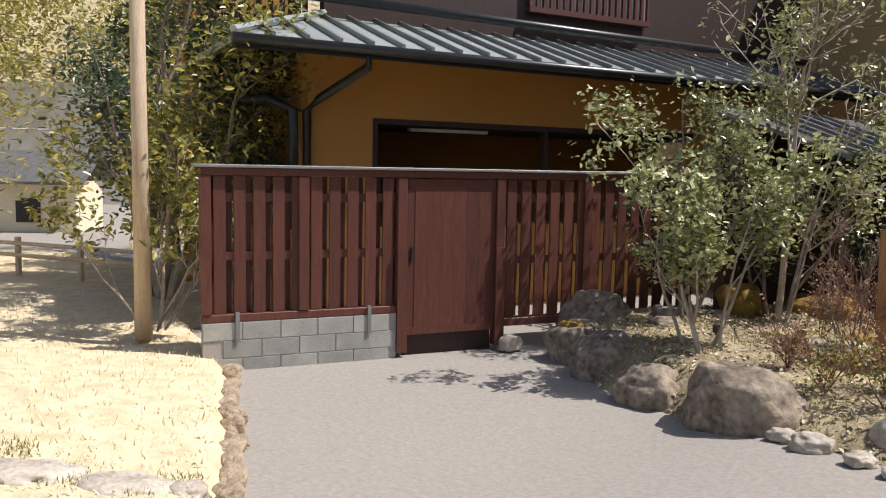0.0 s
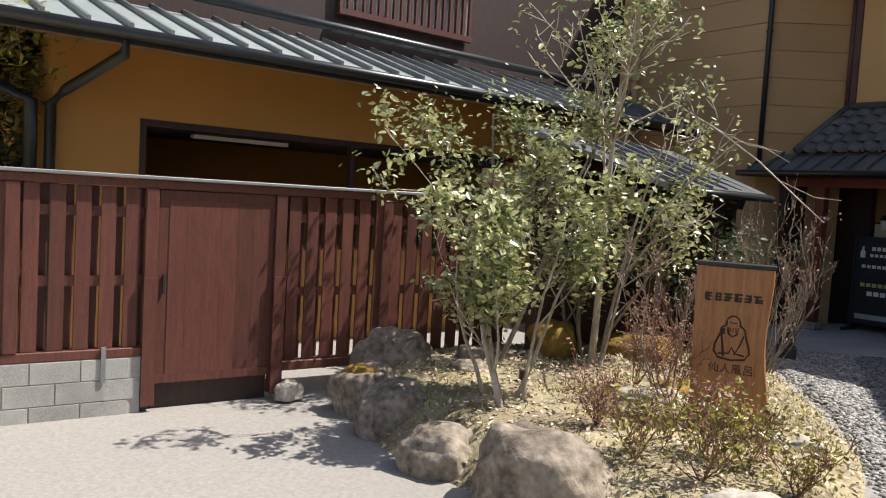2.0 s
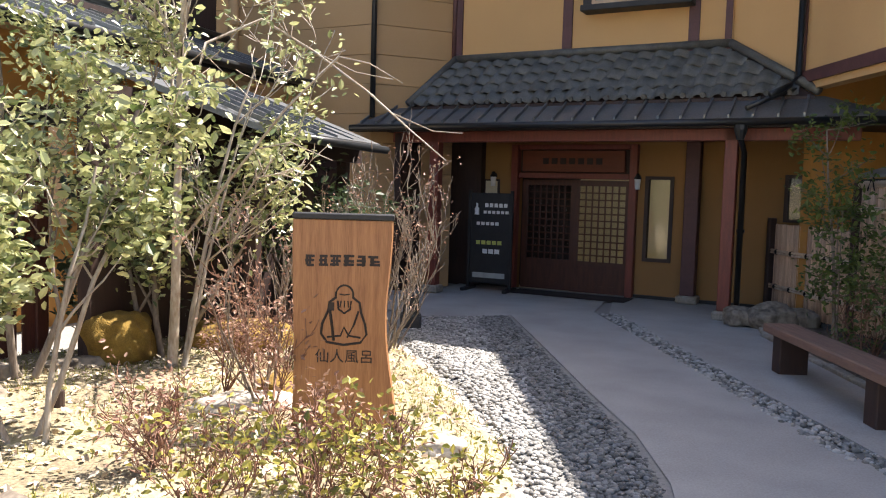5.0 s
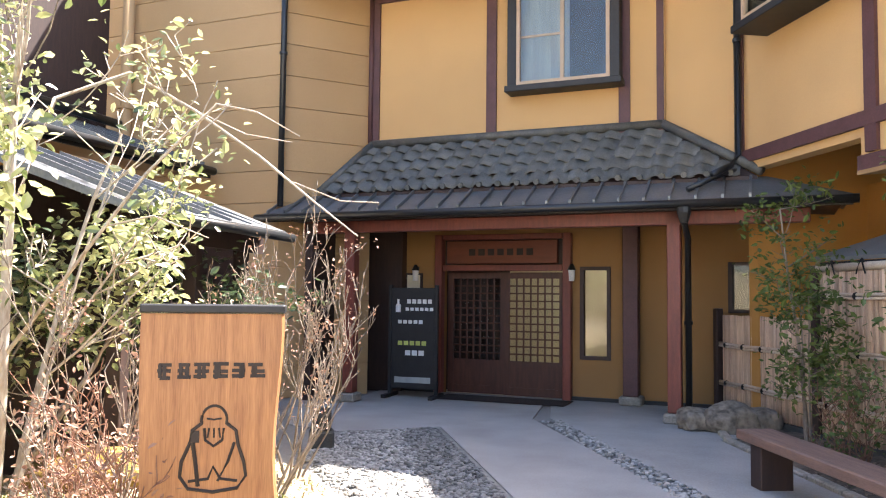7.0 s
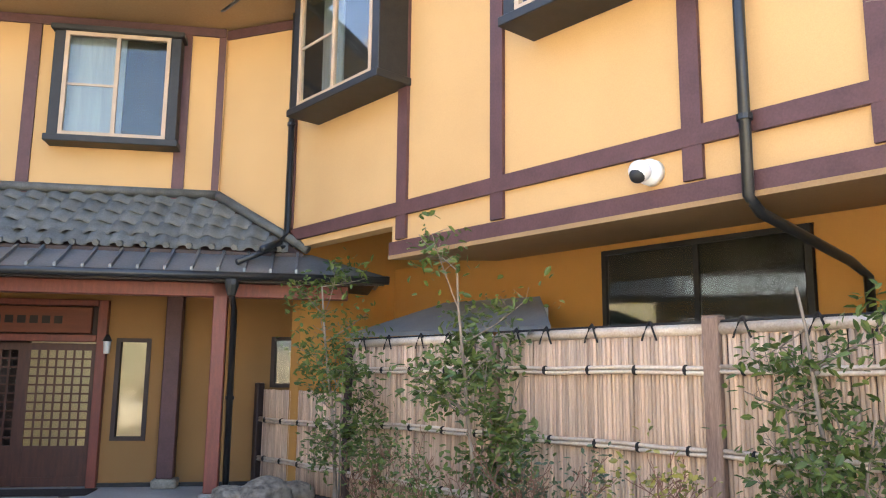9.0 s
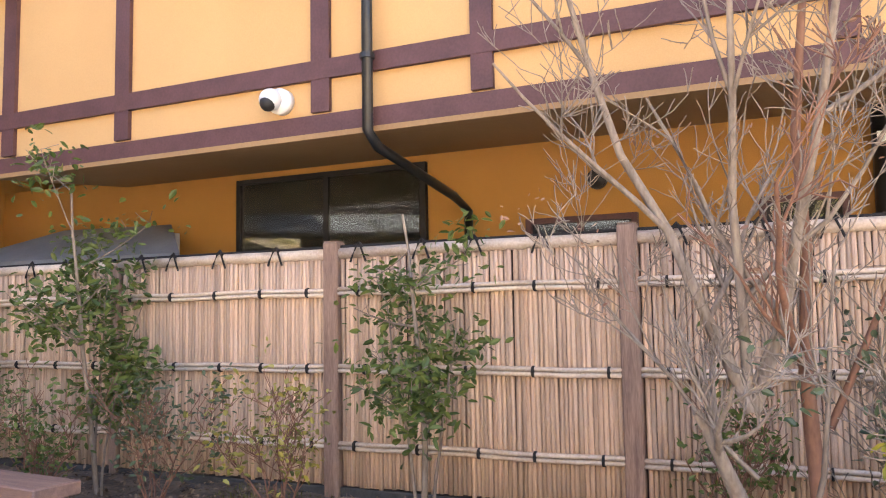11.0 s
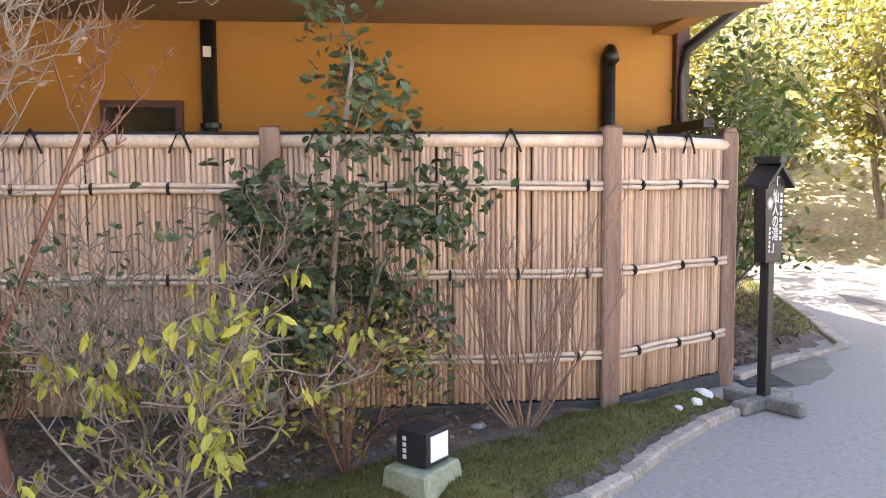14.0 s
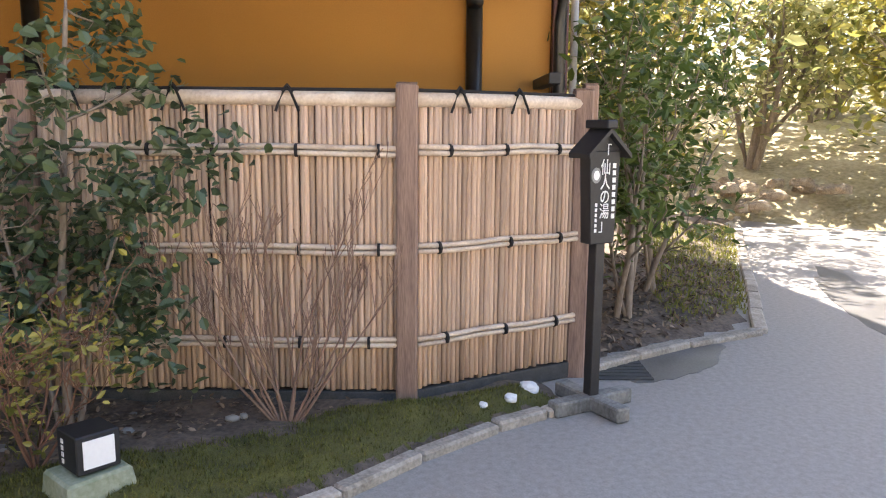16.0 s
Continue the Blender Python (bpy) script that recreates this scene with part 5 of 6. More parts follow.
def wood_sign():
    s = thing("wooden_sign", SGN, "upright orange-brown wooden slab sign with black lettering", "sign")
    out, n = [], 26
    for i in range(n + 1):
        z = 0.02 + 1.36 * i / n
        k = i / n
        out.append((-0.285 + 0.012 * math.sin(k * 5) - 0.012 * (1 - k), 0.285 + 0.022 * math.sin(k * 7 + 1) + 0.035 * (1 - k) ** 2 - 0.02 * k, z))
    bm = bmesh.new()
    prev = None
    for a, b, z in out:
        ring = [bm.verts.new(p) for p in ((a, -0.035, z), (b, -0.035, z), (b + 0.006, 0.035, z), (a - 0.006, 0.035, z))]
        if prev:
            for k in range(4):
                bm.faces.new((prev[k], prev[(k + 1) % 4], ring[(k + 1) % 4], ring[k]))
        else:
            bm.faces.new(ring[::-1])
        prev = ring
    bm.faces.new(prev)
    part("slab", bm, SIGNWOOD, s)
    part("cap", bevel(boxes((-0.30, 0.30, -0.055, 0.055, 1.383, 1.42)), 0.006), BLACK, s, "black metal cap")
    rg = np.random.default_rng(3)
    for i in range(6):
        x = -0.195 + i * 0.076
        bm = bmesh.new()
        for k in range(3):
            w, pz = rg.uniform(0.02, 0.033), 1.14 + (k - 1) * 0.024 + rg.normal(0, 0.003)
            px = x + rg.uniform(-0.006, 0.006)
            box(bm, px - w, px + w, -0.039, -0.0352 - 0.0004 * k, pz - 0.007, pz + 0.008)
        for k in range(2):
            px, h = x + rg.uniform(-0.022, 0.022), rg.uniform(0.022, 0.036)
            box(bm, px - 0.0075, px + 0.0075, -0.040, -0.0347, 1.138 - h, 1.138 + h)
        part("lettering_stroke", bm, INK, s)
    lettering("仙人風呂", 0.088, Matrix.Translation((0.02, -0.037, 0.56)) @ Matrix.Rotation(radians(90), 4, 'X'), INK, s)

    def stroke(pts, r=0.0065):
        part("drawn_line", tube(bmesh.new(), [(x + 0.015, -0.036, z + 0.04) for x, z in pts], r, 5), INK, s)

    stroke([(0.0 + 0.052 * math.cos(a), 0.895 + 0.058 * math.sin(a)) for a in np.linspace(-0.3, math.pi + 0.3, 14)])
    stroke([(-0.05, 0.88), (-0.09, 0.85), (-0.10, 0.79), (-0.13, 0.72), (-0.135, 0.66), (-0.10, 0.61), (0.0, 0.595), (0.1, 0.61), (0.135, 0.66), (0.125, 0.72), (0.10, 0.79), (0.09, 0.85), (0.05, 0.88)], 0.008)
    stroke([(-0.04, 0.86), (-0.035, 0.81), (0.0, 0.785), (0.035, 0.81), (0.04, 0.86)])
    stroke([(-0.1, 0.64), (-0.02, 0.65), (0.0, 0.70), (0.03, 0.65), (0.1, 0.64)])
    stroke([(-0.085, 0.80), (-0.07, 0.70), (-0.06, 0.62)], 0.009)
    stroke([(0.085, 0.80), (0.06, 0.72), (0.02, 0.64)])
    for bx in (-0.02, 0.0, 0.02):
        stroke([(bx, 0.86), (bx * 1.3, 0.82)], 0.004)
    stroke([(-0.03, 0.90), (0.0, 0.895), (0.03, 0.90)], 0.004)
    part("drawn_patch", boxes((-0.08, -0.045, -0.0385, -0.0352, 0.84, 0.89)), INK, s)


wood_sign()

# ---- street sign with a little roof ----
def roofed_sign():
    s = thing("roofed_signpost", flat(9.03, -1.90, -60) @ Matrix.Diagonal((0.76, 0.76, 0.985, 1)), "black wooden signpost with a little gabled roof and white writing", "signpost")
    part("post", bevel(boxes((-0.045, 0.045, -0.045, 0.045, 0.05, 1.2)), 0.006), BLACK, s)
    part("foot", bevel(boxes((-0.38, 0.38, -0.065, 0.065, 0.0, 0.09)), 0.012), FOOT, s, "weathered grey foot timber")
    part("foot", bevel(boxes((-0.065, 0.065, -0.38, 0.38, 0.004, 0.094)), 0.012), FOOT, s, "weathered grey foot timber")
    pn = bmesh.new()
    hexa(pn, [(-0.115, -0.06, 1.02), (0.115, -0.06, 1.02), (0.115, 0.06, 1.02), (-0.115, 0.06, 1.02)], [(-0.15, -0.06, 1.56), (0.15, -0.06, 1.56), (0.15, 0.06, 1.56), (-0.15, 0.06, 1.56)])
    panel = part("panel", bevel(pn, 0.006), BLACK, s)
    g = bmesh.new()
    hexa(g, [(-0.15, -0.06, 1.561), (0.15, -0.06, 1.561), (0.15, 0.06, 1.561), (-0.15, 0.06, 1.561)], [(-0.01, -0.06, 1.66), (0.01, -0.06, 1.66), (0.01, 0.06, 1.66), (-0.01, 0.06, 1.66)])
    part("gable", g, BLACK, s)
    for sx in (-1, 1):
        r = bmesh.new()
        c = [(sx * 0.205, -0.12, 1.545), (0.0, -0.12, 1.69), (0.0, 0.12, 1.69), (sx * 0.205, 0.12, 1.545)]
        slab(r, c if sx > 0 else c[::-1], 0.028)
        part("roof_board", r, BLACK, s)
    part("ridge", bevel(boxes((-0.05, 0.05, -0.13, 0.13, 1.685, 1.735)), 0.008), BLACK, s)
    rx = Matrix.Rotation(radians(90), 4, 'X')
    for ch, z in zip("「仙人の湯」", (1.545, 1.46, 1.375, 1.29, 1.205, 1.125)):
        lettering(ch, 0.098, Matrix.Translation((0.005, -0.062, z)) @ rx, WHITE, s)
    for i in range(8):
        part("lettering_stroke", boxes((0.075, 0.105, -0.064, -0.0605, 1.46 - i * 0.042, 1.488 - i * 0.042)), WHITE, s)
    for i in range(6):
        part("lettering_stroke", boxes((-0.085, -0.065, -0.064, -0.0605, 1.24 - i * 0.03, 1.26 - i * 0.03)), WHITE, s)
    part("emblem", tube(bmesh.new(), [(-0.085, -0.06, 1.42), (-0.085, -0.066, 1.42)], 0.045, 20), AWNING, s, "round grey emblem")
    part("emblem_centre", tube(bmesh.new(), [(-0.085, -0.0665, 1.42), (-0.085, -0.069, 1.42)], 0.028, 16), WHITE, s)


roofed_sign()

# ---- stone lantern with a black box ----
lan = thing("garden_lantern", flat(7.74, 0.52, -42), "black box garden lantern on a greenish stone block", "lantern")
st = bmesh.new()
hexa(st, [(-0.17, -0.16, -0.05), (0.17, -0.16, -0.05), (0.17, 0.16, -0.05), (-0.17, 0.16, -0.05)], [(-0.15, -0.13, 0.19), (0.13, -0.13, 0.20), (0.13, 0.13, 0.2), (-0.15, 0.13, 0.19)])
part("stone_block", bevel(st, 0.012), material("mossy_grey_stone", (0.36, 0.38, 0.28), (0.22, 0.25, 0.15), 0.9, 6, 0.7, 50), lan, "greenish rough stone block")
part("box", bevel(boxes((-0.095, 0.095, -0.095, 0.095, 0.205, 0.375)), 0.006), BLACK, lan)
part("light_panel", boxes((-0.068, 0.068, -0.1, -0.0955, 0.228, 0.352)), PANEL, lan, "white light panel")
for i in range(4):
    part("lettering_bar", boxes((-0.0985, -0.0955, 0.03, 0.05, 0.32 - i * 0.03, 0.34 - i * 0.03)), WHITE, lan)
sl = thing("path_lantern", Matrix.Translation((3.9, 10.35, 0.0)), "small dark stone lantern beside the gravel", "lantern")
part("base", bevel(boxes((-0.12, 0.12, -0.12, 0.12, 0, 0.2)), 0.02), BOARD, sl)
part("box", bevel(boxes((-0.09, 0.09, -0.09, 0.09, 0.2, 0.4)), 0.01), BLACK, sl)

# ---- bench ----
bn = thing("bench", flat(7.28, 7.55, 85), "long dark brown wooden bench on block legs", "bench")
part("seat", bevel(boxes((-1.15, 1.15, -0.15, 0.15, 0.35, 0.43)), 0.01), material("brown_bench_wood", (0.26, 0.16, 0.12), (0.15, 0.09, 0.07), 0.6, 4, 0.3, 40, stretch=(0.6, 6, 6)), bn)
for x in (-0.85, 0.85):
    part("leg", bevel(boxes((x - 0.09, x + 0.09, -0.13, 0.13, 0.0, 0.349)), 0.008), DARKWOOD, bn)
for x, y, s in ((8.05, 11.05, 0.2), (8.4, 10.9, 0.28), (8.75, 10.9, 0.22)):
    solid("edging_rock", rock_mesh("edging_rock", s, s * 0.8, s * 0.8, x * 3, ROCK), None, Matrix.Translation((x, y, 0.1)), "dark brown rock beside the porch", "rock", group="edging rocks")
for x, y, s in ((9.02, -1.42, 0.045), (9.2, -1.55, 0.07), (8.9, -1.25, 0.03)):
    solid("white_stone", rock_mesh("white_stone", s, s * 0.8, s * 0.6, x * 7, WHITE), None, Matrix.Translation((x, y, 0.06)), "small white stone at the foot of the fence", "stone", group="white stones")
solid("drain_grate", boxes(*[(9.55 + i * 0.07, 9.6 + i * 0.07, -2.42, -2.05, 0.002, 0.012) for i in range(7)]), BOARD, I4, "steel drain grate in the asphalt", "drain grate")

# ---- garden rocks ----
def garden_rock(x, y, sx, sy, sz, seed, rot, mat, label, z=0.0):
    solid("garden_rock", rock_mesh("garden_rock", sx, sy, sz, seed, mat), None, flat(x, y, rot, ground_z(x, y) + sz * 0.3 + z), label, "rock", group="garden rocks")


garden_rock(-0.02, 6.9, 0.42, 0.36, 0.50, 1.3, 20, ROCK, "large brown weathered rock by the fence", 0.05)
garden_rock(0.16, 6.1, 0.34, 0.30, 0.36, 2.9, 60, ROCK, "dark rock with a golden moss cap")
garden_rock(0.70, 5.62, 0.35, 0.32, 0.36, 4.1, 10, ROCK, "rounded brown rock beside the drive")
garden_rock(1.45, 4.92, 0.40, 0.28, 0.25, 5.7, -20, ROCK, "low brown rock beside the drive")
garden_rock(2.38, 4.38, 0.50, 0.36, 0.38, 6.6, -15, ROCK, "big rounded grey-brown rock beside the drive")
garden_rock(3.62, 4.0, 0.30, 0.2, 0.20, 8.2, 10, PALEROCK, "pale sunlit rock beside the drive", 0.03)
garden_rock(0.75, 7.3, 0.2, 0.15, 0.14, 9.1, 30, ROCK, "small dark garden rock", 0.35)
garden_rock(1.3, 7.9, 0.42, 0.13, 0.06, 10.1, 30, ROCK, "flat stepping rock in the mound", 0.38)
garden_rock(0.95, 6.7, 0.2, 0.15, 0.12, 12.1, 40, ROCK, "small dark garden rock", 0.36)
garden_rock(2.75, 6.6, 0.34, 0.16, 0.08, 13.1, 20, PALEROCK, "flat pale rock in the mound", 0.2)
garden_rock(4.0, 5.75, 0.14, 0.1, 0.09, 14.3, 0, PALEROCK, "small pale rock at the sign's foot", 0.1)
garden_rock(3.66, 5.85, 0.16, 0.1, 0.09, 15.3, 0, PALEROCK, "small pale rock at the sign's foot", 0.1)
for x, y, s, sd in ((3.3, 3.6, 0.10, 1), (3.5, 3.45, 0.08, 2), (3.72, 3.4, 0.09, 3), (2.75, 3.98, 0.11, 4), (2.98, 3.82, 0.15, 5), (3.95, 3.45, 0.07, 6)):
    solid("edging_stone", rock_mesh("edging_stone", s, s * 0.8, s * 0.55, sd * 3.3, PALEROCK), None, flat(x, y, sd * 40, ground_z(x, y) + 0.03), "small rounded stone at the mound's edge", "stone", group="edging stones")
for x, y, z, sx, sz, sd in ((1.42, 8.1, 0.25, 0.34, 0.27, 2.2), (2.3, 8.75, 0.18, 0.5, 0.2, 3.8), (0.12, 6.08, 0.03, 0.25, 0.14, 5.0), (3.0, 7.1, 0.13, 0.3, 0.1, 6.1)):
    solid("moss_mound", rock_mesh("moss_mound", sx, sx * 0.8, sz, sd, MOSS), None, flat(x, y, sd * 50, z), "rounded clump of golden moss", "moss", group="moss clumps")
stub = thing("garden_stub", Matrix.Translation((1.56, 6.55, 0.1)), "short dark wooden stub in the mound", "stub")
part("stub_body", tube(bmesh.new(), [(0, 0, 0), (0, 0, 0.14)], 0.04, 10), DARKWOOD, stub)

# stone edging of the straw lawn
rng = np.random.default_rng(21)
edge = tagged(new("lawn_edging"), "rough stone edging of the straw lawn", "edging", "", "structure")
estones = [rock_mesh("stone", 0.19, 0.09, 0.11, 20 + i * 2.3, EDGING) for i in range(4)]
for (ax, ay), (bx, by) in zip(STRAW_EDGE[1:], STRAW_EDGE[2:]):
    n = max(1, int(math.hypot(bx - ax, by - ay) / 0.27))
    for i in range(n):
        k = (i + rng.uniform(0.3, 0.7)) / n
        x, y = ax + (bx - ax) * k, ay + (by - ay) * k
        o = part("stone", estones[rng.integers(4)], EDGING, edge)
        o.matrix_local = flat(x, y, math.degrees(math.atan2(by - ay, bx - ax)) + rng.normal(0, 25), ground_z(x, y) + rng.uniform(-0.02, 0.03)) @ Matrix.Diagonal((rng.uniform(0.5, 1.3), rng.uniform(0.6, 1.2), rng.uniform(0.6, 1.15), 1))

for x, y, sx, sy, sd in ((-0.42, 0.02, 0.36, 0.2, 31), (0.12, 0.25, 0.3, 0.16, 32), (0.42, 0.48, 0.12, 0.1, 33), (-0.95, -0.2, 0.25, 0.16, 34)):
    solid("lawn_stone", rock_mesh("lawn_stone", sx, sy, 0.07, sd * 1.7, PALEROCK), None, flat(x, y, 30, ground_z(x, y) + 0.15), "flat grey stone sunk in the straw lawn", "stone", group="lawn stones")

# ---- stuff: straw, pebbles, litter, moss ----
rng = np.random.default_rng(8)
near_straw = [(-4.4, 4.2), (-2.8, 3.4), (-1.6, 2.4), (-0.8, 1.7), (0.1, 0.9), (0.6, 0.4), (0.4, -1.2), (-1.5, -0.8), (-6.5, 1.5), (-8, 5), (-5.5, 5.2)]
sp = sample(near_straw, 9000, rng)
solid("straw_strands", blades("straw_strands", sp, [straw_h(x, y) - 0.005 for x, y in sp], 0.07, STRANDS, rng, 1.15), None, I4, "loose dry straw strands on the lawn", "straw", "stuff")
sp = [(cx + rng.normal(0, 0.09), cy + rng.normal(0, 0.09)) for cx, cy in ((-0.75, 0.12), (-0.15, 0.12), (-0.2, 0.2), (0.3, 0.35), (-0.9, 0.25), (0.35, 0.55)) for _ in range(110)]
solid("lawn_tufts", blades("lawn_tufts", sp, [straw_h(x, y) - 0.005 for x, y in sp], 0.055, GRASS, rng, 0.7), None, I4, "green grass tufts between the lawn stones", "grass", "stuff")
gp = sample(GRAVEL, 11500, rng)
# Split along the eave's shadow edge: sun and shade put into pebble colour.
pale = [(x, y) for x, y in gp if x < 4.75 + 0.25 * noise.noise((x, y, 0))]
dark = [(x, y) for x, y in gp if x >= 4.75 + 0.25 * noise.noise((x, y, 0))]
solid("sunlit_gravel", pebble_mesh("sunlit_gravel", [(x, y, gravel_h(x, y) + 0.008) for x, y in pale], rng.uniform(0.012, 0.032, len(pale)), PEBBLEWHITE, rng), None, I4, "grey pebbles at the mound's foot, coloured paler as sunlit", "gravel", "stuff")
solid("shaded_gravel", pebble_mesh("shaded_gravel", [(x, y, gravel_h(x, y) + 0.008) for x, y in dark], rng.uniform(0.012, 0.032, len(dark)), PEBBLEGREY, rng), None, I4, "pebbles beside the path, coloured darker as shaded", "gravel", "stuff")
cp = [(rng.uniform(6.48 + (0.1 if y < 6 else 0), 6.73), y) for y in rng.uniform(4.0, 11.8, 1400)]
solid("channel_pebbles", pebble_mesh("channel_pebbles", [(x, y, 0.016) for x, y in cp], rng.uniform(0.014, 0.034, len(cp)), PEBBLEWHITE, rng), None, I4, "white pebbles in the drain channel", "gravel", "stuff")
sp = sample(GARDEN, 5200, rng)
solid("leaf_litter", leaf_mesh("leaf_litter", [(x, y, garden_h(x, y) + 0.012) for x, y in sp], 0.05, LITTER, rng, 0.5, 0.0, 1.5), None, I4, "dry fallen leaves on the mound", "leaf litter", "stuff")
sp = [p for p in sample(GARDEN, 16000, rng) if noise.noise((p[0] * 1.6, p[1] * 1.6, 4.0)) > -0.1]
solid("moss_tufts", blades("moss_tufts", sp, [garden_h(x, y) - 0.005 for x, y in sp], 0.055, GRASS, rng, 0.8), None, I4, "golden green moss and grass tufts on the mound", "moss", "stuff")
sp = [p for p in sample(CARPET, 20000, rng)]
solid("moss_fibres", blades("moss_fibres", sp, [carpet_h(x, y) - 0.004 for x, y in sp], 0.035, MOSSBLADE, rng, 0.7), None, I4, "dense yellow-green moss fibres along the kerb", "moss", "stuff")
sp = sample([(8.95, -0.7), (8.3, 0.5), (7.3, 2), (7.6, 5), (7.9, 9), (8.95, 9)], 4200, rng)
solid("bed_litter", leaf_mesh("bed_litter", [(x, y, bed_h(x, y) + 0.01) for x, y in sp], 0.04, DARKLITTER, rng, 0.5, 0.0, 1.5), None, I4, "fallen leaves under the bamboo fence", "leaf litter", "stuff")
sp = [p for p in sample([(7.4, 1.5), (7.35, 3), (7.6, 6.5), (8.9, 6.5), (8.9, 0.5), (8.3, 0.8)], 9000, rng) if noise.noise((p[0] * 1.1, p[1] * 1.1, 2.0)) > 0.08]
solid("bed_moss", blades("bed_moss", sp, [bed_h(x, y) - 0.004 for x, y in sp], 0.05, MOSSBLADE, rng, 0.8), None, I4, "patches of moss and weeds under the fence", "moss", "stuff")
sp = sample([(8.9, -0.6), (8.5, 0.4), (7.5, 1.8), (7.6, 6), (8.9, 6)], 130, rng)
solid("bed_rubble", pebble_mesh("bed_rubble", [(x, y, bed_h(x, y) + 0.006) for x, y in sp], rng.uniform(0.01, 0.045, len(sp)), PEBBLEGREY, rng), None, I4, "small stones scattered in the soil bed", "gravel", "stuff")
sp = sample([(9.8, -2.0), (11.3, -3.6), (13.8, -4.5), (13.5, -1.5), (10.5, -1.8)], 2600, rng)
solid("roadside_litter", leaf_mesh("roadside_litter", [(x, y, road_h(x, y) + 0.01) for x, y in sp], 0.06, DARKLITTER, rng, 0.5, 0.0, 1.2), None, I4, "fallen leaves in the roadside bed", "leaf litter", "stuff")
sp = sample([(10.8, -2.9), (11.5, -3.8), (17.5, -5.8), (16.5, -4.0), (12, -3.0)], 6000, rng)
solid("roadside_moss", blades("roadside_moss", sp, [road_h(x, y) - 0.01 for x, y in sp], 0.09, GRASS, rng, 0.8), None, I4, "sunlit moss and grass along the kerb", "grass", "stuff")

# ---- plants of the forecourt garden ----
def up(a, b, c=1.0):
    return (a, b, c)


R = np.random.default_rng
plant("camellia_shrub", "leafy sunlit camellia shrub with several pale stems", "shrub", (1.58, 5.85, 0.1), [((0.12, -0.35, 0), up(-0.42, 0.25), 1.55, 0.028), ((0, 0, 0), up(-0.3, -0.1), 1.45, 0.02), ((0.1, 0.1, 0), up(0.15, 0.3), 1.6, 0.022), ((-0.2, 0.1, 0), up(-0.45, 0.1), 1.3, 0.022), ((0.2, 0.0, 0), up(0.2, -0.1), 1.6, 0.02)], R(31), PALEBARK, LEAF_GLOSS, 4600, 0.074, 0.58, 0.14, 3, 0.5, 0.2, 0.1, (2, 4), 0.5, 0.1, 0.75, min_r=0.004)
plant("young_tree", "slender pale-barked tree with long bare arching twigs", "tree", (1.95, 7.75, 0.08), [((0, 0, 0), up(0.02, 0.02), 3.0, 0.045), ((0.08, 0.02, 0), up(0.12, 0.15), 2.6, 0.024), ((0.1, -0.05, 0), up(0.25, 0.1), 2.3, 0.018)], R(33), PALEBARK, LEAF_GLOSS, 1000, 0.08, 0.5, 0.2, 3, 0.55, 0.12, 0.07, (3, 5), 0.45, 0.1, 0.6, min_r=0.0045)
tw = thing("arching_branch", Matrix.Translation((1.95, 7.75, 0.0)), "long bare sunlit branch arching over the sign", "branch")
bm = bmesh.new()
tube(bm, [(0.02, 0.0, 1.9), (0.2, 0.2, 2.72), (0.6, 0.42, 2.97), (1.05, 0.28, 2.7), (1.5, 0.0, 2.36), (1.85, -0.5, 2.02), (2.08, -0.9, 1.8)], [0.018, 0.016, 0.013, 0.011, 0.009, 0.006, 0.004], 6)
tube(bm, [(1.05, 0.28, 2.7), (1.4, 0.1, 2.52), (1.7, 0.0, 2.46)], [0.007, 0.005, 0.003], 5)
tube(bm, [(1.72, -0.3, 2.16), (2.0, -0.6, 2.02), (2.2, -0.75, 2.0)], [0.006, 0.004, 0.003], 5)
tube(bm, [(0.05, -0.05, 1.1), (0.5, -0.35, 1.62), (0.95, -0.7, 2.12), (1.34, -0.92, 2.47), (1.55, -1.0, 2.42), (1.77, -1.07, 2.29)], [0.013, 0.011, 0.009, 0.007, 0.005, 0.003], 6)
tube(bm, [(0.7, -0.5, 1.85), (1.0, -0.7, 1.9), (1.3, -0.8, 1.78)], [0.006, 0.005, 0.003], 5)
part("bough", bm, PALEBARK, tw, "", True)
plant("camellia_shrub", "glossy leafed shrub growing behind the mound", "shrub", (1.75, 8.2, 0.05), [((0, 0, 0), up(-0.1, 0.0), 1.9, 0.03), ((0.1, 0, 0), up(0.3, 0.0), 1.8, 0.025), ((-0.1, 0, 0), up(-0.35, 0.1), 2.2, 0.025)], R(35), BARK, LEAF_GLOSS, 3600, 0.075, 0.5, 0.2, 3, 0.5, 0.2, 0.1, (2, 4), 0.5, 0.1, 0.7)
plant("tall_shrub", "sunlit shrub with bright leaves above the fence", "shrub", (0.95, 7.3, 0.05), [((0, 0, 0), up(0.05, -0.05), 2.7, 0.03), ((0.1, 0, 0), up(0.2, 0.1), 2.9, 0.03)], R(36), BARK, LEAF_GLOSS, 2600, 0.07, 0.5, 0.2, 3, 0.45, 0.25, 0.1, (2, 4), 0.42, 0.0, 1.4)
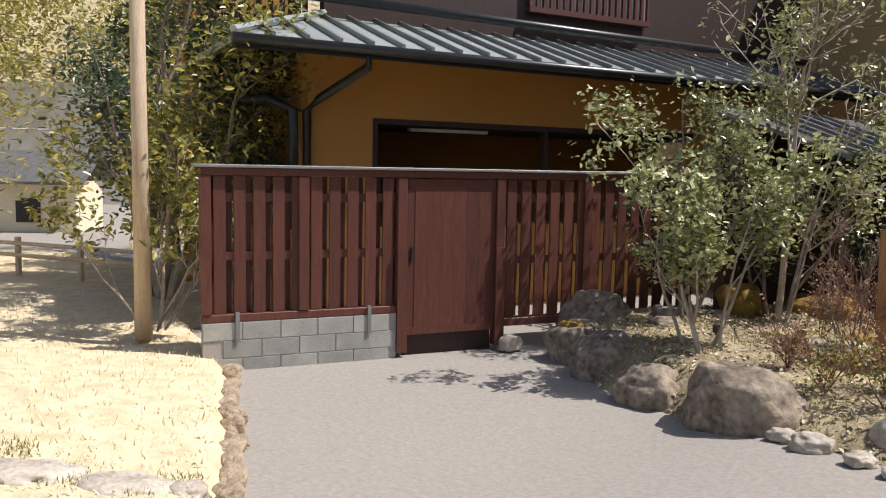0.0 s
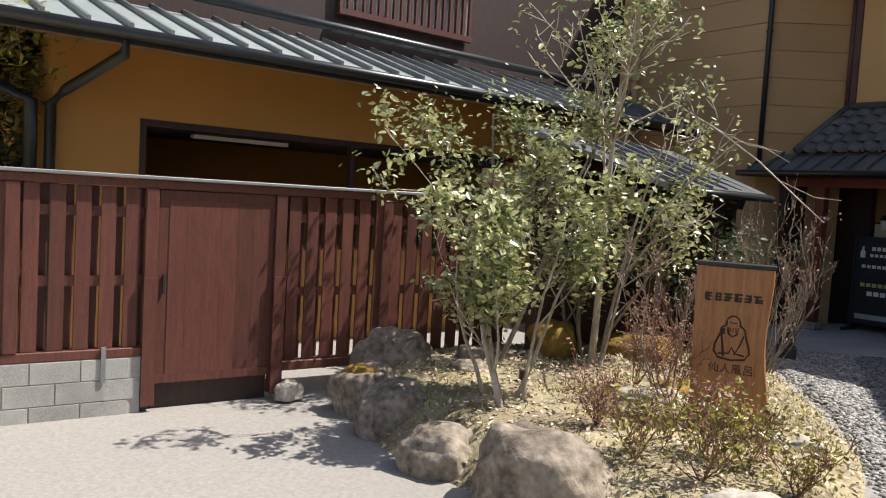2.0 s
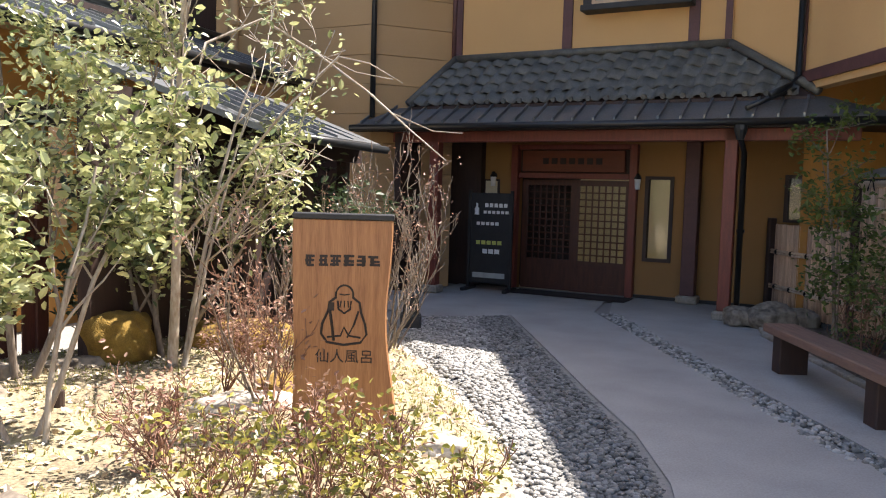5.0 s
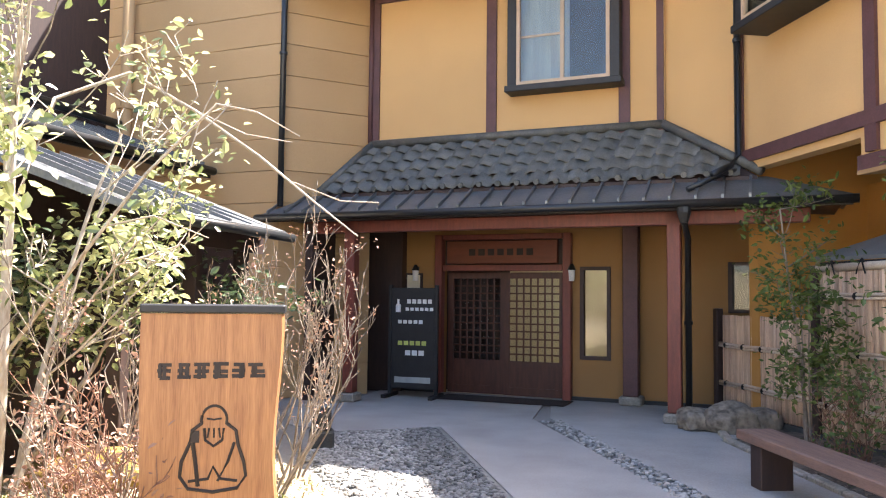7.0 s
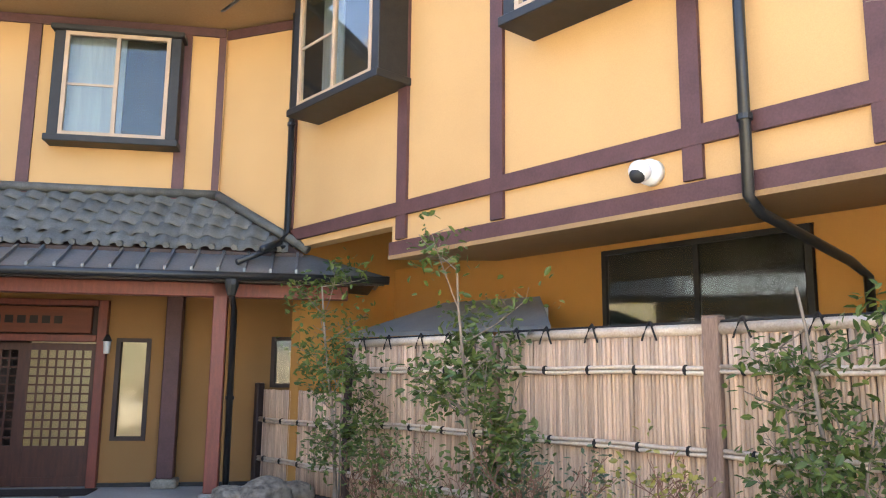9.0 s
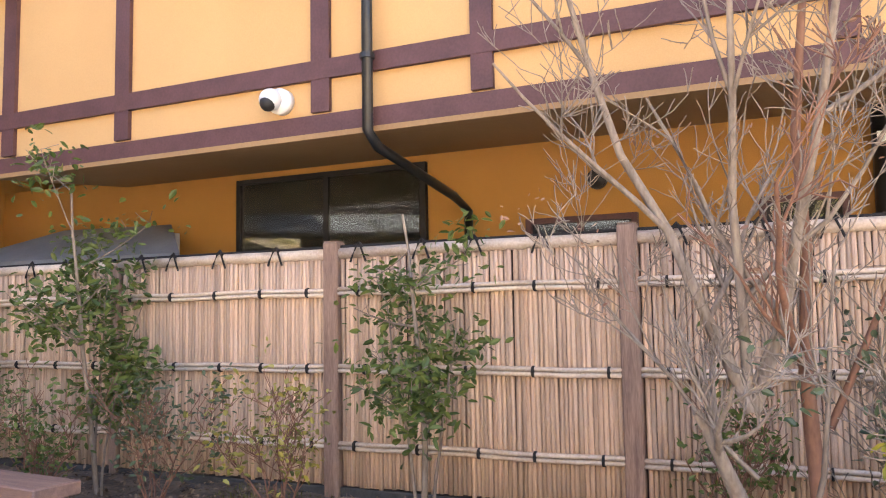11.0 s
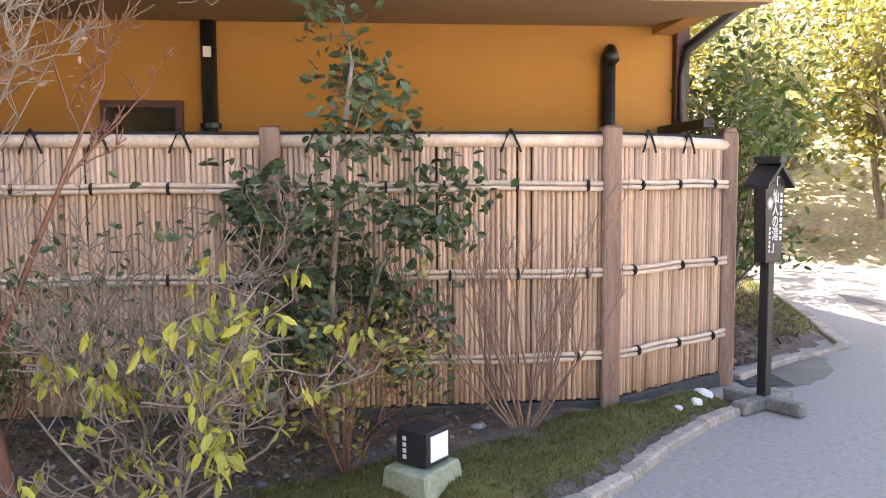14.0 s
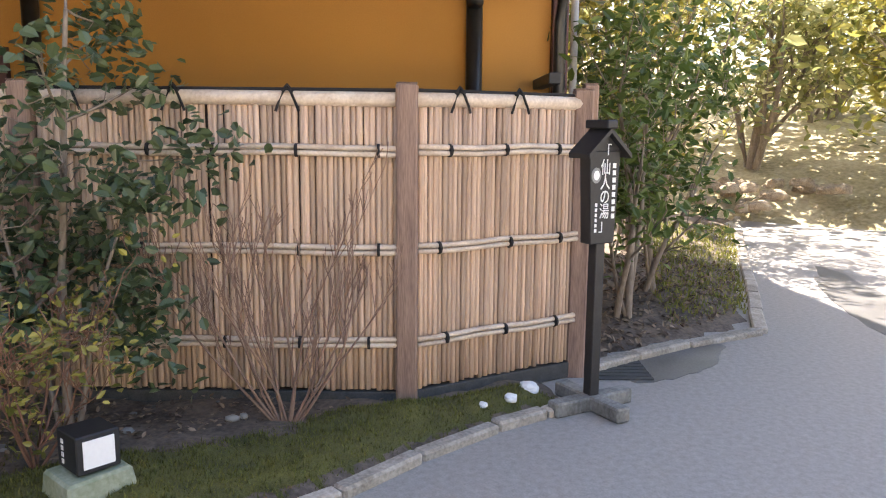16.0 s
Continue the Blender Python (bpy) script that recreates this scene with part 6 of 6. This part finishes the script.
for i, (x, y, h, sd) in enumerate(((2.95, 6.35, 0.75, 41), (2.55, 6.9, 0.6, 42), (3.3, 5.1, 0.5, 43), (2.5, 5.4, 0.45, 44))):
    plant("low_shrub", "low twiggy shrub with reddish twigs on the mound", "shrub", (x, y, 0.14), [((0, 0, 0), up(math.cos(k * 1.3) * 0.5, math.sin(k * 1.3) * 0.5), h * 0.75, 0.007) for k in range(6)], R(sd), REDBARK, LEAF_BROWN, 420, 0.035, 0.5, 0.12, 3, 0.55, 0.2, 0.15, (2, 4), 0.6, group="low shrubs")
for i, (x, y, h, sd) in enumerate(((3.35, 4.55, 0.42, 51), (3.9, 4.6, 0.36, 52), (2.9, 4.75, 0.4, 53), (3.6, 5.05, 0.4, 54))):
    plant("leafy_ground_shrub", "low leafy shrub along the mound's edge", "shrub", (x, y, 0.12), [((0, 0, 0), up(math.cos(k * 1.3) * 0.8, math.sin(k * 1.3) * 0.8), h * 0.8, 0.006) for k in range(6)], R(sd), REDBARK, LEAF_OLIVE, 380, 0.04, 0.55, 0.12, 3, 0.55, 0.2, 0.15, (2, 4), 0.6, group="ground shrubs")
for i, (x, y, h, sd) in enumerate(((2.75, 6.75, 1.35, 61), (2.85, 6.5, 1.2, 62), (3.5, 8.2, 1.6, 63), (3.3, 8.6, 1.7, 64), (3.62, 8.75, 1.35, 65))):
    plant("bare_shrub", "upright bare shrub with fine budding twigs", "shrub", (x, y, 0.1), [((0.03 * k, 0.02 * k, 0), up((k - 1) * 0.22, math.sin(k * 2) * 0.15), h * 0.72, 0.011) for k in range(3 if i < 2 else 5)], R(sd), BARK, LEAF_BROWN, 260 if i > 1 else 160, 0.03, 0.5, 0.1, 3, 0.45, 0.3, 0.1, (2, 4), 0.5, group="bare shrubs")
for x, y, sd in ((1.0, 9.0, 71), (0.3, 8.3, 72), (2.6, 9.9, 73)):
    plant("shade_shrub", "dark leafy shrub in the shade of the corridor", "shrub", (x, y, 0.0), [((0, 0, 0), up(math.cos(k * 2) * 0.35, math.sin(k * 2) * 0.35), 1.1, 0.02) for k in range(4)], R(sd), BARK, LEAF_DARK, 1400, 0.09, 0.5, 0.2, 3, 0.5, 0.2, 0.1, (2, 4), 0.55, group="shade shrubs")

# ---- plants at the lawn ----
pole = thing("timber_pole", Matrix.Translation((-3.62, 3.08, 0.0)), "tall weathered timber pole standing in the straw lawn", "pole")
part("shaft", tube(bmesh.new(), [(0, 0, -0.05), (-0.01, 0, 2.2), (-0.03, 0.01, 7.0)], [0.095, 0.082, 0.07], 14), POLEWOOD, pole, "", True)
plant("lawn_shrub", "shrub with sunlit olive leaves and bare lower twigs beside the pole", "shrub", (-3.72, 3.25, 0.0), [((0, 0, 0), up(-0.35, -0.1), 1.5, 0.022), ((0.1, 0, 0), up(0.35, 0.3), 1.3, 0.02), ((0, 0.1, 0), up(0.0, 0.2), 1.9, 0.024), ((-0.1, 0, 0), up(-0.5, -0.35), 1.2, 0.018), ((0.1, 0.1, 0), up(0.5, 0.4), 1.0, 0.015)], R(81), PALEBARK, LEAF_OLIVE, 2000, 0.095, 0.45, 0.17, 3, 0.5, 0.2, 0.12, (2, 4), 0.52, 0.0, 1.0, min_r=0.004)
plant("evergreen_tree", "dense evergreen tree behind the timber pole", "tree", (-5.4, 4.6, 0.0), [((0, 0, 0), up(0.05, 0.0), 3.6, 0.08), ((0.2, 0, 0), up(0.2, 0.2), 2.9, 0.05), ((-0.2, 0, 0), up(-0.25, 0.0), 2.8, 0.05), ((0.1, 0.1, 0), up(0.35, 0.3), 2.3, 0.04)], R(82), BARK, LEAF_OLIVE, 4200, 0.11, 0.42, 0.3, 3, 0.5, 0.15, 0.1, (3, 5), 0.48, 0.1, 0.7)
plant("evergreen_tree", "shaded evergreen tree beside the gate house", "tree", (-5.6, 6.3, 0.0), [((0, 0, 0), up(0.05, 0.0), 3.4, 0.08), ((0.2, 0, 0), up(0.25, 0.1), 2.8, 0.05), ((-0.2, 0, 0), up(-0.25, 0.1), 2.8, 0.05)], R(83), BARK, LEAF_DARK, 6500, 0.12, 0.42, 0.3, 3, 0.5, 0.15, 0.1, (3, 5), 0.48, 0.1, 0.2)
plant("evergreen_tree", "dense dark evergreen tree at the back of the lawn", "tree", (-8.0, 6.9, 0.0), [((0, 0, 0), up(0.05, 0.0), 3.6, 0.08), ((0.2, 0, 0), up(0.25, 0.1), 2.9, 0.05), ((-0.2, 0, 0), up(-0.25, 0.1), 2.9, 0.05)], R(86), BARK, LEAF_DARK, 6500, 0.12, 0.42, 0.32, 3, 0.5, 0.15, 0.1, (3, 5), 0.48, 0.1, 0.2)
plant("hedge_shrub", "dark leafy shrub at the end of the gate fence", "shrub", (-4.35, 4.6, -0.1), [((0, 0, 0), up(math.cos(k * 1.6) * 0.4, math.sin(k * 1.6) * 0.4), 1.0, 0.02) for k in range(4)], R(84), BARK, LEAF_DARK, 1600, 0.08, 0.45, 0.2, 3, 0.5, 0.2, 0.1, (2, 4), 0.55)
rf = thing("rail_fence", flat(-9.5, 4.9, 12), "low weathered log rail fence behind the lawn", "fence")
for i in range(4):
    part("post", tube(bmesh.new(), [(i * 1.4 - 1.5, 0, -0.1), (i * 1.4 - 1.5, 0, 0.55)], 0.05, 8), POLEWOOD, rf)
for z in (0.25, 0.45):
    part("rail", tube(bmesh.new(), [(-1.6, -0.05, z), (2.8, -0.05, z)], 0.035, 8), POLEWOOD, rf)

# ---- plants along the bamboo fence ----
for x, y, h, sd, n in ((8.4, 9.5, 2.75, 91, 1700), (8.4, 7.45, 2.65, 92, 1900), (8.45, 4.75, 2.3, 93, 1200)):
    plant("slender_evergreen", "slender young evergreen tree before the bamboo fence", "tree", (x, y, 0.04), [((0, 0, 0), up(0, 0.02), h * 0.86, 0.022), ((0.02, 0.05, 0), up(0.05, 0.12), h * 0.62, 0.014), ((0, -0.05, 0), up(-0.05, -0.14), h * 0.55, 0.014)], R(sd), BARK, LEAF_GREEN, n, 0.075, 0.45, 0.16, 2, 0.75, 0.1, 0.05, (6, 9), 0.24, 0.1, 0.35, group="slender evergreens", steps=8)
plant("dark_evergreen", "dark glossy evergreen rising above the bamboo fence", "tree", (8.5, 0.98, 0.03), [((0, 0, 0), up(0, -0.02), 2.2, 0.03), ((0.02, 0.05, 0), up(-0.08, 0.15), 1.5, 0.018), ((0, -0.05, 0), up(-0.05, -0.2), 1.5, 0.018)], R(94), BARK, LEAF_DARK, 2300, 0.078, 0.62, 0.17, 2, 0.8, 0.05, 0.05, (6, 9), 0.27, 0.1, 0.3, steps=8)
plant("bare_maple", "bare grey-barked maple with many fine reddish twigs", "tree", (7.6, 2.7, 0.03), [((0, 0, 0), up(-0.02, 0.07), 1.0, 0.056), ((-0.02, 0.07, 0.88), up(-0.05, 0.30), 2.1, 0.031), ((-0.02, 0.06, 0.88), up(0.0, -0.20), 2.1, 0.030), ((0.0, 0.08, 0.9), up(0.1, 0.12), 2.2, 0.025), ((0, -0.05, 0.05), up(-0.1, -0.55), 1.5, 0.016), ((-0.02, 0.06, 0.6), up(-0.15, 0.7), 1.3, 0.012), ((-0.02, 0.06, 1.0), up(-0.1, -0.6), 1.4, 0.012)], R(96), BARK, LEAF_BROWN, 160, 0.035, 0.5, 0.1, 4, 0.5, 0.14, 0.12, (3, 5), 0.55, min_r=0.0024)
plant("bare_maple", "reddish-brown bare stem beside the grey maple", "tree", (7.75, 2.45, 0.03), [((0, 0, 0), up(0.0, 0.06), 2.6, 0.042), ((0, 0.02, 0.8), up(0.0, -0.5), 1.3, 0.018)], R(97), REDBARK, LEAF_BROWN, 60, 0.035, depth=4, spread=0.5, lift=0.15, wiggle=0.08, kids=(3, 5), shrink=0.46, min_r=0.003)
plant("yellow_leaf_shrub", "twiggy shrub with drooping yellow-green leaves", "shrub", (7.45, 1.5, 0.02), [((0, 0.05 * k, 0), up(math.cos(k * 1.2) * 0.35, math.sin(k * 1.2) * 0.8, 0.8), 0.75, 0.012) for k in range(7)], R(98), BARK, LEAF_YELLOW, 380, 0.095, 0.34, 0.09, 3, 0.6, 0.12, 0.18, (3, 5), 0.55, 1.5, 0.3, min_r=0.004)
plant("tangled_shrub", "tangled bare twigs behind the yellow-leaved shrub", "shrub", (7.95, 1.75, 0.02), [((0, 0.05 * k, 0), up(math.cos(k * 1.2) * 0.25, math.sin(k * 1.2) * 0.55, 1.0), 0.95, 0.010) for k in range(7)], R(99), BARK, LEAF_DARK, 350, 0.06, 0.45, 0.15, 3, 0.55, 0.2, 0.15, (3, 5), 0.55, min_r=0.003)
plant("bare_bush", "fan-shaped bare brown bush in the moss", "shrub", (8.63, -0.17, 0.05), [((0, 0.012 * (k - 5), 0), up(math.sin(k * 2.1) * 0.2, (k - 6) * 0.13), 0.85, 0.009) for k in range(13)], R(100), TWIGBARK, None, 0, depth=3, spread=0.34, lift=0.25, wiggle=0.09, kids=(2, 4), shrink=0.52, min_r=0.0024)
for x, y, sd, lf in ((8.1, 6.6, 101, LEAF_DARK), (8.15, 5.6, 102, LEAF_OLIVE), (8.1, 8.4, 103, LEAF_GREEN), (8.0, 0.9, 104, LEAF_OLIVE), (8.5, 2.9, 105, LEAF_GREEN), (7.9, 7.5, 106, LEAF_GREEN)):
    plant("fence_shrub", "low leafy shrub at the foot of the bamboo fence", "shrub", (x, y, 0.02), [((0, 0, 0), up(math.cos(k * 1.3) * 0.4, math.sin(k * 1.3) * 0.5), 0.6, 0.009) for k in range(6)], R(sd), REDBARK, lf, 520, 0.05, 0.5, 0.14, 3, 0.5, 0.2, 0.12, (2, 4), 0.55, group="fence shrubs")

# ---- roadside trees and hillside woods ----
for i, (x, y, h, sd, lf, n) in enumerate(((10.9, -2.55, 2.6, 111, LEAF_GREEN, 1500), (11.8, -3.0, 2.8, 112, LEAF_GREEN, 1500), (12.6, -2.2, 3.2, 113, LEAF_OLIVE, 1600), (14.2, -3.4, 4.6, 114, LEAF_OLIVE, 2000), (15.7, -3.6, 6.6, 115, LEAF_OLIVE, 3000), (17.2, -4.6, 6.8, 116, LEAF_OLIVE, 3000))):
    plant("roadside_tree", "leafy evergreen tree in the roadside bed", "tree", (x, y, 0.05), [((0, 0, 0), up(0.05, 0.08), h * 0.7, 0.035), ((0.05, 0, 0), up(0.3, -0.1), h * 0.6, 0.03), ((0, 0.1, 0), up(-0.3, -0.05), h * 0.55, 0.03), ((0, 0, 0), up(0.1, 0.4), h * 0.5, 0.02)], R(sd), BARK, lf, n, 0.11, 0.45, 0.28, 3, 0.5, 0.2, 0.1, (2, 4), 0.5, 0.1, 0.4, group="roadside trees")
for i, (x, y, h, sd, lf, n) in enumerate(((17.6, -8.8, 5.0, 121, LEAF_OLIVE, 3000), (20.5, -7.2, 5.5, 122, LEAF_HILL, 2600), (15.5, -10.2, 4.5, 123, LEAF_HILL, 2200), (22, -3, 6.5, 124, LEAF_HILL, 2600), (24, -10, 7, 125, LEAF_HILL, 2600), (19, 0.5, 6.0, 126, LEAF_OLIVE, 3200))):
    plant("bank_tree", "broad evergreen tree on the sunlit bank", "tree", (x, y, 0.8), [((0, 0, 0), up(0.05, 0.0), h * 0.6, 0.12), ((0.2, 0, 0), up(0.4, 0.1), h * 0.55, 0.08), ((-0.2, 0, 0), up(-0.4, 0.1), h * 0.5, 0.08), ((0, 0, 0), up(-0.1, -0.4), h * 0.5, 0.08)], R(sd), BARK, lf, n, 0.2, 0.45, 0.6, 3, 0.5, 0.15, 0.1, (3, 5), 0.52, 0.1, 0.6, group="bank trees")
rng = np.random.default_rng(55)


def woods(name, spots, count, size, mat, label, spread=(1.3, 1.3, 1.0)):
    c = []
    for x, y, z in spots:
        for _ in range(count):
            c.append((x + rng.normal(0, spread[0]), y + rng.normal(0, spread[1]), z + rng.normal(0, spread[2])))
    solid(name, leaf_mesh(name, c, size, mat, rng, 0.5), None, I4, label, "foliage", "stuff")


woods("hillside_foliage", [(x, y, 1.5 + (x - 18) * 0.55 + rng.uniform(0, 2.5)) for x, y in [(19 + rng.uniform(0, 14), rng.uniform(-15, 4)) for _ in range(80)]], 260, 0.28, LEAF_HILL, "mixed evergreen foliage covering the hillside")
woods("western_foliage", [(-30 - k * 1.3 + rng.normal(0, 1.5), rng.uniform(0, 38), 4.5 + k * 0.8 + rng.uniform(0, 3.0)) for k in range(14) for _ in range(9)], 240, 0.32, LEAF_BAMBOO, "sunlit bamboo and woodland on the western hillside")
for x, y, h, sd in ((-11.2, 4.1, 5.2, 131), (-13.0, 5.1, 6.2, 132), (-11.4, 3.2, 5.0, 133)):
    plant("bamboo_clump", "tall sunlit yellow-green bamboo clump beyond the lawn", "bamboo", (x, y, 0.0), [((0.5 * math.cos(k * 2.4), 0.5 * math.sin(k * 2.4), 0), up(0.12 * math.cos(k * 2.4), 0.12 * math.sin(k * 2.4)), h * 0.8, 0.03) for k in range(7)], R(sd), PALEBARK, LEAF_BAMBOO, 3200, 0.17, 0.28, 0.4, 2, 0.7, 0.1, 0.05, (4, 7), 0.22, 0.3, 1.2, group="bamboo clumps", trunk="culms", steps=8)
for x, y, sd in ((-11.0, 8.5, 141), (-9.0, 9.5, 142)):
    plant("dark_evergreen", "dark evergreen tree behind the lawn", "tree", (x, y, 0.0), [((0, 0, 0), up(0.05, 0), 3.6, 0.1), ((0.2, 0, 0), up(0.3, 0.1), 3.0, 0.06), ((-0.2, 0, 0), up(-0.3, 0.0), 3.0, 0.06)], R(sd), BARK, LEAF_DARK, 3600, 0.16, 0.42, 0.4, 3, 0.5, 0.15, 0.1, (3, 5), 0.5, 0.1, 0.3)
stones = thing("bank_stones", I4, "pale rubble stones at the foot of the sunlit bank", "stones")
for i in range(26):
    y = rng.uniform(-8.2, -5.2)
    part("stone", estones[rng.integers(4)], PALEROCK, stones).matrix_local = Matrix.LocRotScale((18.2 + rng.uniform(-0.4, 1.6), y, 0.15 + rng.uniform(0, 0.5)), Euler((0, 0, rng.uniform(0, 6))), (1.2, 1.2, 1.0))

# ---- far left: shed, utility pole, retaining wall, wire ----
SH = flat(-19.2, 10.2, 38)
shed = thing("garden_shed", SH, "small beige outbuilding with a grey tiled roof", "shed")
part("wall", boxes((-1.4, 1.4, 0, 2.2, -1.4, 1.2)), CREAM, shed)
sr = bmesh.new()
slab(sr, [(-1.8, -0.5, 1.2), (1.8, -0.5, 1.2), (1.8, 1.2, 2.1), (-1.8, 1.2, 2.1)], 0.08)
slab(sr, [(-1.8, 1.2, 2.1), (1.8, 1.2, 2.1), (1.8, 2.8, 1.2), (-1.8, 2.8, 1.2)], 0.08)
part("roof", sr, TILE, shed)
# Window drawn as a near-black sheet for the unlit inside.
part("window", boxes((-0.3, 0.4, -0.03, -0.005, 0.0, 0.7)), ROOMSHADE, shed)
YARD = flat(-1.43, 5.1, 38)
upole = thing("utility_pole", YARD @ Matrix.Translation((-14.6, 20, 0)), "grey concrete utility pole with fittings", "utility pole")
part("shaft", tube(bmesh.new(), [(0, 0, -1), (0, 0, 11)], [0.17, 0.12], 12), GREYPOLE, upole, "", True)
for z in (6.3, 7.2, 7.8):
    part("crossarm", boxes((-0.5, 0.5, -0.06, 0.06, z, z + 0.1)), GREYPOLE, upole)
part("transformer", tube(bmesh.new(), [(0.25, -0.2, 5.4), (0.25, -0.2, 6.1)], 0.22, 12), GREYPOLE, upole)
solid("retaining_wall", boxes((-26, -8.0, 30, 30.6, -1, 5.4)), material("pale_retaining_wall", (0.62, 0.60, 0.55), (0.45, 0.43, 0.38), 0.9, 1.0, 0.6, 14, depth=0.05), YARD, "pale concrete retaining wall on the hillside", "wall", "structure")
solid("overhead_wire", tube(bmesh.new(), [(-8.5, 3.0, 2.3), (-4.5, 4.5, 2.28), (-1.8, 5.6, 2.36)], 0.012, 5), GREYPOLE, YARD @ Matrix.Translation((0, -1.5, 0)), "thin grey cable slung across the lawn", "cable")
